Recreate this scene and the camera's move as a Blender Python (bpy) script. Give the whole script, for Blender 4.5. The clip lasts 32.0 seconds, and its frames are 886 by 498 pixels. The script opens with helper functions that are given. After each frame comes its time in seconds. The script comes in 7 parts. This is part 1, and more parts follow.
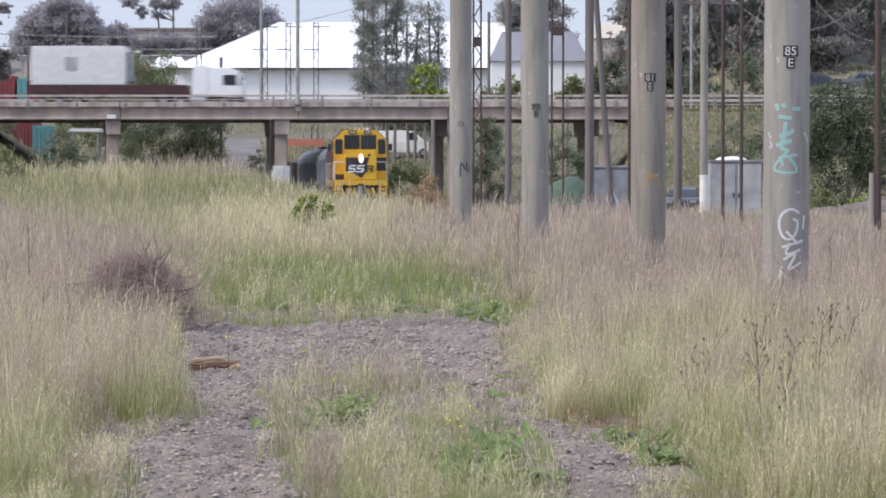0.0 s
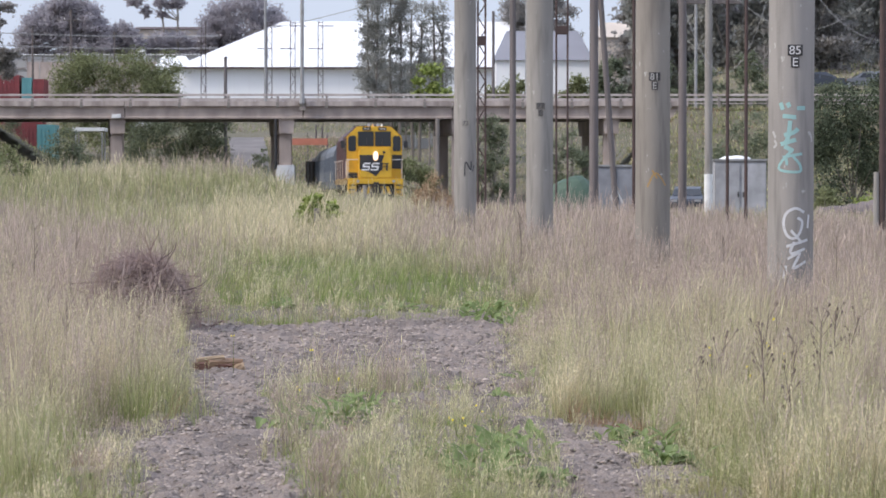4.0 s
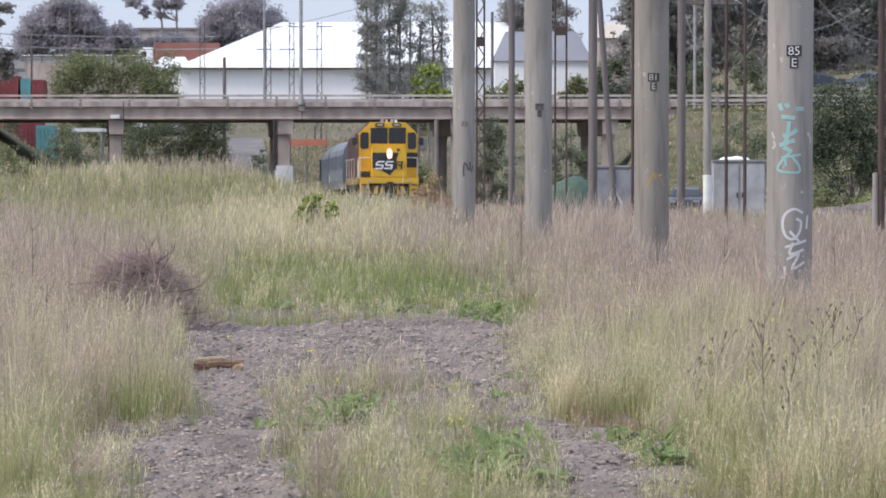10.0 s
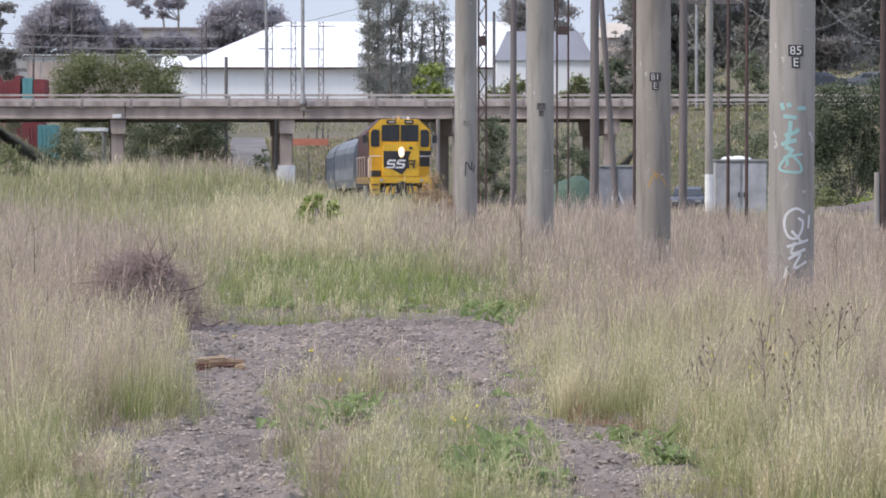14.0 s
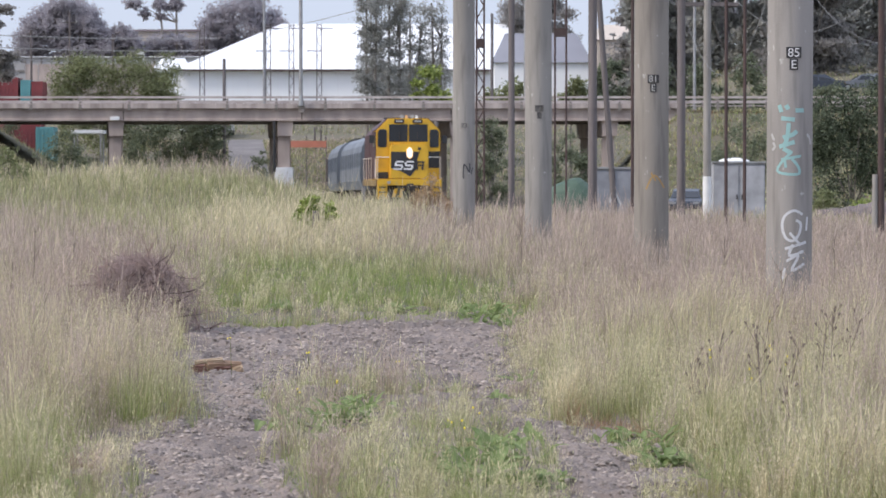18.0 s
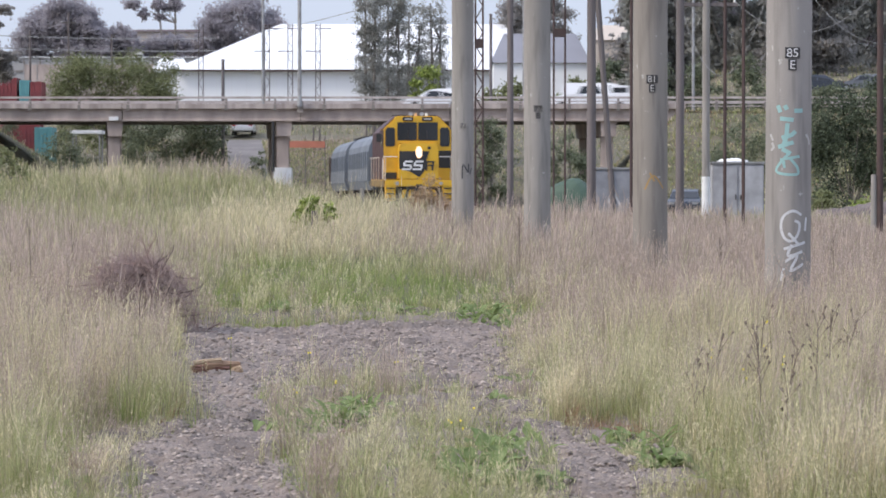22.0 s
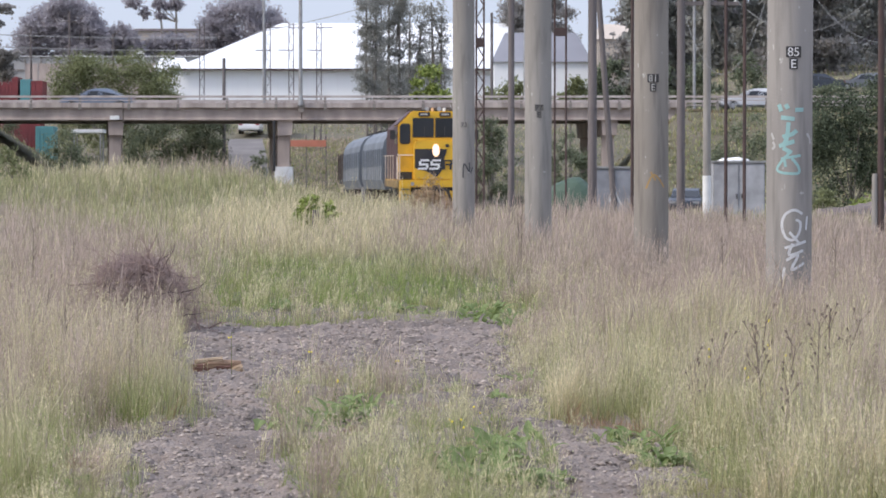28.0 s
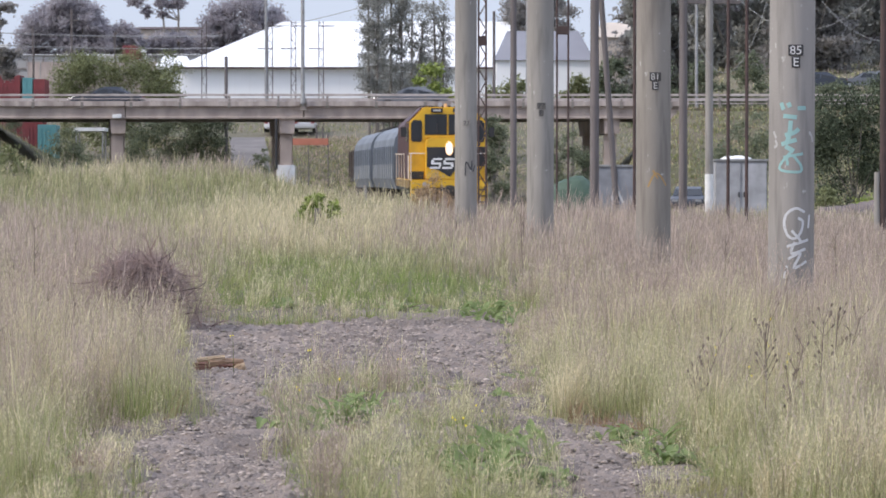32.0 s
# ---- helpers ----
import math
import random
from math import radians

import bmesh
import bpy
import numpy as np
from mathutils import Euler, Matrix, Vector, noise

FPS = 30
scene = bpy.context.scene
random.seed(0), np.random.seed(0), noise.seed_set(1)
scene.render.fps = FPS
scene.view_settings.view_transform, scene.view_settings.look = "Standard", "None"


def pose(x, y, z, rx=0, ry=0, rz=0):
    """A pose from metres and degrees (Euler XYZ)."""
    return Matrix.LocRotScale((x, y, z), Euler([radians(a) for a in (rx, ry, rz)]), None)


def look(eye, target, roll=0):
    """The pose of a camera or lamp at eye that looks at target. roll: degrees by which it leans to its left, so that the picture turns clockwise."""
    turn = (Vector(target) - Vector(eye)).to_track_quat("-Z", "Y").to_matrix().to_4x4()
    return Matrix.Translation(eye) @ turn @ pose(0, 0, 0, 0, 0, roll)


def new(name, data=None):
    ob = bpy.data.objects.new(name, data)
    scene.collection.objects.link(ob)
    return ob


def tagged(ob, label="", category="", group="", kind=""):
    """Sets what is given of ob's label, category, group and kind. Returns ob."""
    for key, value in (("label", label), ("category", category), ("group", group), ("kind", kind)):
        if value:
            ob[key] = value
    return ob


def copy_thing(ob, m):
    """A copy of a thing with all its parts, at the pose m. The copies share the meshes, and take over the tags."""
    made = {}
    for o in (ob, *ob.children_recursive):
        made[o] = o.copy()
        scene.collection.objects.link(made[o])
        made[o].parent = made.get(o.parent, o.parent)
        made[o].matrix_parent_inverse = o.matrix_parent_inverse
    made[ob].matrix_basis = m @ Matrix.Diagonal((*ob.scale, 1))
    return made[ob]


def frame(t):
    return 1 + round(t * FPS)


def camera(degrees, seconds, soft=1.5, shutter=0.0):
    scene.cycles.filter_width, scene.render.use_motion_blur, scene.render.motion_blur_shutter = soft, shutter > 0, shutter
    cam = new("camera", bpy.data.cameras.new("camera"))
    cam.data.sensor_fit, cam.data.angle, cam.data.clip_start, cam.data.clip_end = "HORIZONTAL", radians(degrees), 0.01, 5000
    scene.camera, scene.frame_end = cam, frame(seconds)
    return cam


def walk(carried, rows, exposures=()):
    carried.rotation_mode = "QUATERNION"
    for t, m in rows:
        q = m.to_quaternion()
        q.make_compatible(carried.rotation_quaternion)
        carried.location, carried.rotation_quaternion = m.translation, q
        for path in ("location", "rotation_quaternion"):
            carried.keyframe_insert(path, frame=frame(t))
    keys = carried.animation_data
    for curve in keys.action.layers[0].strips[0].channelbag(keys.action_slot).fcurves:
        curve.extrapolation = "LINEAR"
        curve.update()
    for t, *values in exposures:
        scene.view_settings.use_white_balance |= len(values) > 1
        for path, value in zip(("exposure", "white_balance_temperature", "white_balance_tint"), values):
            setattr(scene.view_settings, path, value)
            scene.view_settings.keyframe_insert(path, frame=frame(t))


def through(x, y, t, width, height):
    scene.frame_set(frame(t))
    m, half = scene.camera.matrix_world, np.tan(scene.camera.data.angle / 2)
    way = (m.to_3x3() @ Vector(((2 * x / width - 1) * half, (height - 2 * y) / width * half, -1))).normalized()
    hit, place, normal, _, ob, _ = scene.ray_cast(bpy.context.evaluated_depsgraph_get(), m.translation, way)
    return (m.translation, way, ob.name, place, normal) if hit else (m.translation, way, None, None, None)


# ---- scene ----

# The camera: a long lens on a tripod at eye height, trembling a little
cam = camera(17.83, 32.0, soft=1.6, shutter=0.5)
cam.data.dof.use_dof, cam.data.dof.focus_distance, cam.data.dof.aperture_fstop = True, 25.0, 10.5  # focused on the nearer grass
SHAKE = {0: (-7.5, 1.0), 0.5: (-6.4, 1.4), 1: (-0.3, 0.8), 1.5: (-0.1, 0.9), 2: (-1.0, -0.6), 2.5: (1.1, -0.5), 3: (0, -0.5),
         3.5: (0.1, -0.3), 5.5: (1.0, -1.2), 6: (-0.1, -0.3), 6.5: (-1.5, 0.9), 7: (-0.3, -0.6), 7.5: (-0.9, 0.4), 8: (0, -0.8),
         8.5: (-0.8, 0), 9: (0, 0), 9.5: (0, -0.4), 10: (-1.6, 0.8), 10.5: (0.3, -0.4), 11: (-0.3, 0.3), 11.5: (0.6, 0.1),
         12: (1.0, -0.1), 12.5: (1.5, -0.4), 13: (2.6, -1.3), 13.5: (1.4, -0.6), 14: (1.5, 0), 14.5: (-0.1, 0.1), 16.5: (-3.2, 1.3),
         17: (-1.1, 1.4), 17.5: (0.4, 2.7), 18: (-2.0, 3.7), 18.5: (-4.1, 2.7), 19: (-1.1, 4.7), 19.5: (-1.4, 2.5), 20: (-3.1, 2.9),
         20.5: (-1.5, 0.6), 21: (-2.0, 0.4), 21.5: (-4.7, 1.4), 22: (-4.1, 4.2), 22.5: (-2.0, 2.5), 23: (-2.9, 4.0), 23.5: (-2.4, 3.7),
         24: (-4.2, 4.7), 24.5: (-1.8, 4.2), 25: (-0.5, 0.9), 25.5: (-1.0, 1.5), 27.5: (-1.6, 2.2), 28: (-2.4, 2.5), 28.5: (-2.3, 1.5),
         29: (-0.4, 1.1), 29.5: (-0.1, 1.1), 30: (-0.1, 0.8), 30.5: (-0.9, 0.1), 31: (0, -0.5), 31.5: (-0.4, 0.3), 32: (1.5, -0.4)}
UNIT = math.degrees(1 / 5000)
EYE = 1.55
walk(cam, [(t, pose(0, 0, EYE, 90 - 1.157 + b * UNIT, 0, a * UNIT)) for t, (a, b) in SHAKE.items()],
     [(0, 0.0, 6550, 12.0), (32, 0.0, 6550, 12.0)])

# ---- light: a bright, thinly veiled sky ----
world = bpy.data.worlds.new("world")
scene.world = world
world.use_nodes = True
wn = world.node_tree.nodes
sky = wn.new("ShaderNodeTexSky")
sky.sky_type, sky.sun_disc = "NISHITA", False
sky.sun_elevation, sky.sun_rotation = radians(37), radians(-110.0)
sky.air_density, sky.dust_density, sky.ozone_density = 1.0, 1.5, 1.5
wn["Background"].inputs["Strength"].default_value = 0.13
veil = wn.new("ShaderNodeMix")
veil.data_type = "RGBA"
veil.inputs[0].default_value = 0.75
way = wn.new("ShaderNodeTexCoord")
split = wn.new("ShaderNodeSeparateXYZ")
climb = wn.new("ShaderNodeMapRange")  # thin cloud grows brighter from the horizon to the zenith
climb.inputs[1].default_value, climb.inputs[2].default_value, climb.inputs[3].default_value, climb.inputs[4].default_value = 0.1, 0.9, 1.0, 1.95
glare = wn.new("ShaderNodeVectorMath")
glare.operation = "SCALE"
glare.inputs[0].default_value = (5.5, 6.2, 7.9)
world.node_tree.links.new(way.outputs["Generated"], split.inputs[0])
world.node_tree.links.new(split.outputs["Z"], climb.inputs[0])
world.node_tree.links.new(climb.outputs[0], glare.inputs["Scale"])
world.node_tree.links.new(glare.outputs[0], veil.inputs[7])
world.node_tree.links.new(sky.outputs[0], veil.inputs[6])
world.node_tree.links.new(veil.outputs[2], wn["Background"].inputs["Color"])
sun = new("sun", bpy.data.lights.new("sun", "SUN"))
sun.data.energy, sun.data.angle, sun.data.color = 2.5, radians(9), (1.0, 0.925, 0.83)
sun.matrix_world = look((-80, -29, 64), (0, 0, 0))


# ---- materials ----
def nodes(name):
    m = bpy.data.materials.new(name)
    m.use_nodes = True
    return m, m.node_tree.nodes, m.node_tree.links, m.node_tree.nodes["Principled BSDF"]


def mixed(n, l, a, b, fac, kind="MIX"):
    """A colour mix; a, b and fac are sockets or values."""
    x = n.new("ShaderNodeMix")
    x.data_type, x.blend_type = "RGBA", kind
    for i, v in ((0, fac), (6, a), (7, b)):
        if hasattr(v, "links"):
            l.new(v, x.inputs[i])
        elif i == 0:
            x.inputs[i].default_value = v
        else:
            x.inputs[i].default_value = (*v, 1)
    return x.outputs[2]


def noise_of(n, l, scale, detail=4, stretch=None, contrast=None):
    tc = n.new("ShaderNodeTexCoord")
    tx = n.new("ShaderNodeTexNoise")
    tx.inputs["Scale"].default_value, tx.inputs["Detail"].default_value = scale, detail
    src = tc.outputs["Object"]
    if stretch:
        mp = n.new("ShaderNodeMapping")
        mp.inputs["Scale"].default_value = stretch
        l.new(src, mp.inputs[0])
        src = mp.outputs[0]
    l.new(src, tx.inputs["Vector"])
    if not contrast:
        return tx.outputs["Fac"]
    r = n.new("ShaderNodeMapRange")
    r.inputs[1].default_value, r.inputs[2].default_value = contrast
    l.new(tx.outputs["Fac"], r.inputs[0])
    return r.outputs[0]


def paint(name, c, c2=None, scale=3.0, rough=0.6, metal=0.0, bump=0.1, grain=40.0, stretch=None, contrast=(0.35, 0.65), vary=0.0):
    """A surface with stains at one scale, grain and relief at a finer one."""
    m, n, l, b = nodes(name)
    c2 = c2 or tuple(v * 0.75 for v in c)
    col = mixed(n, l, c, c2, noise_of(n, l, scale, 5, stretch, contrast))
    fine = noise_of(n, l, grain, 3)
    col = mixed(n, l, col, (0.5, 0.5, 0.5), fine, "OVERLAY") if bump else col
    if vary:
        oi = n.new("ShaderNodeObjectInfo")
        hs = n.new("ShaderNodeHueSaturation")
        r = n.new("ShaderNodeMapRange")
        r.inputs[3].default_value, r.inputs[4].default_value = 1 - vary, 1 + vary
        l.new(oi.outputs["Random"], r.inputs[0])
        l.new(r.outputs[0], hs.inputs["Value"])
        l.new(col, hs.inputs["Color"])
        col = hs.outputs[0]
    l.new(col, b.inputs["Base Color"])
    b.inputs["Roughness"].default_value, b.inputs["Metallic"].default_value = rough, metal
    if bump:
        bp = n.new("ShaderNodeBump")
        bp.inputs["Strength"].default_value, bp.inputs["Distance"].default_value = bump, 0.02
        l.new(fine, bp.inputs["Height"])
        l.new(bp.outputs[0], b.inputs["Normal"])
    return m


def pole_skin(name, c, c2):
    """Old spun concrete: clouded, with rain streaks down it and pale flaking spots."""
    m, n, l, b = nodes(name)
    col = mixed(n, l, c, c2, noise_of(n, l, 1.2, 5, (1, 1, 0.35), (0.38, 0.68)))
    streak = noise_of(n, l, 5.0, 4, (2.0, 2.0, 0.2), (0.52, 0.95))
    col = mixed(n, l, col, tuple(v * 0.62 for v in c2), streak)
    flake = noise_of(n, l, 11, 5, (1, 1, 0.6), (0.69, 0.74))
    col = mixed(n, l, col, (0.50, 0.485, 0.45), flake)
    fine = noise_of(n, l, 35, 3)
    l.new(mixed(n, l, col, (0.5, 0.5, 0.5), fine, "OVERLAY"), b.inputs["Base Color"])
    b.inputs["Roughness"].default_value = 0.9
    bp = n.new("ShaderNodeBump")
    bp.inputs["Strength"].default_value, bp.inputs["Distance"].default_value = 0.2, 0.02
    l.new(fine, bp.inputs["Height"])
    l.new(bp.outputs[0], b.inputs["Normal"])
    return m


def plain(name, c, rough=0.5, metal=0.0):
    m, n, l, b = nodes(name)
    b.inputs["Base Color"].default_value = (*c, 1)
    b.inputs["Roughness"].default_value, b.inputs["Metallic"].default_value = rough, metal
    return m


def glow(name, c, strength):
    m, n, l, b = nodes(name)
    b.inputs["Emission Color"].default_value, b.inputs["Emission Strength"].default_value = (*c, 1), strength
    return m


def blade(name, root, tip, spread=0.35, dry=None, through=0.35, patch=None):
    """Grass or leaf: colour runs from root to tip, each blade a little different; light shines through.
    patch: the colour that whole tussocks here and there fade to."""
    m, n, l, b = nodes(name)
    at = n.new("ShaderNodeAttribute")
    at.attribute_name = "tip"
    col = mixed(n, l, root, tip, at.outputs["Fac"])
    geo = n.new("ShaderNodeNewGeometry")
    if dry:
        r0 = n.new("ShaderNodeMapRange")
        r0.inputs[1].default_value, r0.inputs[2].default_value = 0.55, 0.95
        l.new(geo.outputs["Random Per Island"], r0.inputs[0])
        col = mixed(n, l, col, dry, r0.outputs[0])
    if patch:
        col = mixed(n, l, col, patch, noise_of(n, l, 2.6, 4, (1, 0.35, 0.5), (0.5, 0.78)))
        deep = noise_of(n, l, 5.0, 3, (1, 0.4, 0.5), (0.30, 0.56))
        col = mixed(n, l, mixed(n, l, col, (0.76, 0.76, 0.72), 1.0, "MULTIPLY"), col, deep)
    r = n.new("ShaderNodeMapRange")
    r.inputs[3].default_value, r.inputs[4].default_value = 1 - spread, 1 + spread
    wn_ = n.new("ShaderNodeTexWhiteNoise")
    wn_.noise_dimensions = "1D"
    l.new(geo.outputs["Random Per Island"], wn_.inputs["W"])
    l.new(wn_.outputs["Value"], r.inputs[0])
    hs = n.new("ShaderNodeHueSaturation")
    l.new(r.outputs[0], hs.inputs["Value"])
    l.new(col, hs.inputs["Color"])
    l.new(hs.outputs[0], b.inputs["Base Color"])
    b.inputs["Roughness"].default_value = 0.75
    b.inputs["Specular IOR Level"].default_value = 0.2
    tr = n.new("ShaderNodeBsdfTranslucent")
    l.new(hs.outputs[0], tr.inputs["Color"])
    mx = n.new("ShaderNodeMixShader")
    mx.inputs[0].default_value = through
    l.new(b.outputs[0], mx.inputs[1])
    l.new(tr.outputs[0], mx.inputs[2])
    l.new(mx.outputs[0], n["Material Output"].inputs[0])
    return m


def earth():
    """Bare dusty earth near the camera, giving way to thatch and turf."""
    m, n, l, b = nodes("ground")
    bare = mixed(n, l, (0.28, 0.23, 0.20), (0.17, 0.138, 0.12), noise_of(n, l, 1.1, 6, None, (0.35, 0.65)))
    turf = mixed(n, l, (0.125, 0.122, 0.07), (0.17, 0.148, 0.105), noise_of(n, l, 0.12, 5, None, (0.35, 0.65)))
    tc, sp, r = n.new("ShaderNodeTexCoord"), n.new("ShaderNodeSeparateXYZ"), n.new("ShaderNodeMapRange")
    r.inputs[1].default_value, r.inputs[2].default_value = 31, 37
    l.new(tc.outputs["Object"], sp.inputs[0])
    l.new(sp.outputs["Y"], r.inputs[0])
    col = mixed(n, l, bare, turf, r.outputs[0])
    fine = noise_of(n, l, 22, 6)
    l.new(mixed(n, l, col, (0.5, 0.5, 0.5), fine, "OVERLAY"), b.inputs["Base Color"])
    b.inputs["Roughness"].default_value = 0.95
    bp = n.new("ShaderNodeBump")
    bp.inputs["Strength"].default_value, bp.inputs["Distance"].default_value = 1.0, 0.05
    l.new(fine, bp.inputs["Height"])
    l.new(bp.outputs[0], b.inputs["Normal"])
    return m


def ballast():
    """Ballast: every stone its own shade, dusty and grained."""
    m, n, l, b = nodes("stone")
    geo, wnz, r, hs = n.new("ShaderNodeNewGeometry"), n.new("ShaderNodeTexWhiteNoise"), n.new("ShaderNodeMapRange"), n.new("ShaderNodeHueSaturation")
    wnz.noise_dimensions = "1D"
    r.inputs[3].default_value, r.inputs[4].default_value = 0.32, 1.2
    l.new(geo.outputs["Random Per Island"], wnz.inputs["W"])
    l.new(wnz.outputs["Value"], r.inputs[0])
    l.new(mixed(n, l, (0.40, 0.335, 0.29), (0.255, 0.212, 0.182), noise_of(n, l, 40, 4, None, (0.35, 0.65))), hs.inputs["Color"])
    l.new(r.outputs[0], hs.inputs["Value"])
    l.new(hs.outputs[0], b.inputs["Base Color"])
    b.inputs["Roughness"].default_value = 0.9
    return m


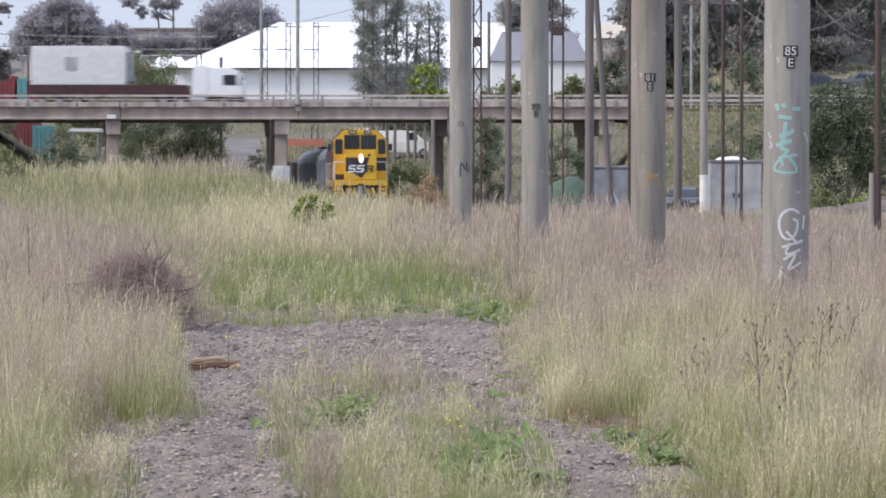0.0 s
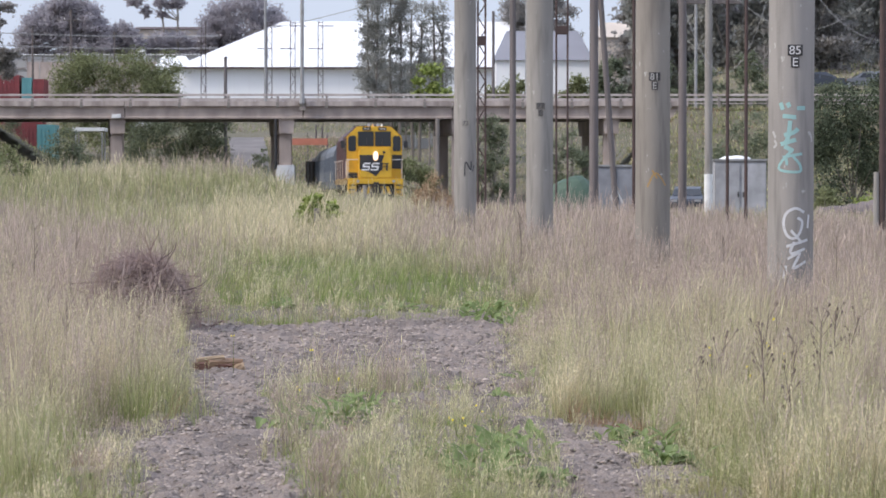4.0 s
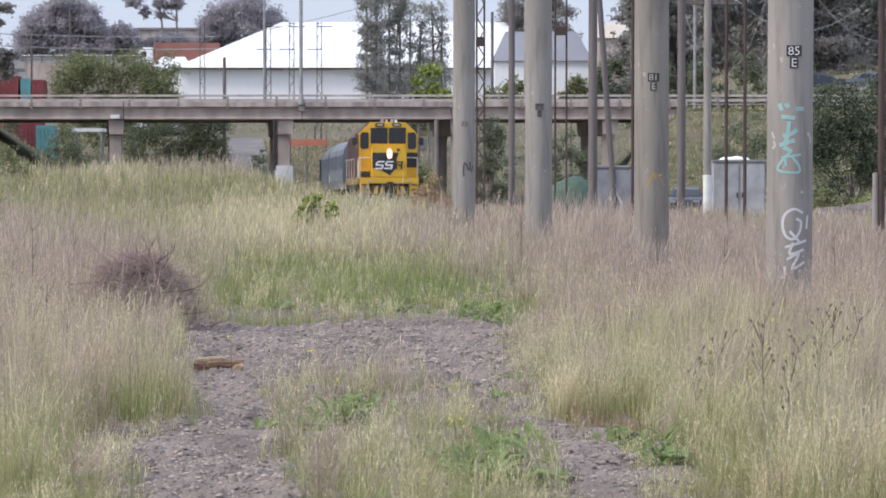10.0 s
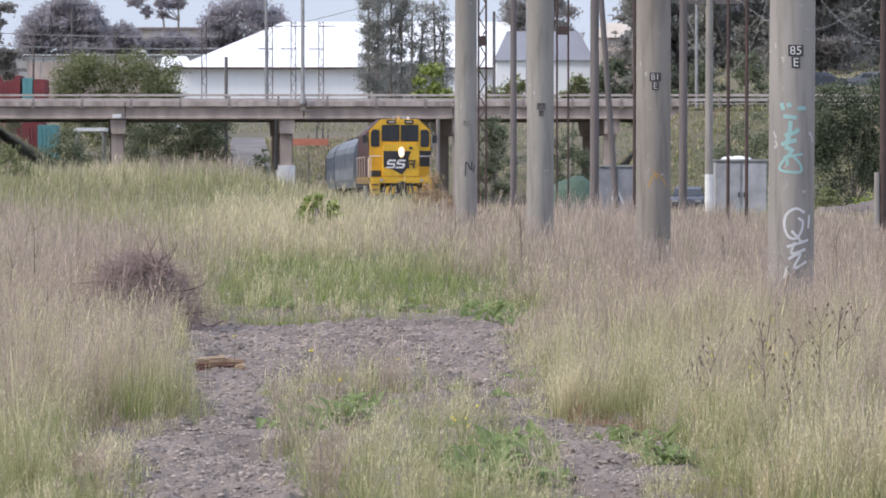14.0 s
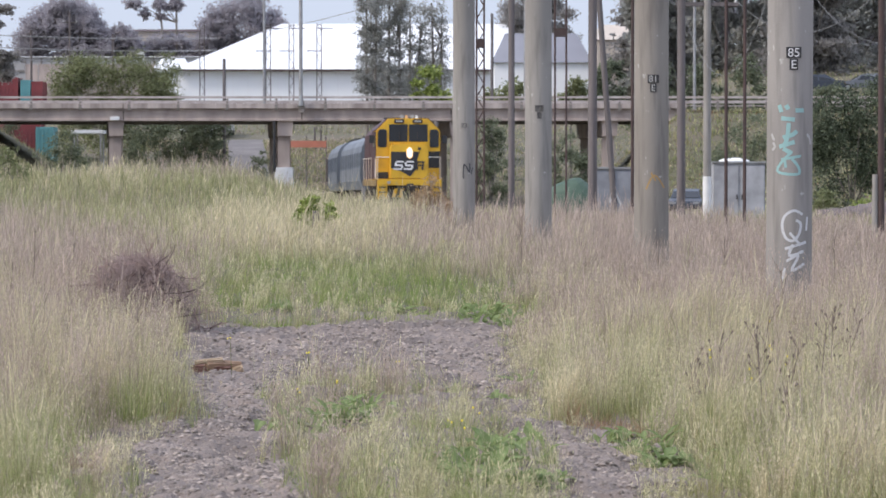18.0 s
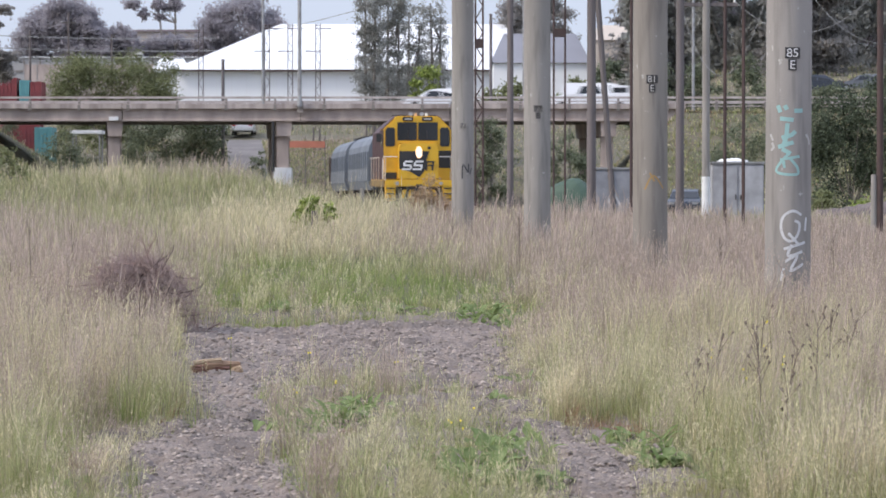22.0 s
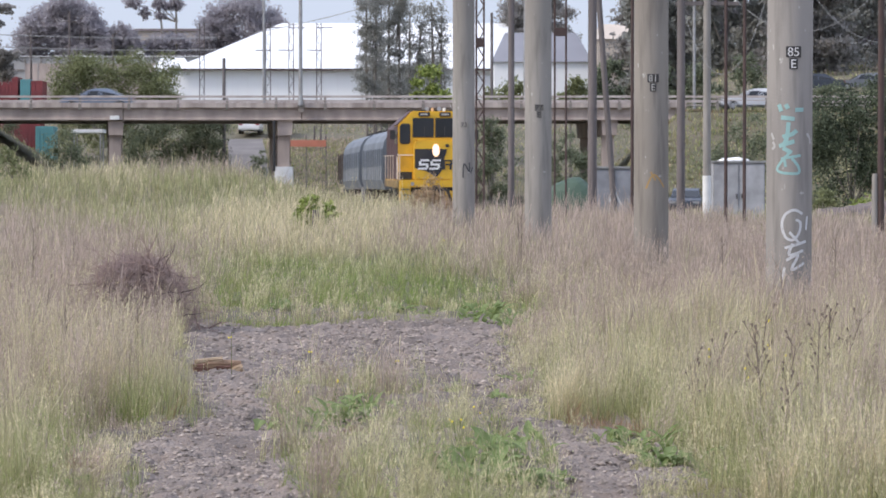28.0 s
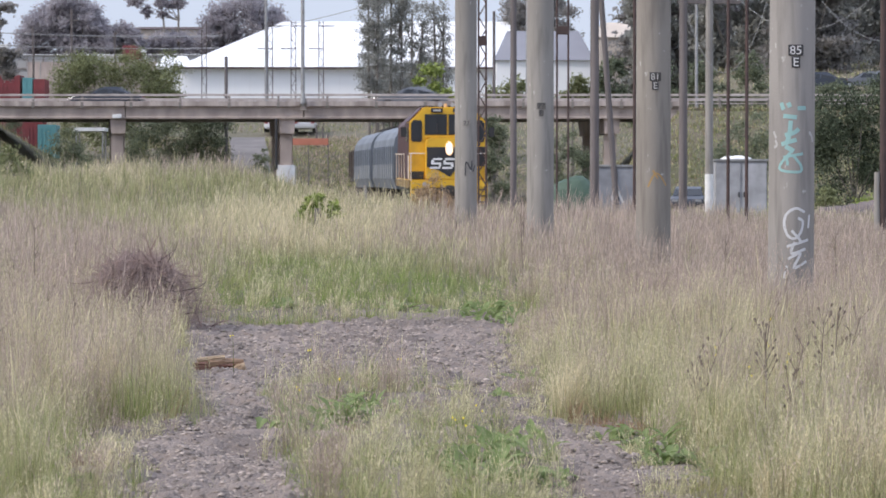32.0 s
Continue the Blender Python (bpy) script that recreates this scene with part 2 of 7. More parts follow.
M = {
    "ground": earth(),
    "stone": ballast(),
    "concrete_pole": pole_skin("concrete_pole", (0.322, 0.301, 0.276), (0.22, 0.204, 0.185)),
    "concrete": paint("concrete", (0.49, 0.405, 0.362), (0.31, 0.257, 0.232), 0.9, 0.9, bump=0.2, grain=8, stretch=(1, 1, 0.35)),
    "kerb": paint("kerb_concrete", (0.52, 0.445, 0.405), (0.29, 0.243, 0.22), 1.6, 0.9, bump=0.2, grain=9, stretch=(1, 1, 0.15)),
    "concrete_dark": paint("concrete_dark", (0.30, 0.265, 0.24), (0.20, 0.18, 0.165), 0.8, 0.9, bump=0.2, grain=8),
    "asphalt": paint("asphalt", (0.06, 0.06, 0.06), (0.045, 0.045, 0.045), 0.5, 0.9, bump=0.2),
    "rail_paint": paint("rail_paint", (0.56, 0.50, 0.47), (0.40, 0.34, 0.31), 1.5, 0.6, bump=0.05),
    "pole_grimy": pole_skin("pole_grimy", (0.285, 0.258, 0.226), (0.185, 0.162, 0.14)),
    "galv": paint("galv", (0.42, 0.42, 0.42), (0.30, 0.29, 0.28), 2, 0.5, 0.6, bump=0.05),
    "rust": paint("rust", (0.095, 0.06, 0.054), (0.065, 0.045, 0.042), 3, 0.85, 0.0, bump=0.2),
    "timber": paint("timber", (0.185, 0.162, 0.158), (0.12, 0.106, 0.104), 1.5, 0.9, bump=0.3, grain=25, stretch=(4, 4, 0.2)),
    "white_steel": paint("white_steel", (0.87, 0.87, 0.87), (0.80, 0.81, 0.82), 0.12, 0.45, bump=0.0),
    "shed_wall": paint("shed_wall", (0.86, 0.87, 0.88), (0.80, 0.81, 0.83), 0.15, 0.6, bump=0.0),
    "grey_roof": paint("grey_roof", (0.25, 0.25, 0.275), (0.20, 0.20, 0.225), 0.2, 0.6, bump=0.0),
    "cream": paint("cream", (0.60, 0.52, 0.44), (0.52, 0.45, 0.38), 0.3, 0.8, bump=0.0),
    "pale_wall": paint("pale_wall", (0.45, 0.44, 0.43), (0.38, 0.37, 0.36), 0.2, 0.8, bump=0.0),
    "yellow": paint("yellow", (0.72, 0.425, 0.03), (0.52, 0.29, 0.03), 1.6, 0.45, bump=0.03, contrast=(0.5, 0.8)),
    "black": paint("black", (0.025, 0.025, 0.03), (0.04, 0.038, 0.036), 2, 0.5, bump=0.02),
    "maroon": paint("maroon", (0.075, 0.026, 0.026), (0.05, 0.022, 0.021), 1.5, 0.55, bump=0.03),
    "under": paint("under", (0.075, 0.066, 0.058), (0.045, 0.04, 0.037), 3, 0.85, bump=0.2),
    "wheel_steel": paint("wheel_steel", (0.12, 0.09, 0.075), (0.08, 0.06, 0.05), 3, 0.7, 0.3, bump=0.1),
    "wagon": paint("wagon", (0.19, 0.215, 0.25), (0.12, 0.137, 0.16), 0.9, 0.5, bump=0.05, stretch=(1, 1, 0.25), vary=0.1),
    "wagon_pale": paint("wagon_pale", (0.26, 0.275, 0.285), (0.17, 0.18, 0.19), 1.2, 0.7, bump=0.05, stretch=(1, 1, 0.25)),
    "rail": paint("rail", (0.20, 0.13, 0.10), (0.14, 0.09, 0.07), 2, 0.6, 0.5, bump=0.05),
    "glass": plain("dark_glass", (0.02, 0.023, 0.027), 0.06),
    "white": paint("white", (0.80, 0.80, 0.79), (0.70, 0.70, 0.69), 3, 0.5, bump=0.02),
    "tyre": paint("tyre", (0.025, 0.025, 0.025), (0.035, 0.034, 0.033), 5, 0.9, bump=0.1),
    "rim": plain("rim", (0.45, 0.45, 0.46), 0.35, 0.8),
    "lamp": glow("lamp", (1.0, 0.83, 0.50), 1.35),
    # emits only to draw the orange halo round the headlights
    "reflector": glow("reflector", (1.0, 0.47, 0.08), 0.75),
    "headlight": glow("headlight", (1.0, 0.95, 0.85), 4),
    "amber": plain("amber", (0.70, 0.42, 0.20), 0.3),
    "red_lens": plain("red_lens", (0.35, 0.01, 0.01), 0.3),
    "red_box": paint("red_box", (0.25, 0.05, 0.052), (0.15, 0.036, 0.04), 0.8, 0.6, bump=0.05),
    "teal_box": paint("teal_box", (0.13, 0.33, 0.34), (0.10, 0.27, 0.28), 0.8, 0.6, bump=0.05),
    "orange": paint("orange", (0.55, 0.20, 0.13), (0.45, 0.17, 0.11), 1, 0.7, bump=0.0),
    "turquoise": plain("turquoise_spray", (0.29, 0.48, 0.46), 0.7),
    "plate_worn": paint("plate_worn", (0.10, 0.095, 0.09), (0.16, 0.15, 0.14), 9, 0.8),
    "digit_worn": plain("digit_worn", (0.44, 0.43, 0.41), 0.8),
    "spray_white": plain("white_spray", (0.60, 0.60, 0.60), 0.7),
    "spray_black": plain("black_spray", (0.05, 0.05, 0.055), 0.7),
    "spray_orange": plain("orange_spray", (0.42, 0.26, 0.10), 0.7),
    "bark": paint("bark", (0.26, 0.23, 0.20), (0.16, 0.14, 0.12), 2, 0.9, bump=0.3, stretch=(1, 1, 0.3)),
    "twig": paint("twig", (0.25, 0.20, 0.155), (0.16, 0.125, 0.10), 6, 0.9, bump=0.1),
    "cutwood": paint("cutwood", (0.38, 0.25, 0.16), (0.24, 0.155, 0.10), 6, 0.9, bump=0.3),
    "cable": plain("cable", (0.30, 0.30, 0.30), 0.6),
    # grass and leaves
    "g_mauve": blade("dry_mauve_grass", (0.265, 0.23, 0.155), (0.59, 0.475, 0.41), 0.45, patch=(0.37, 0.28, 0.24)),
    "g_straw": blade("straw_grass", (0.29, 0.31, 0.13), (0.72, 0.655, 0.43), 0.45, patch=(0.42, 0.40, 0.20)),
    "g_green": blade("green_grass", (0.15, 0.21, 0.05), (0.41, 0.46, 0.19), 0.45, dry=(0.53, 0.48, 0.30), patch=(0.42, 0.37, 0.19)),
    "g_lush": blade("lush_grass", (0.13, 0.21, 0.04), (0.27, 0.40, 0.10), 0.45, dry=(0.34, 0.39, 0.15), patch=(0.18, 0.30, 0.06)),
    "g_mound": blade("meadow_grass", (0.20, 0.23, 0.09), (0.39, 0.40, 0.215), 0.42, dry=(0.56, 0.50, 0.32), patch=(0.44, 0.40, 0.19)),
    # the next two are paled and greyed: distance haze is put into the leaf colour
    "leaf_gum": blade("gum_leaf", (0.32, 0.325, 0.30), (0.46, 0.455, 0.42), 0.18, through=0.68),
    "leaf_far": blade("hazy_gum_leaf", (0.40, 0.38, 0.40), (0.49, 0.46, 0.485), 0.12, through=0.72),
    "leaf_bush": blade("bush_leaf", (0.16, 0.175, 0.085), (0.27, 0.29, 0.15), 0.4, through=0.3),
    "leaf_dark": blade("dark_leaf", (0.12, 0.14, 0.09), (0.23, 0.255, 0.165), 0.4, through=0.4),
    # base colour lifted towards grey to carry the haze over the far trees
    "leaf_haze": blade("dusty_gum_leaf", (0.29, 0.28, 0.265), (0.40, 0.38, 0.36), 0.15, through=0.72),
    "leaf_lime": blade("lime_leaf", (0.16, 0.22, 0.05), (0.42, 0.47, 0.16), 0.5, through=0.3),
    "leaf_brown": blade("brown_leaf", (0.32, 0.22, 0.13), (0.52, 0.385, 0.245), 0.45, through=0.2),
    "leaf_weed": blade("weed_leaf", (0.28, 0.38, 0.14), (0.50, 0.60, 0.28), 0.35, through=0.5),
    "leaf_deep": blade("deep_leaf", (0.045, 0.058, 0.037), (0.15, 0.18, 0.115), 0.55, through=0.25),
    "g_gold": blade("ripe_grass", (0.46, 0.39, 0.23), (0.78, 0.69, 0.47), 0.35, patch=(0.52, 0.46, 0.27)),
    "g_rust": blade("rusty_grass", (0.21, 0.12, 0.07), (0.45, 0.31, 0.20), 0.4),
    "petal": plain("yellow_petal", (0.85, 0.70, 0.05), 0.6),
}


# ---- building helpers ----
def part(name, bm, material, parent=None, label=""):
    me = bpy.data.meshes.new(name)
    bmesh.ops.recalc_face_normals(bm, faces=bm.faces)
    bm.to_mesh(me)
    bm.free()
    me.materials.append(material)
    ob = new(name, me)
    ob.parent = parent
    if label:
        ob["label"] = label
    return ob


def share(src, m, parent):
    ob = new(src.name.split(".")[0], src.data)
    ob.parent = parent
    ob.matrix_basis = m
    return ob


def empty(name, m, label, category, group="", kind=""):
    ob = new(name)
    ob.empty_display_size = 0.3
    ob.matrix_basis = m
    return tagged(ob, label, category, group, kind)


def box(x0, x1, y0, y1, z0, z1, bevel=0.0, bm=None):
    bm = bm or bmesh.new()
    r = bmesh.ops.create_cube(bm, size=1)
    bmesh.ops.scale(bm, vec=(x1 - x0, y1 - y0, z1 - z0), verts=r["verts"])
    bmesh.ops.translate(bm, vec=((x0 + x1) / 2, (y0 + y1) / 2, (z0 + z1) / 2), verts=r["verts"])
    if bevel:
        es = list({e for v in r["verts"] for e in v.link_edges})
        bmesh.ops.bevel(bm, geom=es, offset=bevel, segments=2, affect="EDGES")
    return bm


def tube(p, q, r0, r1=None, n=8, bm=None):
    """A tapered round bar from p to q."""
    bm = bm or bmesh.new()
    p, q = Vector(p), Vector(q)
    turn = (q - p).to_track_quat("Z", "Y").to_matrix().to_4x4()
    m = Matrix.Translation((p + q) / 2) @ turn
    bmesh.ops.create_cone(bm, cap_ends=True, segments=n, radius1=r0, radius2=r0 if r1 is None else r1, depth=(q - p).length, matrix=m)
    return bm


def prism(points, a, b, axis="y", bm=None, bevel=0.0):
    """A polygon drawn in the plane across the axis, drawn out from a to b."""
    bm = bm or bmesh.new()
    put = {"y": lambda u, v, w: (u, w, v), "x": lambda u, v, w: (w, u, v), "z": lambda u, v, w: (u, v, w)}[axis]
    lo = [bm.verts.new(put(u, v, a)) for u, v in points]
    hi = [bm.verts.new(put(u, v, b)) for u, v in points]
    fs = [bm.faces.new(lo), bm.faces.new(hi[::-1])]
    for i in range(len(lo)):
        j = (i + 1) % len(lo)
        fs.append(bm.faces.new((lo[j], lo[i], hi[i], hi[j])))
    if bevel:
        es = list({e for f in fs for e in f.edges})
        bmesh.ops.bevel(bm, geom=es, offset=bevel, segments=2, affect="EDGES")
    return bm


def step(a, b, v):
    v = np.clip((np.asarray(v, float) - a) / (b - a), 0, 1)
    return v * v * (3 - 2 * v)


# ---- the lie of the land ----
BEND_Y = np.arange(156, 4400, 1.0)
BEND_X = np.interp(BEND_Y, [150, 160, 170, 180, 188, 192, 196, 200, 206, 4400], [-3.4, -4.5, -5.35, -6.08, -6.72, -7.2, -7.95, -8.95, -10.6, -1200])
BEND_X[3:-3] = np.convolve(BEND_X, np.ones(7) / 7, "valid")


def track_x(y):
    u = np.asarray(y, float) - 130
    return np.where(u > 30, np.interp(y, BEND_Y, BEND_X), -1.43 - 0.0878 * u - 0.000475 * u * u)


def rail_z(y):
    return np.interp(y, [60, 85, 109, 115, 121, 133, 144, 158, 185, 260], [0.75, 0.82, 0.95, 1.03, 1.11, 1.20, 1.24, 1.20, 1.15, 1.1])


ROAD_Y, ROAD_Z = 189.5, 7.05


def land(x, y):
    x, y = np.asarray(x, float), np.asarray(y, float)
    z = np.interp(y, [-50, 30, 42, 52, 64, 85, 110, 140, 185, 400, 4000], [0, 0, 0.30, 0.42, 0.5, 0.58, 0.62, 0.72, 0.8, 1.5, 4])
    rise = np.interp(y, [194, 205, 230, 270, 300, 400, 4000], [0, 1.6, 4.2, 8.4, 9.6, 12, 70])
    z = z + rise * np.maximum(step(4, 10, np.abs(x - track_x(y))), step(208, 228, y))
    m = track_x(y) - 2.4 - x
    z = z + 1.35 * step(72, 108, y) * (1 - 0.6 * step(130, 165, y)) * step(0, 6.5, m)
    z = z - 0.35 * step(85, 110, y) * (1 - step(170, 200, y)) * step(1, 5, x - track_x(y)) * (1 - step(14, 20, x))
    z = z + 5.0 * step(17, 26, x) * step(200, 220, y) * (1 - step(260, 320, y))
    top = ROAD_Z - 0.15
    e = top - np.maximum(np.abs(y - ROAD_Y) - 6.2, 0) / 1.7
    e = np.minimum(e, top - np.where(x < 0, np.maximum(x + 32, 0) / 1.45, np.maximum(15.5 - x, 0) / 0.95))
    return np.maximum(z, e)


def rough(x, y):
    return 0.035 * np.sin(x * 2.1 + 1.3 * np.sin(y * 0.9)) * np.sin(y * 1.7 + 0.6) + 0.02 * np.sin(x * 5.3 + y * 1.1) * np.sin(y * 4.7)


def grow(a, b, k):
    out = [a]
    while out[-1] < b:
        out.append(out[-1] * k)
    return out


gx = [*np.arange(0, 9, 0.45), *np.arange(9, 46, 1.0), *grow(46, 2600, 1.22)]
gx = np.array(sorted({*gx, *[-v for v in gx]}))
gy = np.array([*np.arange(-40, 13, 4.0), *np.arange(13, 36, 0.45), *np.arange(36, 75, 0.8), *np.arange(75, 172, 2.0), *np.arange(172, 212, 1.0), *grow(212, 4300, 1.14)])
GX, GY = np.meshgrid(gx, gy)
GZ = land(GX, GY) + rough(GX, GY)
nx, ny = len(gx), len(gy)
idx = np.arange(nx * ny).reshape(ny, nx)
quads = np.stack([idx[:-1, :-1], idx[:-1, 1:], idx[1:, 1:], idx[1:, :-1]], -1).reshape(-1, 4)


def big_mesh(name, co, faces, mat, tip=None, smooth=False):
    """A mesh from arrays: co (n, 3) and faces (m, k), with a value from root to tip for each vertex."""
    me = bpy.data.meshes.new(name)
    k = faces.shape[1]
    me.vertices.add(len(co))
    me.vertices.foreach_set("co", np.ascontiguousarray(co, dtype=np.float32).ravel())
    me.loops.add(faces.size)
    me.loops.foreach_set("vertex_index", np.ascontiguousarray(faces, dtype=np.int32).ravel())
    me.polygons.add(len(faces))
    me.polygons.foreach_set("loop_start", np.arange(0, faces.size, k, dtype=np.int32))
    me.polygons.foreach_set("loop_total", np.full(len(faces), k, dtype=np.int32))
    if smooth:
        me.polygons.foreach_set("use_smooth", np.ones(len(faces), dtype=bool))
    me.update(calc_edges=True)
    if tip is not None:
        me.attributes.new("tip", "FLOAT", "POINT").data.foreach_set("value", np.ascontiguousarray(tip, dtype=np.float32))
    me.materials.append(mat)
    return me


ground = new("ground", big_mesh("ground", np.stack([GX, GY, GZ], -1).reshape(-1, 3), quads, M["ground"], smooth=True))
tagged(ground, "dusty grey-brown earth with old ballast and a grassy rise", "ground", kind="structure")

# ---- grass ----
rng = np.random.default_rng(7)


def on_land(x, y):
    return land(x, y) + rough(x, y)


def tufts(x, y, h, w, lean, head=0.0, wind=0.03, out=None):
    """Blades (or stalks with a seed head) standing at x, y: vertices, triangles and the root-to-tip value."""
    n = len(x)
    z = on_land(x, y) - 0.02
    turn = rng.uniform(0, 2 * np.pi, n)
    sx, sy = np.cos(turn) * w / 2, np.sin(turn) * w / 2
    way = rng.uniform(0, 2 * np.pi, n) if out is None else out + rng.normal(0, 0.9, n)
    lx, ly = (np.cos(way) * lean + wind) * h, np.sin(way) * lean * h
    levels = [(0, 1, 0), (0.5, 0.85, 0.22)] if not head else [(0, 0.8, 0), (0.72, 0.55, 0.42), (0.86, head, 0.7)]
    co, tip = [], []
    for f, k, b in levels:
        for sg in (-1, 1):
            co.append(np.stack([x + lx * b + sg * sx * k, y + ly * b + sg * sy * k, z + h * f * (1 - 0.12 * b)], -1))
            tip.append(np.full(n, f))
    co.append(np.stack([x + lx, y + ly, z + h * (1 - 0.3 * np.minimum(lean, 1))], -1))
    tip.append(np.ones(n))
    k = len(co)
    tri = []
    for i in range(0, k - 3, 2):
        tri += [(i, i + 1, i + 3), (i, i + 3, i + 2)]
    tri.append((k - 3, k - 2, k - 1))
    faces = (np.arange(n)[:, None, None] * k + np.array(tri)[None]).reshape(-1, 3)
    return np.stack(co, 1).reshape(-1, 3), faces, np.stack(tip, 1).reshape(-1)


def panicles(x, y, h, w, lean, reach, out):
    """Thin stems that carry a loose head of small seeds: vertices, triangles and the root-to-tip value."""
    n = len(x)
    z = on_land(x, y) - 0.02
    way = out + rng.normal(0, 0.9, n)
    lx, ly = (np.cos(way) * lean + 0.03) * h, np.sin(way) * lean * h
    top = h * (1 - 0.25 * np.minimum(lean, 1))
    turn = rng.uniform(0, 2 * np.pi, n)
    sx, sy = np.cos(turn) * w / 2, np.sin(turn) * w / 2
    co, tip = [], []
    for f, k, b in ((0, 1.0, 0.0), (0.55, 0.8, 0.30), (0.96, 0.35, 1.0)):
        for sg in (-1, 1):
            co.append(np.stack([x + lx * b + sg * sx * k, y + ly * b + sg * sy * k, z + top * f], -1))
            tip.append(np.full(n, f * 0.85))
    tri = [(0, 1, 3), (0, 3, 2), (2, 3, 5), (2, 5, 4)]
    for k in range(4):
        f = rng.uniform(0.66, 1.03, n)
        b = np.interp(f, [0.55, 0.96, 1.1], [0.30, 1.0, 1.3])
        wide = reach * (1.15 - f) / 0.45
        c = np.stack([x + lx * b + rng.normal(0, 1, n) * wide, y + ly * b + rng.normal(0, 1, n) * wide, z + top * f], -1)
        up = np.stack([rng.normal(0, 0.4, n), rng.normal(0, 0.4, n), np.ones(n)], -1) * (rng.uniform(0.008, 0.024, n) * np.maximum(1, y / 22))[:, None]
        side = np.stack([np.cos(turn + k), np.sin(turn + k), 0 * x], -1) * (rng.uniform(0.0014, 0.0034, n) * np.maximum(1, y / 22))[:, None]
        co += [c - side, c + side, c + up]
        tip += [np.full(n, 0.95), np.full(n, 0.95), np.ones(n)]
        tri.append((6 + 3 * k, 7 + 3 * k, 8 + 3 * k))
    m = len(co)
    faces = (np.arange(n)[:, None, None] * m + np.array(tri)[None]).reshape(-1, 3)
    return np.stack(co, 1).reshape(-1, 3), faces, np.stack(tip, 1).reshape(-1)


def meadow(name, pieces, mat, label):
    co, fa, ti, base = [], [], [], 0
    for c, f, t in pieces:
        co.append(c), fa.append(f + base), ti.append(t)
        base += len(c)
    ob = new(name, big_mesh(name, np.concatenate(co), np.concatenate(fa), mat, np.concatenate(ti)))
    return tagged(ob, label, "grass", kind="stuff")


def spread(n, y0, y1, half=0.178):
    y = np.exp(rng.uniform(np.log(y0), np.log(y1), n))
    return rng.uniform(-half, half, n) * y, y


def value_noise(x, y, cell, seed):
    """Smooth random patches of about the given size, 0 to 1."""
    g = np.random.default_rng(seed).random((64, 64))
    u, v = np.asarray(x) / cell + 1000, np.asarray(y) / cell + 1000
    i, j = np.floor(u).astype(int), np.floor(v).astype(int)
    a, b = u - i, v - j
    a, b = a * a * (3 - 2 * a), b * b * (3 - 2 * b)
    i0, j0, i1, j1 = i % 64, j % 64, (i + 1) % 64, (j + 1) % 64
    return (g[i0, j0] * (1 - a) + g[i1, j0] * a) * (1 - b) + (g[i0, j1] * (1 - a) + g[i1, j1] * a) * b


def patchy(x, y, cell, seed):
    return 0.65 * value_noise(x, y, cell, seed) + 0.35 * value_noise(x, y, cell * 0.37, seed + 50)


PATH_Y = [12, 14.3, 16.6, 17.8, 18.6, 21.5, 27.7, 31.5, 33.2]
PATH_L = [-1.5, -1.62, -1.95, -1.95, -1.70, -2.06, -2.62, -2.98, -2.7]
PATH_R = [1.35, 1.22, 1.12, 0.98, 0.52, 0.48, 0.68, 0.76, 0.2]
ISLE_Y = [12, 14.3, 17, 18.4, 21.5, 23.2]
ISLE_L = [-0.78, -0.72, -0.95, -1.28, -1.3, -1.0]
ISLE_R = [0.60, 0.54, 0.44, 0.38, 0.08, -0.3]


def on_path(x, y, slack=0.0):
    wob = 0.45 * (patchy(x, y, 0.7, 4) - 0.5)
    lo, hi = np.interp(y, PATH_Y, PATH_L) + wob + slack, np.interp(y, PATH_Y, PATH_R) + wob - slack
    inside = (x > lo) & (x < hi) & (y < 31.6 + 2.2 * (patchy(x, y, 0.8, 12) - 0.5))
    isle = (x > np.interp(y, ISLE_Y, ISLE_L) + wob) & (x < np.interp(y, ISLE_Y, ISLE_R) + wob) & (y < 23)
    return inside, inside & isle


def from_path(x, y):
    """Metres from the edge of the bare strip."""
    return np.maximum(np.interp(y, PATH_Y, PATH_L) - x, x - np.interp(y, PATH_Y, PATH_R))


P = {k: [] for k in ("mauve", "straw", "green", "lush", "mound", "gold", "rust")}
SPECIES = ("mauve", "straw", "blade", "green", "lush", "mound", "gold", "rust")
#          height range, width, lean range, head
FORM = {"mauve": (0.36, 0.72, 0.0019, 0.03, 0.24, 1.9), "straw": (0.28, 0.62, 0.0020, 0.04, 0.30, 2.4), "blade": (0.12, 0.42, 0.0026, 0.15, 0.75, 0),
        "green": (0.13, 0.42, 0.0026, 0.10, 0.55, 0), "lush": (0.10, 0.26, 0.0032, 0.2, 0.9, 0), "mound": (0.33, 0.70, 0.0042, 0.1, 0.45, 0), "gold": (0.40, 0.72, 0.0024, 0.05, 0.32, 2.0),
        "rust": (0.16, 0.34, 0.0030, 0.2, 0.9, 0)}
HOME = {"mauve": "mauve", "straw": "straw", "blade": "straw", "green": "green", "lush": "lush", "mound": "mound", "gold": "gold", "rust": "rust"}
HASH = np.random.default_rng(19).random((4, 128, 128))


def tussock(x, y, cell=0.24):
    """The tussock that each place belongs to: its centre and two random values of its own."""
    i, j = np.floor(x / cell).astype(int) % 128, np.floor(y / (cell * 1.4)).astype(int) % 128
    cx = (np.floor(x / cell) + 0.2 + 0.6 * HASH[0, i, j]) * cell
    cy = (np.floor(y / (cell * 1.4)) + 0.2 + 0.6 * HASH[1, i, j]) * cell * 1.4
    return cx, cy, HASH[2, i, j], HASH[3, i, j]


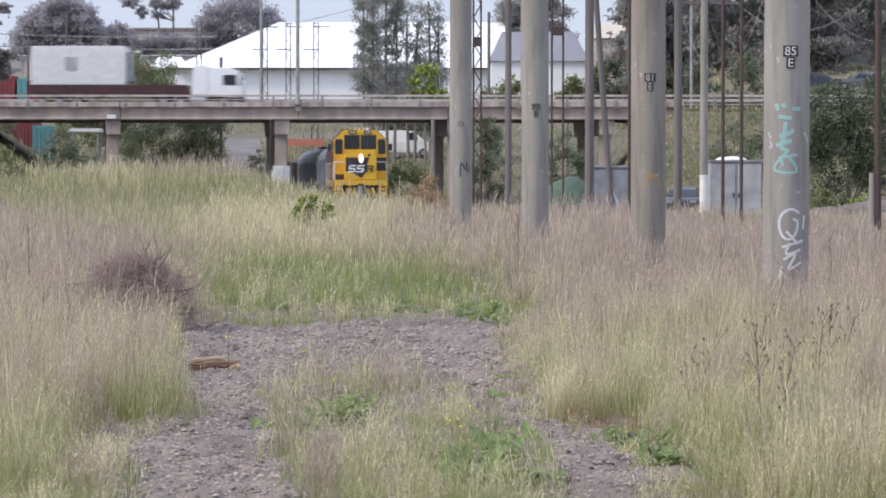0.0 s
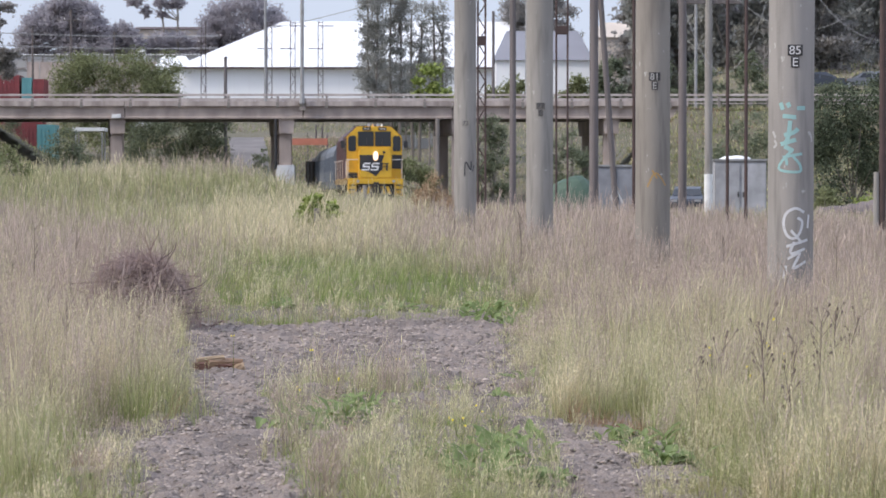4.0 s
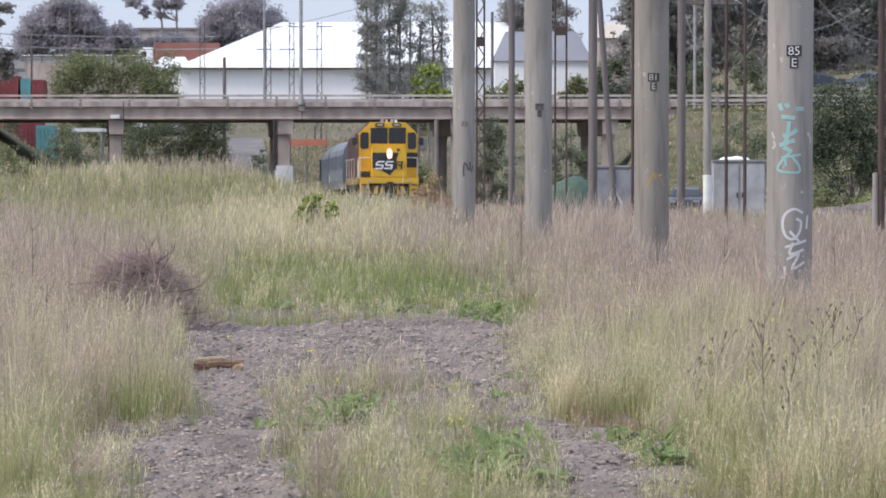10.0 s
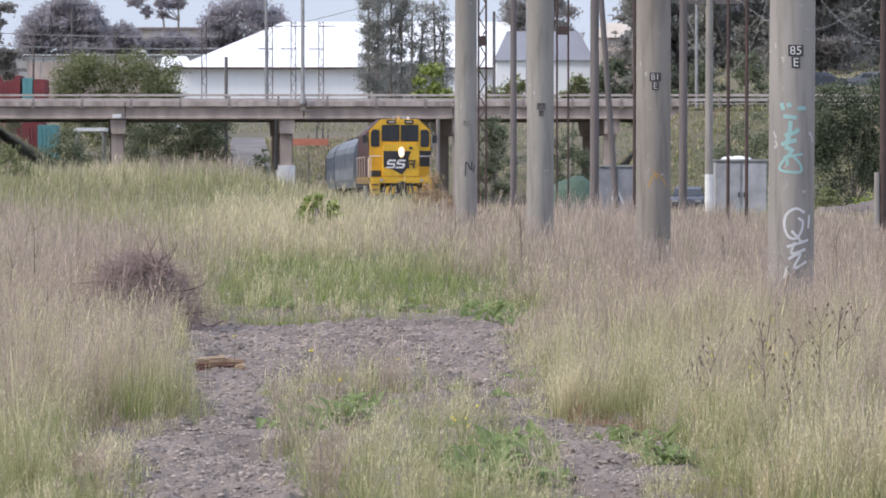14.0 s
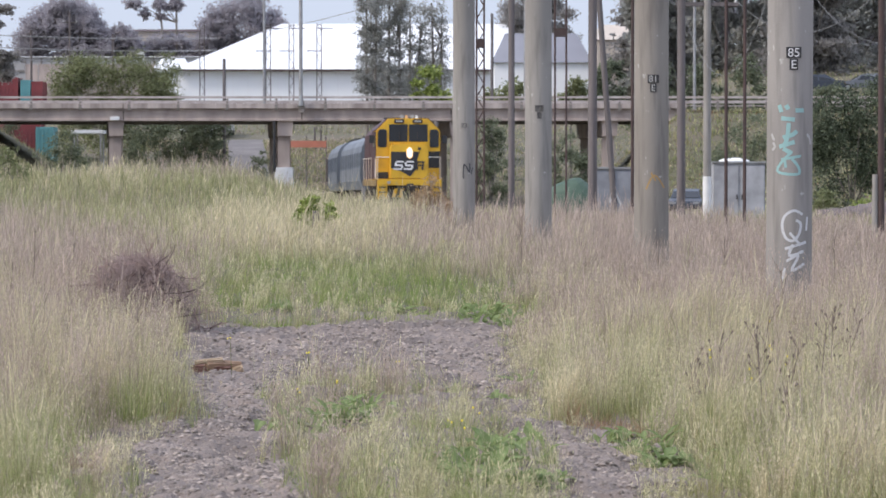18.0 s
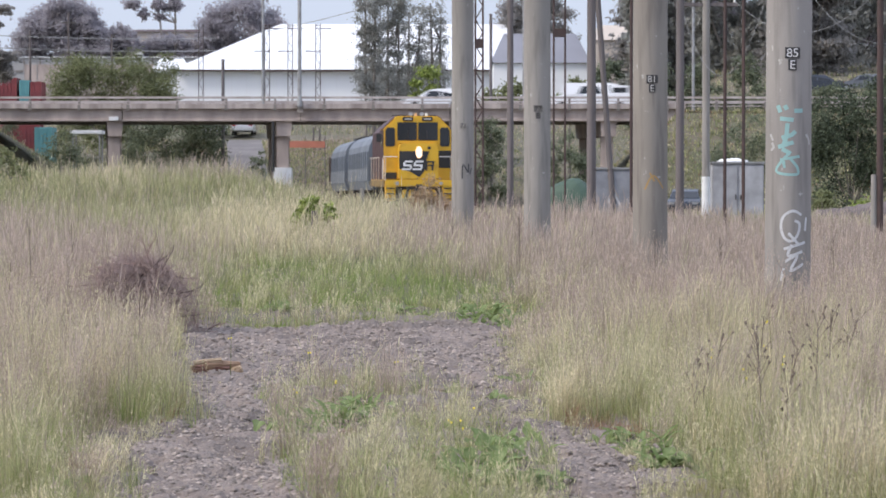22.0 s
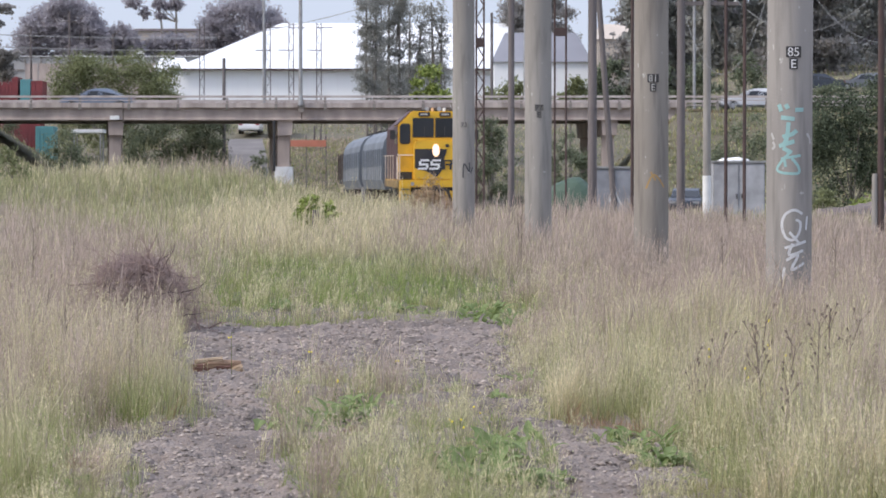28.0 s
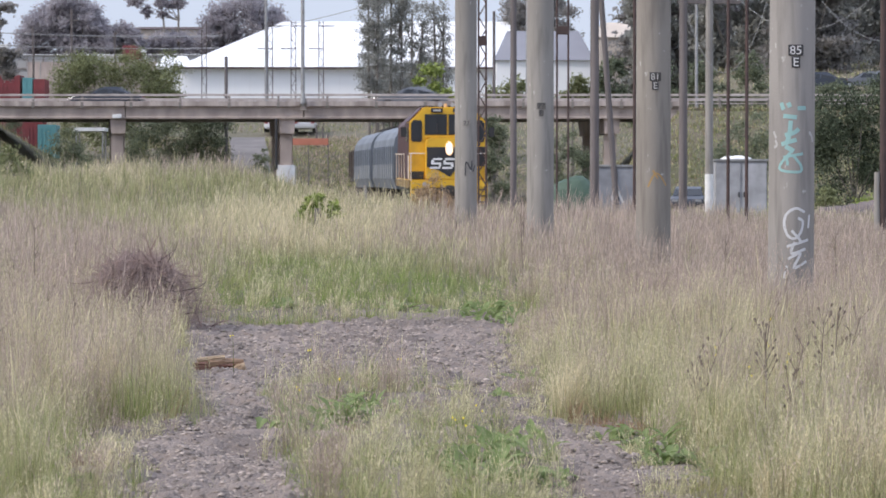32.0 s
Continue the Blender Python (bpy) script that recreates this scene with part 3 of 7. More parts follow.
def sow(x, y, weights, tall=1.0, width=1.0):
    """Give every place one kind of grass by the weights (arrays), gather it into tussocks, and raise it there."""
    cx, cy, ra, rb = tussock(x, y)
    pull = 0.4 * (rng.random(len(x)) < 0.6) * (y < 60)
    out = np.arctan2(y - cy, x - cx)
    x, y = x + (cx - x) * pull, y + (cy - y) * pull
    w = np.stack([np.broadcast_to(np.asarray(weights.get(s, 0.0), float), x.shape) for s in SPECIES], 1)
    total = w.sum(1)
    cum = np.cumsum(w, 1) / np.maximum(total, 1e-9)[:, None]
    pick = (np.where(rng.random(len(x)) < 0.6, ra, rng.random(len(x)))[:, None] > cum).sum(1)
    tall, width = np.broadcast_to(tall, x.shape), np.broadcast_to(width, x.shape)
    clump = 0.30 + 1.25 * patchy(x, y, 0.40, 3) * (0.5 + 1.05 * patchy(x, y, 2.2, 17))
    clump = clump * (0.72 + 0.56 * rb)
    for k, s in enumerate(SPECIES):
        m = (pick == k) & (total > 1e-6)
        n = int(m.sum())
        if not n:
            continue
        a, b, wd, l0, l1, head = FORM[s]
        h = (a + (b - a) * rng.random(n) ** 1.4) * clump[m] * tall[m]
        wide = wd * rng.uniform(0.6, 1.4, n) * np.maximum(1, y[m] / 19) * width[m]
        lean = rng.uniform(l0, l1, n)
        close = (y[m] < 38) & (head > 0) & (rng.random(n) < 0.8)
        for q, fine in ((close, True), (~close, False)):
            if not q.any():
                continue
            a = (x[m][q], y[m][q], h[q], wide[q], lean[q])
            P[HOME[s]].append(panicles(*a, {"mauve": 0.016, "gold": 0.010}.get(s, 0.007), out[m][q]) if fine else tufts(*a, head, out=out[m][q]))


# foreground and middle distance; RUST: where old red-brown grass lies, x, y and its half widths
RUST = ((1.02, 18.0, 0.30, 0.8), (-1.72, 17.9, 0.22, 0.7), (0.30, 17.2, 0.16, 0.5), (-1.9, 15.6, 0.2, 0.6))


def side_weights(x, y):
    b = x / y + 0.030 * (patchy(x, y, 1.6, 21) - 0.5) * 2
    y0, y = y, y + 9 * (patchy(x, y, 2.0, 23) - 0.5) * step(40, 46, y)
    n1, n2 = patchy(x, y, 1.3, 31), patchy(x, y, 3.2, 41)
    right_edge = np.interp(y, [30, 34, 40, 50, 60], [0.030, 0.026, 0.010, -0.025, -0.05])
    centre = step(-0.108, -0.082, b) * (1 - step(0, 0.035, b - right_edge)) * step(29.5, 32.5, y) * (1 - step(45, 57, y))
    out = 1 - centre
    leftish = step(-0.05, -0.10, b)
    mv = 0.9 * step(-0.085, -0.125, b) * step(13, 17, y) * patchy(x, y, 0.9, 35) + step(17, 33, y) * (0.5 + 0.9 * n2) + 0.10 + 0.25 * leftish * step(16, 24, y) + 0.35 * step(0.09, 0.15, b) + 0.9 * step(0.03, 0.08, b) * step(24, 31, y)
    band = step(47, 55, y) * step(-0.012, -0.035, b) * (1 - step(-0.125, -0.15, b) * (1 - step(70, 80, y)))
    gold = step(0.045, 0.02, np.abs(b + 0.045))
    edge_green = step(0.035, 0.0, np.abs(b - 0.032)) * (1 - step(26, 33, y)) + step(0.03, 0.0, np.abs(b + 0.10)) * (1 - step(20, 28, y))
    w = {"mauve": out * mv * (1 - 0.88 * band) * 1.5,
         "straw": out * (0.75 + 0.8 * n1) * (1 - 0.45 * step(28, 45, y) * (1 - band)) * (1 - 0.85 * step(0.02, 0.06, b) * step(28, 42, y)) * (1 - 0.65 * step(20, 16, y0) * np.maximum(step(0.04, 0.07, b), step(-0.085, -0.11, b))) * (1 + 0.2 * band * gold - 0.4 * band * (1 - gold)) + centre * (0.12 * (0.3 + n1) + 0.35 * step(0.55, 0.75, n2)),
         "blade": out * 0.45 * (1 - 0.6 * step(25, 40, y)),
         "green": out * (0.55 + 0.9 * (1 - n1) + 1.6 * edge_green + 5.0 * step(21, 16, y0) * np.maximum(step(0.045, 0.075, b), 0.8 * step(-0.085, -0.11, b)) * step(0.25, 0.6, patchy(x, y0, 0.8, 33))) * (1 - 0.7 * step(24, 38, y)) + centre * 0.75 + 0.08,
         "lush": centre * (0.35 + 1.1 * step(0.4, 0.7, n1)) + 0.12 * edge_green,
         "mound": out * band * (1.7 - 1.3 * gold),
         "gold": out * (4.5 * band * gold * (0.4 + n1) + 0.10 * (1 - step(30, 40, y))),
         "rust": out * 22.0 * np.maximum.reduce([step(1.0, 0.4, ((x - rx) / a) ** 2 + ((y0 - ry) / b_) ** 2) for rx, ry, a, b_ in RUST])}
    return w, centre


# broad-leaved weeds: x, y, leaves, size, height
WEEDS = ((-0.72, 18.1, 26, 1.25, 0.2), (-0.55, 18.5, 22, 1.1, 0.25), (-0.88, 17.7, 18, 1.1, 0.05), (-0.62, 17.2, 16, 0.9, 0.0), (0.02, 15.2, 20, 1.1, 0.15), (0.22, 14.6, 22, 1.15, 0.15), (0.10, 14.9, 20, 1.0, 0.1),
         (0.34, 15.3, 20, 1.1, 0.25), (0.42, 14.5, 18, 1.1, 0.1), (-0.25, 14.7, 14, 0.8, 0.0), (0.30, 16.1, 16, 0.9, 0.25), (0.55, 31.8, 18, 1.3, 0.3), (0.35, 32.6, 16, 1.2, 0.2), (0.72, 31.0, 14, 1.1, 0.2),
         (-1.9, 33.6, 14, 1.2, 0.1), (-0.6, 34.2, 14, 1.2, 0.1), (-0.1, 33.4, 14, 1.1, 0.1), (1.30, 15.6, 20, 1.0, 0.15), (1.42, 15.1, 18, 0.9, 0.1), (1.22, 16.4, 18, 1.0, 0.2),
         (1.72, 14.7, 14, 1.0, 0.1), (-1.62, 20.5, 12, 0.6, 0.0), (-1.4, 18.9, 10, 0.5, 0.0), (0.5, 20.6, 14, 0.9, 0.1), (-1.9, 14.8, 16, 0.8, 0.1), (2.05, 15.8, 16, 1.0, 0.15), (1.15, 17.6, 14, 0.9, 0.1), (0.62, 22.5, 12, 0.9, 0.1),
         (2.25, 14.9, 16, 1.0, 0.1), (-2.15, 16.2, 14, 0.8, 0.1))
x, y = spread(380000, 12.5, 36)
cleared = np.zeros(len(x), bool)
for wx, wy, wn_, ws, up in WEEDS:
    cleared |= (np.abs(x - wx) < 0.15 * ws) & (y < wy + 0.1) & (y > wy - 0.6) & (rng.random(len(x)) < 0.8)
inside, isle = on_path(x, y)
w, centre = side_weights(x, y)
thin = np.clip(0.25 + 1.1 * patchy(x, y, 0.9, 2), 0, 1)
heap = (((x + 3.27) / 0.70) ** 2 + ((y - 28.9) / 2.0) ** 2 < 1) | (((x + 2.05) / 0.35) ** 2 + ((y - 24.2) / 1.6) ** 2 < 1)
keep = ~inside & ~cleared & (rng.random(len(x)) < thin) & (~heap | (rng.random(len(x)) < 0.38))
sow(x[keep], y[keep], {k: np.broadcast_to(v, x.shape)[keep] for k, v in w.items()}, tall=((1.0 - 0.42 * centre) * np.where((y < 32) & ((x > 0) | (y < 18.5)), 0.42 + 0.58 * step(0.0, 0.55, from_path(x, y) + 0.25 * (patchy(x, y, 0.4, 6) - 0.5)), 1.0))[keep])
ig = isle & ~cleared & (rng.random(len(x)) < (0.24 + 0.5 * step(0.35, 0.6, patchy(x, y, 0.5, 61))) * (1 + 0.5 * step(18, 21, y)))
n1 = patchy(x, y, 0.45, 62)
sow(x[ig], y[ig], {"straw": 0.40 + 0 * n1[ig], "rust": 0.3 * step(0.45, 0.3, n1[ig]), "green": 1.5 * n1[ig] + 0.8, "mauve": 0.2 * (1 - n1[ig]), "lush": 0.35 + 1.3 * step(0.5, 0.75, n1[ig]), "blade": 0.2}, tall=0.62 + 0.5 * (n1[ig] - 0.5) + 0.1 * step(18, 21, y[ig]))
bare = inside & ~isle & (rng.random(len(x)) < 0.006 + 0.16 * step(0.66, 0.8, patchy(x, y, 0.45, 8)))
sow(x[bare], y[bare], {"green": 0.7, "lush": 0.3, "blade": 0.4}, tall=0.30)
edge = inside & ~on_path(x, y, 0.12)[0] & (rng.random(len(x)) < 0.35)
sow(x[edge], y[edge], {"green": 1.0, "straw": 0.25, "blade": 0.4}, tall=0.5)

x, y = spread(215000, 35.5, 76)
w, centre = side_weights(x, y)
keep = (rng.random(len(x)) < 0.45 + 0.8 * patchy(x, y, 1.4, 2)) & ~((np.abs(x + 2.92 * y / 65) < 0.55) & (y > 56) & (y < 66.5) & (rng.random(len(x)) < 0.8))
sow(x[keep], y[keep], {k: np.broadcast_to(v, x.shape)[keep] for k, v in w.items()}, tall=((1.0 - 0.15 * centre + 0.15 * step(56, 66, y)) * (1 - 0.35 * step(0.06, 0.12, x / y)))[keep], width=0.75)

# the rise beside the railway and the ground about the bridge
x, y = spread(200000, 72, 215, 0.185)
b = x / y
off = np.abs(x - track_x(y)) > 1.9 + 0.5 * patchy(x, y, 1.5, 5)
under = (np.abs(y - ROAD_Y) < 5.8) & (x > -33) & (x < 16.5)
off &= ~under & ~((np.abs(y - ROAD_Y) < 6) & ((x < -31) | (x > 15)))
left = off & (x < track_x(y))
right = off & ~left
low = 1 - 0.5 * step(122, 150, y)
pale = 0.25 + 3.0 * step(98, 78, y) * step(-0.09, -0.06, b) + 1.2 * step(0.62, 0.8, patchy(x, y, 4.0, 71)) + 2.5 * step(0.02, 0.0, np.abs(b + 0.118)) * step(100, 108, y)
fuzz = 2.2 * step(104, 112, y) * step(0.035, 0.015, np.abs(b + 0.095)) + 0.25
wl = {"straw": 0.3 * pale, "gold": 0.75 * (pale - 0.2), "mound": 1.6 + 0 * b, "mauve": fuzz, "green": 0.25 + 0 * b}
sow(x[left], y[left], {k: v[left] for k, v in wl.items()}, tall=(low * (1.15 + 0.25 * step(5, 2, np.abs(x - track_x(y))) + 0.35 * step(0.6, 2.2, fuzz)))[left], width=0.72)
wr = {"straw": 0.8 + 0 * b, "mound": 0.7 + 0.9 * patchy(x, y, 3, 72), "mauve": 0.7 * (1 - step(100, 135, y)), "green": 0.25 + 0 * b}
sow(x[right], y[right], {k: v[right] for k, v in wr.items()}, tall=(0.75 * low)[right], width=0.85)
# both ends of the road embankment
y = rng.uniform(171, 184.3, 30000)
x = np.where(rng.random(30000) < 0.75, rng.uniform(8.5, 34, 30000), rng.uniform(-36, -25, 30000))
sow(x, y, {"straw": 0.12 * patchy(x, y, 3, 73), "mound": 0.8 + 0 * x, "gold": 0.25 * step(0.4, 0.7, patchy(x, y, 2.5, 75)), "green": 1.3 + 0 * x, "rust": 0.5 + 1.2 * step(0.45, 0.7, patchy(x, y, 4, 74))}, tall=0.6, width=1.5)
y = rng.uniform(195, 285, 90000)
x = rng.uniform(-0.18, 0.18, 90000) * y
y[:40000] = rng.uniform(195.5, 241, 40000)
x[:40000] = rng.uniform(-0.105, -0.02, 40000) * y[:40000]
ok = (np.abs(x - track_x(y)) > 3) | (y > 212)
ok &= ~((np.abs(x - np.interp(y, [195, 238], [-12.9, -16.6])) < 1.5) & (y < 243)) & ~((np.abs(y - 240.5) < 3) & (x > -30) & (x < -6))
sow(x[ok], y[ok], {"straw": 0.03 + 0 * x[ok], "mound": 0.6 + 0 * x[ok], "green": 0.5 + 0 * x[ok], "mauve": 0.9 + 0 * x[ok]}, tall=0.6, width=1.4)

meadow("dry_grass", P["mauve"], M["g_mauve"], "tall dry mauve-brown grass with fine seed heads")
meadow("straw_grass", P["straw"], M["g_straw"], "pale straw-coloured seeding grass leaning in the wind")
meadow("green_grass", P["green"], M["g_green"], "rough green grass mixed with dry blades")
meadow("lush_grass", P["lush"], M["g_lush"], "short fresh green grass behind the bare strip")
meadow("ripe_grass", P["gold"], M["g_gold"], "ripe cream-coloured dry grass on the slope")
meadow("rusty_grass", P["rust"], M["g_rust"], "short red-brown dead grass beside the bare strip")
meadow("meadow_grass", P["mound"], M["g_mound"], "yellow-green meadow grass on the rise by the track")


# ---- loose ballast on the bare strip ----
def clods(x, y):
    """The crumbled surface of the bare strip."""
    a = value_noise(x, y, 0.19, 90) * 0.5 + value_noise(x, y * 0.6, 0.085, 91) * 0.45 + value_noise(x, y * 0.8, 0.035, 92) * 0.15
    h = 0.34 * np.clip(a - 0.36, 0, 1) * (0.35 + 0.9 * value_noise(x, y, 0.9, 93))
    return 0.004 + h / (1 + h / 0.15)


sx_g, sy_g = np.arange(-3.3, 1.6, 0.028), np.array([*np.arange(12.9, 20, 0.045), *np.arange(20, 34.5, 0.07)])
SX, SY = np.meshgrid(sx_g, sy_g)
drop = 0.10 * (1 - step(0, 0.25, np.minimum(SX - np.interp(SY, PATH_Y, PATH_L) + 0.45, np.interp(SY, PATH_Y, PATH_R) + 0.45 - SX)))
strip = np.stack([SX, SY, on_land(SX, SY) + clods(SX, SY) - drop], -1).reshape(-1, 3)
si = np.arange(SX.size).reshape(SX.shape)
bed_ = new("bare_strip", big_mesh("bare_strip", strip, np.stack([si[:-1, :-1], si[:-1, 1:], si[1:, 1:], si[1:, :-1]], -1).reshape(-1, 4), M["ground"]))
tagged(bed_, "crumbled dry earth and fine ballast in a bare strip", "ground", kind="structure")


def stones():
    n = 34000
    x, y = spread(n * 5, 12.8, 34.5, 0.15)
    inside, isle = on_path(x, y, -0.1)
    ok = inside & (~isle | (rng.random(len(x)) < 0.5)) & (rng.random(len(x)) < 0.2 + 0.9 * step(0.25, 0.65, patchy(x, y, 0.6, 81)))
    x, y = x[ok][:n], y[ok][:n]
    n = len(x)
    r = (0.004 + 0.017 * rng.random(n) ** 2.2 + 0.008 * (rng.random(n) > 0.985)) * np.interp(y, [13, 19, 27], [0.8, 1.0, 1.25])
    base = np.array([(1, 0, 0), (0.2, 0.9, 0.1), (-0.95, 0.25, 0), (-0.3, -0.95, 0.05), (0.6, -0.5, 0.5), (0.35, 0.35, 0.75), (-0.4, 0.2, 0.7), (-0.2, -0.45, 0.62)])
    tri = np.array([(0, 1, 5), (1, 2, 6), (1, 6, 5), (2, 3, 7), (2, 7, 6), (3, 4, 7), (3, 0, 4), (0, 5, 4), (4, 5, 7), (5, 6, 7)])
    a = rng.uniform(0, 2 * np.pi, n)
    c, s = np.cos(a)[:, None], np.sin(a)[:, None]
    jit = base[None] * rng.uniform(0.6, 1.35, (n, 8, 3))
    vx = (jit[..., 0] * c - jit[..., 1] * s) * r[:, None] * 1.35
    vy = (jit[..., 0] * s + jit[..., 1] * c) * r[:, None]
    vz = jit[..., 2] * r[:, None] * 0.9
    z = on_land(x, y) + clods(x, y) - 0.002
    co = np.stack([x[:, None] + vx, y[:, None] + vy, z[:, None] + vz], -1).reshape(-1, 3)
    faces = (np.arange(n)[:, None, None] * 8 + tri[None]).reshape(-1, 3)
    ob = new("gravel", big_mesh("gravel", co, faces, M["stone"]))
    tagged(ob, "loose grey-brown ballast stones on the bare strip", "gravel", kind="stuff")


stones()


# ---- railway ----
def railway():
    ys = np.arange(62, 213, 2.0)
    bm = bmesh.new()
    rows = []
    for yy in ys:
        cx, cz = float(track_x(yy)), float(rail_z(yy))
        rows.append([bm.verts.new((cx + a, yy, b)) for a, b in
                     ((-3.2, min(float(land(cx - 3.2, yy)), cz) - 0.3), (-1.9, cz - 0.22), (1.9, cz - 0.22), (3.2, min(float(land(cx + 3.2, yy)), cz) - 0.3))])
    for a, b in zip(rows, rows[1:]):
        for i in range(3):
            bm.faces.new((a[i], a[i + 1], b[i + 1], b[i]))
    bed = part("track_bed", bm, M["stone"])
    tagged(bed, "raised grey ballast bed of the railway", "railway", kind="structure")
    for sg in (-1, 1):
        bm = bmesh.new()
        rows = []
        for yy in ys:
            cx, cz = float(track_x(yy)) + sg * 0.835, float(rail_z(yy))
            rows.append([bm.verts.new((cx + a, yy, cz + b)) for a, b in ((-0.07, -0.16), (-0.035, 0), (0.035, 0), (0.07, -0.16))])
        for a, b in zip(rows, rows[1:]):
            for i in range(3):
                bm.faces.new((a[i], a[i + 1], b[i + 1], b[i]))
        part("rail", bm, M["rail"], bed, "rusty steel rail with a worn top")
    src = None
    for k in range(140):
        yy = 64 + k * 0.7
        m = pose(float(track_x(yy)), yy, float(rail_z(yy)) - 0.16, 0, 0, 0)
        if src is None:
            src = part("sleeper", box(-1.3, 1.3, -0.12, 0.12, -0.12, 0.0, 0.012), M["timber"], bed)
            src.matrix_basis = m
        else:
            share(src, m, bed)


railway()


# ---- the tall concrete poles ----
def strokes(pole, name, lines, z0, a0, r, width, mat, label):
    """Spray-paint strokes laid round the pole: lines of (sideways, up) in metres from z0 and the angle a0."""
    for line in lines:
        bm = bmesh.new()
        pts = [Vector(q) for q in line]
        fine = []
        for k in range(len(pts) - 1):
            p0, p1, p2, p3 = pts[max(k - 1, 0)], pts[k], pts[k + 1], pts[min(k + 2, len(pts) - 1)]
            for i in range(5):
                f = i / 5
                fine.append(0.5 * (2 * p1 + (p2 - p0) * f + (2 * p0 - 5 * p1 + 4 * p2 - p3) * f * f + (3 * p1 - p0 - 3 * p2 + p3) * f ** 3))
        fine.append(pts[-1])
        prev = None
        for i, q in enumerate(fine):
            d = (fine[min(i + 1, len(fine) - 1)] - fine[max(i - 1, 0)]).normalized()
            nrm = Vector((-d.y, d.x)) * width / 2
            pair = []
            for e in (q + nrm, q - nrm):
                th = a0 + e.x / r
                pair.append(bm.verts.new(((r + 0.004) * math.sin(th), -(r + 0.004) * math.cos(th), z0 + e.y)))
            if prev:
                bm.faces.new((prev[0], prev[1], pair[1], pair[0]))
            prev = pair
        part(name, bm, mat, pole, label)


def lettering(name, text, size, m, mat, parent, label=""):
    cu = bpy.data.curves.new(name, "FONT")
    cu.body, cu.size, cu.extrude, cu.align_x = text, size, 0.002, "CENTER"
    cu.materials.append(mat)
    ob = new(name, cu)
    ob.parent, ob.matrix_basis = parent, m
    if label:
        ob["label"] = label
    return ob


def concrete_pole(x, y, text, plate_z, tilt=0.0, skin="concrete_pole"):
    r = 0.25
    z = float(land(x, y)) - 0.2
    pole = empty("concrete_pole", pose(x, y, z, 0, tilt, 0), "tall round pale concrete pole with a number plate", "pole", "row of concrete poles")
    bm = bmesh.new()
    ring = []
    for k in range(15):
        h, rr = k, r * (1.012 - 0.0035 * k)
        ring.append([bm.verts.new((rr * math.sin(a), -rr * math.cos(a), h)) for a in [2 * math.pi * i / 40 for i in range(40)]])
    for a, b in zip(ring, ring[1:]):
        for i in range(40):
            j = (i + 1) % 40
            bm.faces.new((a[i], a[j], b[j], b[i])).smooth = True
    bm.faces.new(ring[-1])
    part("shaft", bm, M[skin], pole)
    if text:
        a = math.radians(-6)
        zz = plate_z - z
        for k, word in enumerate(text):
            wd = 0.072 * len(word) + 0.02
            q = pose(0, 0, zz - 0.13 * k, 0, 0, math.degrees(a)) @ pose(0.035, -r - 0.004, 0)
            plate = part("number_plate", box(-wd / 2, wd / 2, -0.004, 0.004, -0.06, 0.06, 0.003), M["concrete_pole" if text[0] == "73" else "plate_worn" if text[0] == "77" else "black"], pole, "small black number plate")
            plate.matrix_basis = q
            lettering("number", word, 0.135, pose(0, -0.006, -0.046, 90, 0, 0), M[{"85": "spray_white", "73": "spray_black", "77": "black"}.get(text[0], "digit_worn")], plate)
    return pole, z, r


POLES = []
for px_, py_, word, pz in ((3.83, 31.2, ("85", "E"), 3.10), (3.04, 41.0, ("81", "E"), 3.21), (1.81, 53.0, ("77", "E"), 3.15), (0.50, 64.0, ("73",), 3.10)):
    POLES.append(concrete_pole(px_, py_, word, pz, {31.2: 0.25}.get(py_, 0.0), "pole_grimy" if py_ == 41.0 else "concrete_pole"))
p85, z85, r85 = POLES[0]
strokes(p85, "graffiti", [[(-0.145, 0.385), (-0.116, 0.308)], [(-0.067, 0.385), (-0.043, 0.337)], [(0.036, 0.325), (0.133, 0.328)], [(-0.120, 0.241), (0.029, 0.224)], [(-0.036, 0.188), (-0.053, 0.024), (-0.096, -0.077)], [(-0.101, 0.029), (0.000, 0.058), (0.053, 0.101)], [(-0.140, -0.072), (0.029, -0.019)], [(-0.096, -0.092), (0.000, -0.145)]],
        2.14 - z85, -0.02, r85, 0.046, M["turquoise"], "faded turquoise spray-paint tag")
strokes(p85, "graffiti", [[(-0.116, -0.212), (0.101, -0.173)], [(0.000, -0.120), (-0.164, -0.332), (0.060, -0.373), (0.077, -0.301), (0.000, -0.205)], [(-0.077, -0.222), (-0.067, -0.301)]],
        2.14 - z85, -0.02, r85, 0.030, M["turquoise"], "faded turquoise spray-paint tag")
strokes(p85, "graffiti", [[(0.125, 0.150), (0.025, 0.193), (-0.075, 0.137), (-0.106, 0.025), (-0.069, -0.100), (0.012, -0.137), (0.081, -0.062), (0.100, 0.050), (0.044, 0.087)], [(-0.025, -0.050), (0.100, -0.187)], [(-0.075, -0.225), (0.175, -0.150)], [(0.012, -0.175), (-0.025, -0.300), (0.137, -0.250)], [(-0.062, -0.362), (0.075, -0.300), (0.000, -0.462), (0.150, -0.387)], [(0.193, 0.125), (0.175, -0.025)], [(-0.075, -0.437), (-0.100, -0.574)]],
        1.175 - z85, 0.0, r85, 0.030, M["spray_white"], "white spray-paint scrawl")
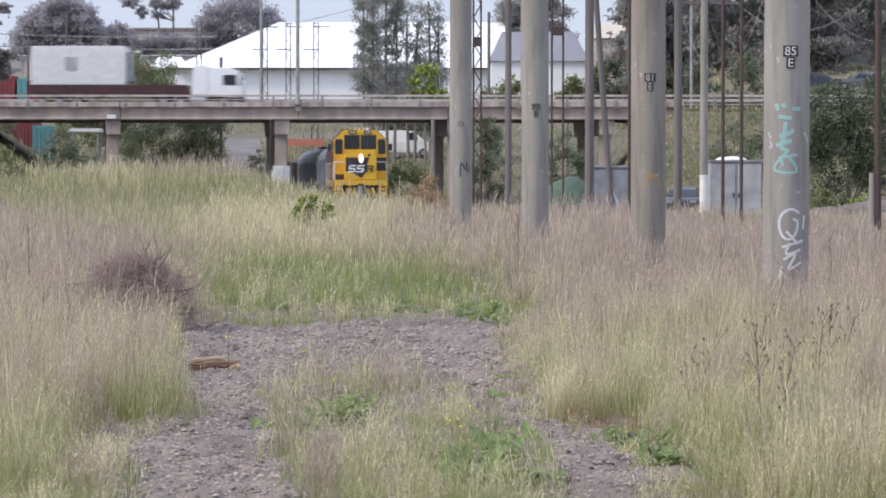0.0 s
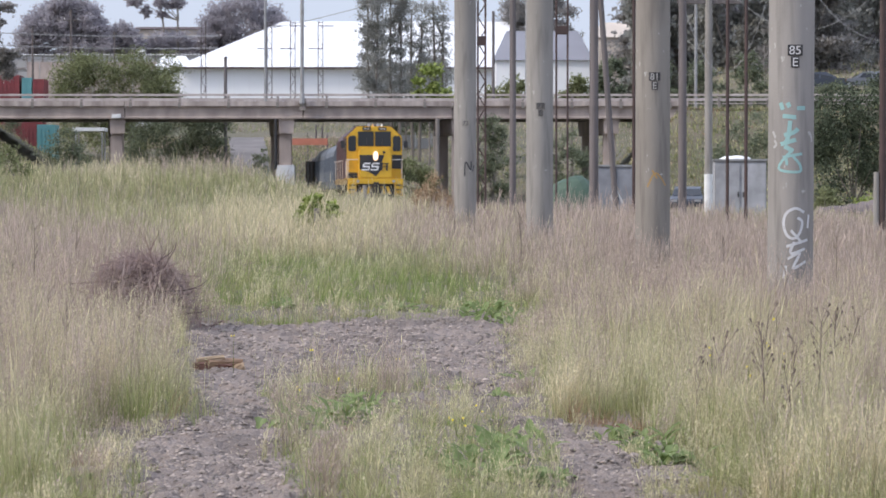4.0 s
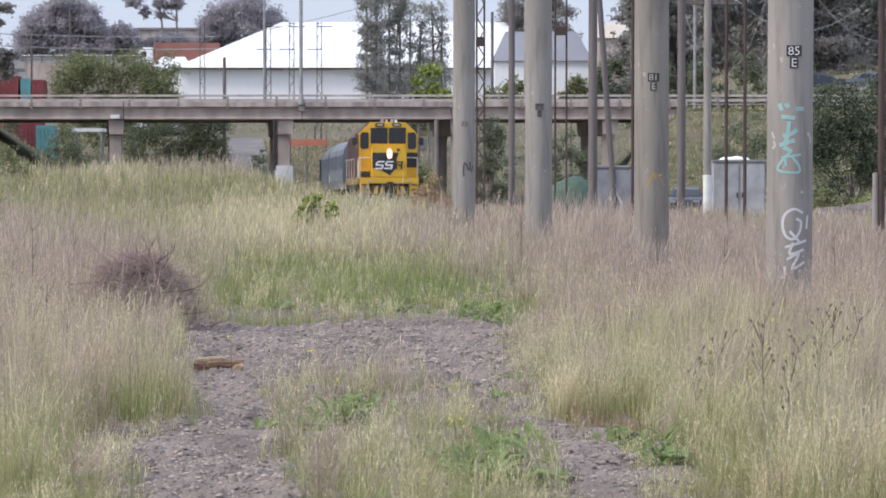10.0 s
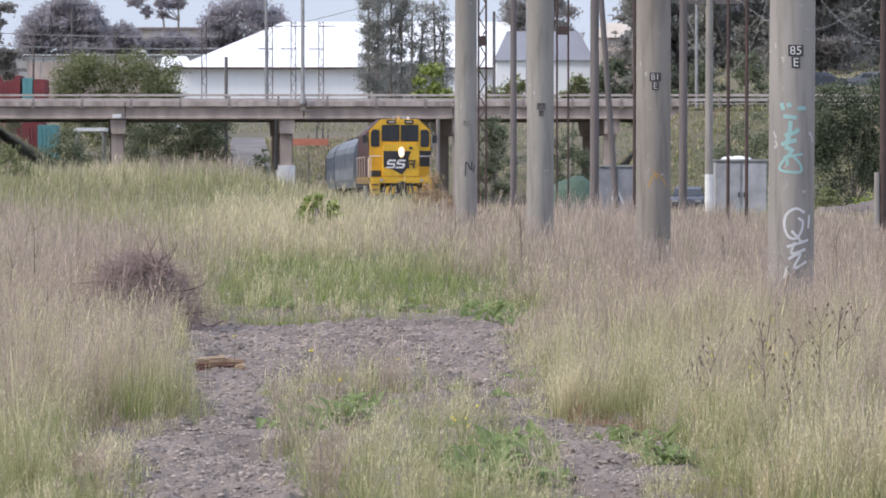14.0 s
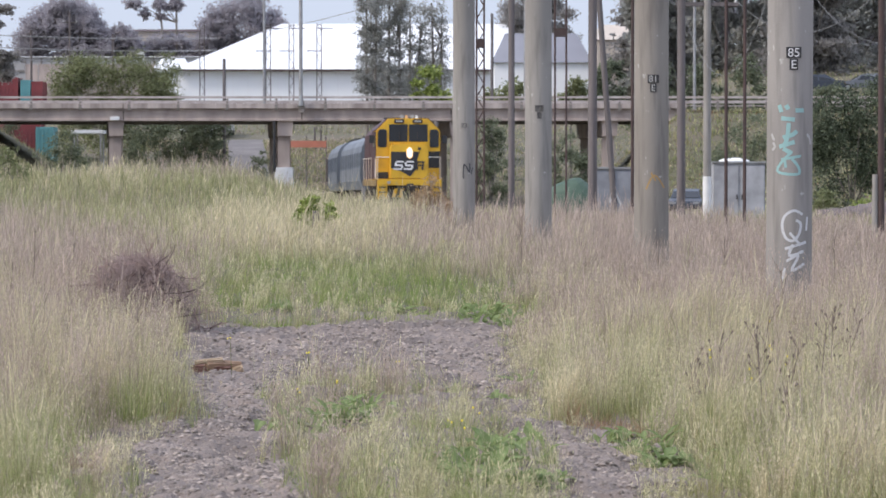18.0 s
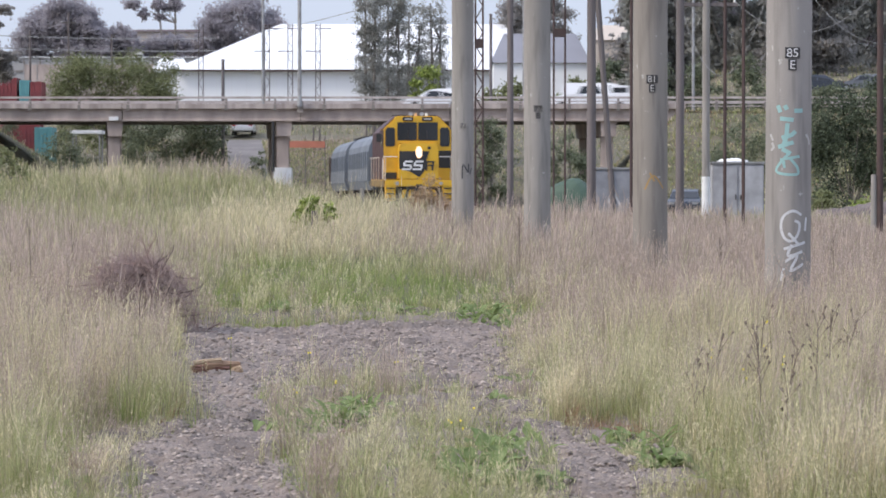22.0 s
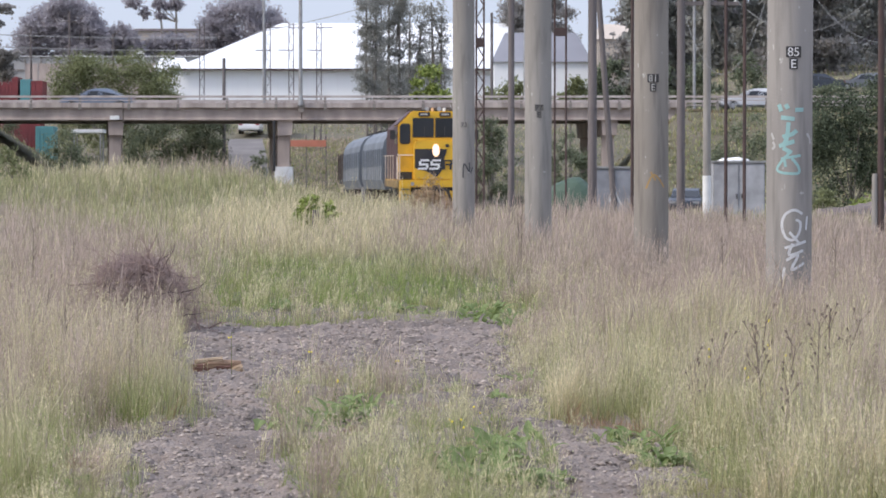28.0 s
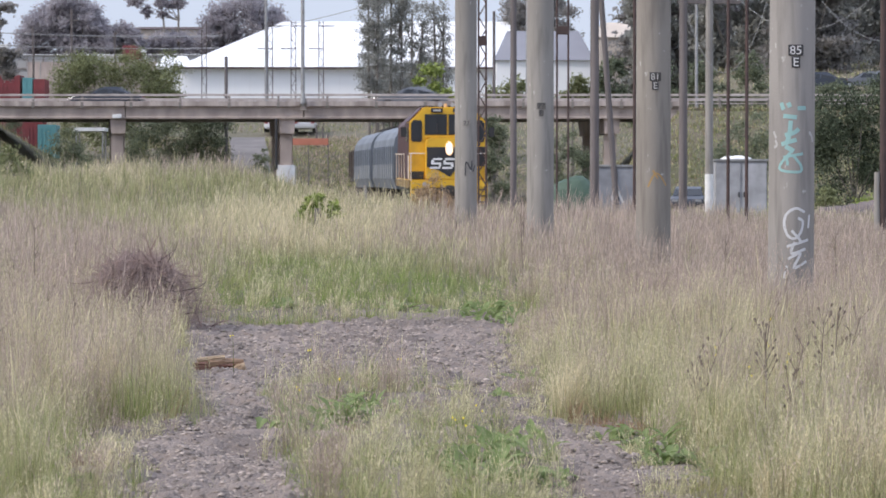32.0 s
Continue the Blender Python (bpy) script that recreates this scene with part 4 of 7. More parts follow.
strokes(p85, "graffiti", [[(-0.253, 0.072), (-0.212, 0.000)], [(-0.229, -0.024), (-0.202, -0.072), (-0.241, -0.108)], [(0.198, 0.060), (0.236, 0.000), (0.241, -0.043)], [(0.198, 0.036), (0.183, 0.072)]],
        2.14 - z85, 0.0, r85, 0.03, M["digit_worn"], "pale flaking paint mark")
p81, z81, r81 = POLES[1]
strokes(p81, "graffiti", [[(-0.12, -0.10), (0.0, 0.10), (0.16, -0.08)], [(-0.05, 0.14), (0.02, 0.02)]], 1.72 - z81, 0.1, r81, 0.025, M["spray_orange"], "faint orange chevron sprayed on")
p73, z73, r73 = POLES[3]
strokes(p73, "graffiti", [[(-0.04, -0.2), (-0.02, 0.12), (0.10, -0.06), (0.11, 0.14)], [(0.14, -0.1), (0.2, 0.05)]], 2.1 - z73, 0.1, r73, 0.03, M["spray_black"], "black spray-paint scrawl")


# ---- other poles and masts ----
def post(name, x, y, r, top, mat, label, lean=(0, 0), taper=0.85, category="pole", arm=None, base=None):
    z = float(land(x, y)) - 0.2 if base is None else base
    ob = empty(name, pose(x, y, z), label, category)
    part("shaft", tube((0, 0, 0), (lean[0], lean[1], top - z), r, r * taper, 12), mat, ob)
    if name == "street_lamp":
        part("foot_collar", tube((0, 0, 0.12), (0, 0, 0.62), r * 1.35, r * 1.2, 12), mat, ob)
        part("base_plate", box(-r * 2.2, r * 2.2, -r * 2.2, r * 2.2, 0.09, 0.118, 0.005), mat, ob)
    if arm:
        for az, w in arm:
            part("crossarm", box(-w / 2, w / 2, -0.05, 0.05, az - z - 0.06, az - z + 0.06, 0.01), M["timber"], ob)
            for sx in (-0.45, 0.45):
                part("insulator", tube((sx * w, 0, az - z + 0.05), (sx * w, 0, az - z + 0.25), 0.04, 0.03, 8), M["white"], ob)
    return ob


post("timber_pole", 1.97, 80, 0.095, 12.5, M["timber"], "weathered grey timber pole")
post("timber_pole", 4.0, 75, 0.125, 12.5, M["timber"], "stout dark weathered timber pole")
post("timber_pole", 5.55, 90, 0.10, 12.5, M["timber"], "leaning grey timber pole beside a metal cabinet", lean=(-0.9, 0))
post("timber_pole", 6.35, 75, 0.115, 12.5, M["timber"], "weathered grey-brown timber pole")
post("white_pole", 7.98, 85, 0.125, 9.6, M["concrete_pole"], "slim pale concrete pole with white painted foot", arm=((7.25, 1.9),))
wp = bpy.data.objects["white_pole"]
part("painted_foot", tube((0, 0, 0.3), (0, 0, 1.7), 0.129, 0.129, 16), M["white"], wp, "flaking white paint band")
post("rusty_post", 9.33, 60, 0.075, 9.5, M["rust"], "rust-red steel post beside the track")
post("marker_post", 9.2, 60, 0.07, 1.97, M["concrete_pole"], "short pale concrete marker post", category="post")
post("steel_rod", 4.72, 70, 0.04, 9.5, M["rust"], "thin rust-red steel rod upright")
post("street_lamp", 17.6, 197, 0.11, 19, M["galv"], "slim pale lamp column on the embankment", base=6.6)
post("street_lamp", 5.8, 197, 0.10, 19, M["galv"], "slim grey lamp column behind the bridge", base=6.9)
post("street_lamp", 3.6, 203, 0.12, 14.5, M["timber"], "short grey timber post behind the bridge")
post("street_lamp", -12.2, 194.1, 0.10, 18, M["galv"], "tall grey lamp column on the bridge", base=7.0)
post("street_lamp", -9.19, 184.15, 0.13, 18, M["galv"], "tall grey lamp column bracketed to the bridge", base=7.2)
post("timber_pole", -15.4, 200, 0.13, 11.1, M["timber"], "short dark timber post behind the bridge")


M["mast_grey"] = paint("mast_grey", (0.13, 0.105, 0.10), (0.09, 0.075, 0.07), 2, 0.7, bump=0.05)


def mast(x, y, w, top, mat, brace=True, rungs=(), arms=(), cab=None, label=""):
    z = float(land(x, y)) - 0.2
    ob = empty("lattice_mast", pose(x, y, z), label, "mast", "lattice masts")
    H = top - z
    r = max(0.03, w * 0.10)
    for sx in (-1, 1):
        part("leg", tube((sx * w / 2, 0, 0), (sx * w / 2, 0, H), r, r, 6), mat, ob)
    if brace:
        n = max(3, int(H / (w * 1.7)))
        src = [None, None]
        for i in range(n):
            k = i % 2
            sg = 1 if k else -1
            if src[k] is None:
                src[k] = part("brace", tube((-sg * w / 2, 0, 0), (sg * w / 2, 0, H / n), r * 0.6, r * 0.6, 5), mat, ob)
                src[k].matrix_basis = pose(0, 0, H * i / n)
            else:
                share(src[k], pose(0, 0, H * i / n), ob)
    for az in rungs:
        part("rung", box(-w / 2, w / 2, -0.03, 0.03, az - z - 0.03, az - z + 0.03), mat, ob)
    for az, a, b in arms:
        part("arm", box(a, b, -0.04, 0.04, az - z - 0.04, az - z + 0.04), mat, ob)
    if cab:
        part("junction_box", box(-w / 2 - 0.02, w / 2 + 0.02, -0.12, 0.12, cab - z - 0.12, cab - z + 0.12, 0.01), mat, ob)
    return ob


mast(1.02, 75, 0.20, 11, M["rust"], True, cab=5.55, label="narrow rust-red lattice mast with crossed bracing")
mast(3.57, 85, 0.34, 11, M["rust"], False, cab=6.4, label="two-legged rusty steel mast with a small box")
mast(7.27, 70, 0.46, 11, M["rust"], False, label="pair of thin rust-red steel uprights")
for mx_, my_ in ((-15.35, 250), (-13.3, 250), (-10.85, 250)):
    mast(mx_, my_, 0.42, 16.6, M["mast_grey"], True, rungs=(16.5,), arms=((16.2, -0.2, 1.2), (14.2, -1.1, 0.2), (12.4, -0.2, 1.3)), cab=9.2, label="grey lattice mast with short cross-arms behind the bridge")
for mx_, my_ in ((-5.7, 235), (-5.0, 225), (-20.35, 240)):
    mast(mx_, my_, 0.40, 17 if mx_ > -20 else 16, M["timber" if mx_ > -20 else "mast_grey"], True, arms=((14.8, -0.9, 0.9), (13.0, -0.9, 0.9)) if mx_ > -20 else (), label="dark lattice mast standing among the trees")


# ---- the road bridge ----
SKEW = 0.13  # the piers stand along the railway


def bridge():
    deck = empty("road_bridge", pose(0, 0, 0), "long low concrete road bridge with steel guard rails", "bridge", kind="structure")
    X0, X1 = -33.0, 16.0
    part("deck", box(X0, X1, 184.9, 194.2, 6.85, 7.03), M["asphalt"], deck)
    joints = [X0, -20.8, -9.15, 0.6, 10.8, X1]
    for ya, yb, yk in ((184.62, 185.0, 184.35), (194.1, 194.5, 194.75)):
        for a, b in zip(joints, joints[1:]):
            part("girder", prism([(ya, 6.33), (yb, 6.33), (yb, 7.12), (ya, 7.12), (ya, 6.47), (ya - 0.07, 6.44), (ya - 0.07, 6.33)][::-1], a + 0.03, b - 0.03, "x"), M["concrete"], deck, "weathered concrete edge girder")
            lo, hi = sorted((yk, yk + (0.6 if yk < 190 else -0.6)))
            part("kerb", box(a + 0.02, b - 0.02, lo, hi, 7.124, 7.46, 0.02), M["kerb"], deck, "stained concrete kerb beam")
    for k in range(3):
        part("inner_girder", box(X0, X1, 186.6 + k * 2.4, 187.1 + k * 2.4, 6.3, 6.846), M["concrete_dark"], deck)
    src = None
    k = -12
    for yk in (184.5, 194.6):
        for i in range(33):
            x_ = -52.4 + i * 3.2
            bm = box(-0.07, 0.07, -0.06, 0.06, 7.30, 7.92, 0.01)
            box(-0.10, 0.10, -0.17, -0.13, 7.0, 7.4, 0.0, bm)
            if src is None:
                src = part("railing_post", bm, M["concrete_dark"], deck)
                src.matrix_basis = pose(x_, yk, 0)
            else:
                bm.free()
                share(src, pose(x_, yk, 0), deck)
        for z_, h_ in ((7.86, 0.14), (7.62, 0.06)):
            part("guard_rail", box(-54, 52, yk - 0.10, yk - 0.065, z_ - h_ / 2, z_ + h_ / 2, 0.01), M["rail_paint"], deck, "pale rust-streaked guard rail")
    for x_ in (-21.3, -10.25, 1.05, 11.0):
        bm = prism([(x_ - 0.52, 6.32), (x_ + 0.52, 6.32), (x_ + 0.46, 5.35), (x_ - 0.46, 5.35)], 184.8, 194.3, "y")
        for v in bm.verts:
            v.co.x -= SKEW * (v.co.y - 184.8)
        part("crosshead", bm, M["concrete"], deck, "concrete pier head")
        for y_ in (185.6, 193.4):
            xs = x_ - SKEW * (y_ - 184.8)
            zc = float(land(xs, y_)) - 0.3
            part("pier", box(xs - 0.40, xs + 0.40, y_ - 0.4, y_ + 0.4, min(zc, 5.0), 5.35, 0.03), M["concrete"], deck, "square concrete pier")
    part("footing", box(-10.95, -9.75, 184.9, 186.4, 1.4, 3.3, 0.03), M["white"], deck, "whitewashed pier footing")
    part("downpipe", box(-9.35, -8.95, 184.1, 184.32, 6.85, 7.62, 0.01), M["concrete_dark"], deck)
    part("drain_pipe", tube((-10.95, 184.55, 6.3), (-10.95, 184.55, 3.0), 0.1, 0.1, 8), M["black"], deck)
    part("drain_pipe", tube((-0.38, 184.5, 6.3), (-0.38, 184.5, 0.6), 0.14, 0.14, 10), M["concrete_dark"], deck)
    return deck


bridge()
road = empty("road", pose(0, 0, 0), "straight two-lane asphalt road on embankments", "road", kind="structure")
for a, b in ((-800, -33), (16, 800)):
    part("carriageway", box(a, b, 184.9, 194.2, 6.5, 7.03), M["asphalt"], road)
    part("verge", box(a, b, 183.4, 184.88, 6.5, 6.95), M["ground"], road)
    part("verge", box(a, b, 194.22, 195.8, 6.5, 6.95), M["ground"], road)


# ---- trees and bushes ----
def crown(name, blobs, n, size, mat, parent, label="", fuzz=0.0):
    """Leaves scattered through uneven clumps: blobs of (x, y, z, rx, ry, rz)."""
    b = np.array(blobs, float)
    wgt = (b[:, 3] * b[:, 5]) ** 0.9
    pick = rng.choice(len(b), n, p=wgt / wgt.sum())
    d = rng.normal(size=(n, 3))
    d /= np.linalg.norm(d, axis=1)[:, None]
    rad = rng.random(n) ** 0.5 * (1 + 0.25 * np.sin(d[:, 0] * 5 + pick) + 0.25 * np.sin(d[:, 2] * 6 + pick * 1.7) + 0.15 * rng.normal(size=n))
    rad = rad * (1 + fuzz * np.abs(rng.normal(size=n)))
    c = b[pick, :3] + d * b[pick, 3:] * rad[:, None]
    a = rng.normal(size=(n, 3))
    a /= np.linalg.norm(a, axis=1)[:, None]
    t = np.cross(a, rng.normal(size=(n, 3)))
    t /= np.linalg.norm(t, axis=1)[:, None]
    s = (size * rng.uniform(0.5, 1.3, n))[:, None]
    co = np.stack([c - a * s, c + t * s * 0.45, c + a * s, c - t * s * 0.45], 1).reshape(-1, 3)
    ob = new(name, big_mesh(name, co, np.arange(4 * n).reshape(n, 4), mat, np.repeat(rng.random(n), 4)))
    ob.parent = parent
    if label:
        ob["label"] = label
    return ob


def clumps(x0, x1, z0, z1, n, depth, seed, lump=0.33, shape="dome"):
    """Blobs filling an outline in width and height, seen from the front."""
    r = random.Random(seed)
    out = []
    for i in range(n):
        u = r.random()
        top = {"dome": math.sin(math.pi * (0.08 + 0.84 * u)) ** 0.6, "column": 0.85 + 0.3 * r.random(), "flat": 0.9 + 0.15 * r.random()}[shape]
        v = r.random() ** 0.75
        rx = (x1 - x0) * lump * r.uniform(0.5, 1.0)
        rz = min(rx * r.uniform(0.55, 0.95), (z1 - z0) * 0.4)
        out.append((x0 + (x1 - x0) * (0.12 + 0.76 * u), r.uniform(-depth, depth), z0 + (z1 - z0) * (0.08 + 0.86 * v) * top, rx, rx * 0.9, rz))
    return out


def tree(name, x, y, blobs, n, size, mat, label, trunks=(), category="tree", thick=0.25, twig=None, fuzz=0.15):
    """A tree at x, y; blobs stand in world x and z about y."""
    z = float(land(x, y)) - 0.3
    ob = empty(name, pose(x, y, z), label, category)
    rel = [(bx - x, by, bz - z, rx, ry, rz) for bx, by, bz, rx, ry, rz in blobs]
    r = random.Random(int(x * 10) + n)
    lo = min(b[2] for b in rel)
    fork = Vector((0, 0, max(0.35, lo * 0.75)))
    bark = twig or M["bark"]
    for tx, tz in trunks or ((x, lo + z),):
        foot = Vector(((tx - x) * 0.6, 0, 0))
        topp = Vector((tx - x, 0, max(tz - z, 0.3)))
        mid = foot.lerp(topp, 0.5) + Vector((r.uniform(-0.3, 0.3), 0, 0)) * thick * 3
        bm = tube(foot, mid, thick, thick * 0.75, 8)
        tube(mid, topp, thick * 0.75, thick * 0.45, 8, bm)
        part("trunk", bm, bark, ob)
        fork = topp
    for bx, by, bz, *_ in rel[:: max(1, len(rel) // 7)]:
        part("limb", tube(fork.lerp(Vector((0, 0, 0)), 0.15), (bx, by, bz), thick * 0.35, thick * 0.1, 5), bark, ob)
    crown("crown", rel, n, size, mat, ob, fuzz=fuzz)
    return ob


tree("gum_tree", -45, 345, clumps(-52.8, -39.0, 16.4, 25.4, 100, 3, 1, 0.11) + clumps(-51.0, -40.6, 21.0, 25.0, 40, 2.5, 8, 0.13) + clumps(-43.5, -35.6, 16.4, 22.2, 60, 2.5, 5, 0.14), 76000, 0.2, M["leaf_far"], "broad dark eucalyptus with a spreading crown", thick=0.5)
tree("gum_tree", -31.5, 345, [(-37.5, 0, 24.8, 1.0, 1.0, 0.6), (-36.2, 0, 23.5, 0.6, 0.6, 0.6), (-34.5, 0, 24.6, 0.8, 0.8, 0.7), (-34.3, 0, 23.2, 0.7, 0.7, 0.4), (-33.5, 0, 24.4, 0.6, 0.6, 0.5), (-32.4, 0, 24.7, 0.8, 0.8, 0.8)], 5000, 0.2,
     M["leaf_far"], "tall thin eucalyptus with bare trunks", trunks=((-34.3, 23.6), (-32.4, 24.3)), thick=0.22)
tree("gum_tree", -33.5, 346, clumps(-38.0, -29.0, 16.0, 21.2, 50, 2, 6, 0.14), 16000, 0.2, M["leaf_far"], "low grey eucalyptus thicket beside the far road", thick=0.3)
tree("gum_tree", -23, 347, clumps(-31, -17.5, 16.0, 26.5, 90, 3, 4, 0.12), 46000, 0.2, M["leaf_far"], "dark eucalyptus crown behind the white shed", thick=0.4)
for k, (a, b, zt) in enumerate(((-6.5, -4.3, 16.8), (-4.8, -2.6, 17.6), (-3.1, -1.2, 15.6), (-1.6, 0.6, 16.4))):
    tree("poplar", (a + b) / 2, 214 + 2 * k, clumps(a - 0.1, b + 0.1, 6.0, zt + 0.6, 90, 0.9, 10 + k, 0.2, "column"), (13000, 11000, 6500, 6500)[k], 0.10, M["leaf_gum"], "tall upright grey-green tree with thin foliage",
         trunks=(((a + b) / 2 - 0.3, zt), ((a + b) / 2 + 0.5, zt - 1)), thick=0.13, fuzz=0.75)
tree("bush", -1.0, 204, clumps(-2.6, 0.7, 7.0, 10.8, 14, 0.8, 21, 0.22), 2600, 0.16, M["leaf_lime"], "bright green leafy bush behind the bridge", category="bush", thick=0.1)
tree("bush", -24.5, 216, clumps(-30.6, -18.8, 3.8, 12.3, 150, 1.8, 22, 0.10, "flat"), 56000, 0.09, M["leaf_bush"], "wide olive-green bush behind the bridge", category="bush", thick=0.2)
tree("bush", -18.8, 200, clumps(-23.2, -14.5, 1.8, 7.6, 80, 1.2, 23, 0.12, "flat"), 26000, 0.09, M["leaf_dark"], "dull green thicket under the bridge", category="bush", thick=0.12)
tree("bush", -23.2, 176, clumps(-25.2, -21.8, 1.8, 5.7, 26, 0.7, 24, 0.2), 5000, 0.08, M["leaf_dark"], "dark green bush below the bridge", category="bush", thick=0.08)
tree("gum_tree", -29.5, 178, [(-27.6, 0, 13.2, 0.75, 0.5, 0.28), (-28.2, 0, 12.2, 0.5, 0.5, 0.6), (-28.3, 0, 11.2, 0.4, 0.4, 0.5), (-27.5, 0, 10.25, 0.85, 0.6, 0.36), (-28.1, 0, 9.8, 0.5, 0.5, 0.4), (-27.4, 0, 9.2, 0.45, 0.4, 0.55)], 7000, 0.12, M["leaf_haze"], "ragged branch of a dark tree", trunks=((-29.2, 11),), thick=0.12)
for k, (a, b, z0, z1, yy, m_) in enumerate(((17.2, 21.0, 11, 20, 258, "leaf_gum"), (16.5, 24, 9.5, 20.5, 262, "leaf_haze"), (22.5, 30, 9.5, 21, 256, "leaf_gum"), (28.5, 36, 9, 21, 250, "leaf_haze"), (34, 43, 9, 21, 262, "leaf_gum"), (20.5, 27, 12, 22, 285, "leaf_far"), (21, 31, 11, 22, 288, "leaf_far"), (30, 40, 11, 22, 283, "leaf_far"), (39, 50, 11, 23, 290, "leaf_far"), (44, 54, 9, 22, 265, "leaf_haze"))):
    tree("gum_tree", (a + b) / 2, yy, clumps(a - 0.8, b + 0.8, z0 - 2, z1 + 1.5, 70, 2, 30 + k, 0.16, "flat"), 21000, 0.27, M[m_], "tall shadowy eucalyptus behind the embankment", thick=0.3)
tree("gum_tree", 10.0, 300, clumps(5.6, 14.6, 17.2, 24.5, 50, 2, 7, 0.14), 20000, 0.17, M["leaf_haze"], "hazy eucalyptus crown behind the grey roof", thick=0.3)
tree("bush", -3.0, 228, clumps(-6.5, 0.7, 6.5, 12.2, 70, 1.0, 9, 0.12, "flat"), 24000, 0.10, M["leaf_gum"], "hazy grey-green thicket under the tall trees", category="bush", thick=0.12)
tree("bush", 12.2, 206, clumps(10.9, 13.8, 8.0, 11.3, 12, 0.8, 41, 0.25), 2200, 0.17, M["leaf_dark"], "dark green bush behind the guard rail", category="bush", thick=0.1)
tree("bush", 9.4, 205, clumps(8.2, 10.9, 7.4, 10.0, 12, 0.8, 42, 0.25), 2000, 0.17, M["leaf_bush"], "green bush behind the guard rail", category="bush", thick=0.1)
tree("bush", 5.0, 206, clumps(2.6, 7.6, 7.2, 9.6, 18, 0.8, 43, 0.18), 2600, 0.17, M["leaf_bush"], "low green bushes behind the bridge", category="bush", thick=0.1)
tree("large_bush", 16.0, 110, clumps(13.9, 20, 0.7, 6.6, 70, 1.4, 44, 0.14) + clumps(13.9, 18, 2.5, 5.75, 34, 1.0, 144, 0.16, "flat"), 38000, 0.06, M["leaf_deep"], "big dense dark green bush with pale leaf tips", category="bush", thick=0.12)
tree("bush", 2.9, 165, clumps(1.5, 4.3, 0.6, 6.2, 40, 0.8, 45, 0.2), 8000, 0.08, M["leaf_dark"], "dark green bush beside the railway", category="bush", thick=0.09)
tree("bush", 7.1, 162, clumps(5.5, 8.9, 0.6, 5.4, 40, 0.8, 46, 0.2), 8000, 0.08, M["leaf_dark"], "dark bush at the foot of the embankment", category="bush", thick=0.09)
tree("bush", 16.2, 150, clumps(14.0, 19, 1.5, 5.9, 36, 0.9, 47, 0.17), 7000, 0.08, M["leaf_dark"], "green bush behind the grey shed", category="bush", thick=0.09)
tree("bush", 15.0, 100, clumps(14.3, 15.8, 0.6, 1.75, 10, 0.4, 48, 0.28), 1500, 0.06, M["leaf_lime"], "small bright green bush", category="bush", thick=0.04)
tree("bush", 13.55, 100, clumps(13.0, 14.2, 0.4, 1.7, 12, 0.4, 58, 0.26), 1800, 0.06, M["leaf_bush"], "small dull olive bush below the large one", category="bush", thick=0.04)
tree("bush", -1.8, 172, clumps(-3.4, -0.3, 1.0, 3.8, 40, 0.6, 51, 0.2), 7000, 0.08, M["leaf_bush"], "low green bush beyond the railway", category="bush", thick=0.05)
tree("bush", -2.3, 242, clumps(-4.9, 0.2, 6.4, 9.2, 24, 0.8, 57, 0.2), 5000, 0.12, M["leaf_dark"], "dark tree crown beyond the bridge", category="tree", thick=0.1)
tree("dry_bush", -0.28, 78, clumps(-0.9, 0.34, 0.7, 1.95, 24, 0.35, 49, 0.24), 6500, 0.032, M["leaf_brown"], "dead brown thistle bush beside the track", category="bush", thick=0.02, twig=M["twig"])
tree("shrub", -2.95, 66, clumps(-3.62, -2.28, 0.72, 1.48, 34, 0.3, 50, 0.11), 1500, 0.07, M["leaf_lime"], "small bright green shrub in the dry grass", category="shrub", thick=0.02, fuzz=0.2)
tree("bush", -11.7, 182, clumps(-12.4, -11.0, 1.2, 4.6, 14, 0.5, 53, 0.28), 2200, 0.08, M["leaf_dark"], "dark green bush beside the bridge pier", category="bush", thick=0.05)
for bx_, bz_ in ((15.2, 11.6), (18.4, 11.0), (21.6, 11.8), (25.0, 11.2)):
    tree("bush", bx_, 203.5, clumps(bx_ - 2.3, bx_ + 2.3, 5.8, bz_, 24, 0.7, int(bx_ * 3), 0.2), 4200, 0.13, M["leaf_dark"], "dark green bush behind the roadside rail", category="bush", thick=0.08)
for bx_ in (26.5, 30.2, 34.0):
    tree("bush", bx_, 219.5, clumps(bx_ - 2.2, bx_ + 2.2, 7.4, 9.9, 16, 0.6, int(bx_), 0.2), 3000, 0.13, M["leaf_dark"], "dark green bush on the bank above the road", category="bush", thick=0.08)
for px_, pt_ in ((-10.35, 7.0), (-9.85, 6.8), (-9.45, 6.2)):
    post("timber_post", px_, 230, 0.09, pt_, M["timber"], "slim grey timber post beyond the bridge", category="post")
post("timber_post", -2.93, 65.7, 0.08, 1.17, M["timber"], "short weathered timber stump in the grass", category="post", taper=1.0)
tree("dry_bush", -15.2, 100, clumps(-16, -14.6, 1.9, 3.2, 10, 0.4, 52, 0.25), 1200, 0.06, M["leaf_bush"], "straggly shrub on the grassy rise", category="bush", thick=0.03)


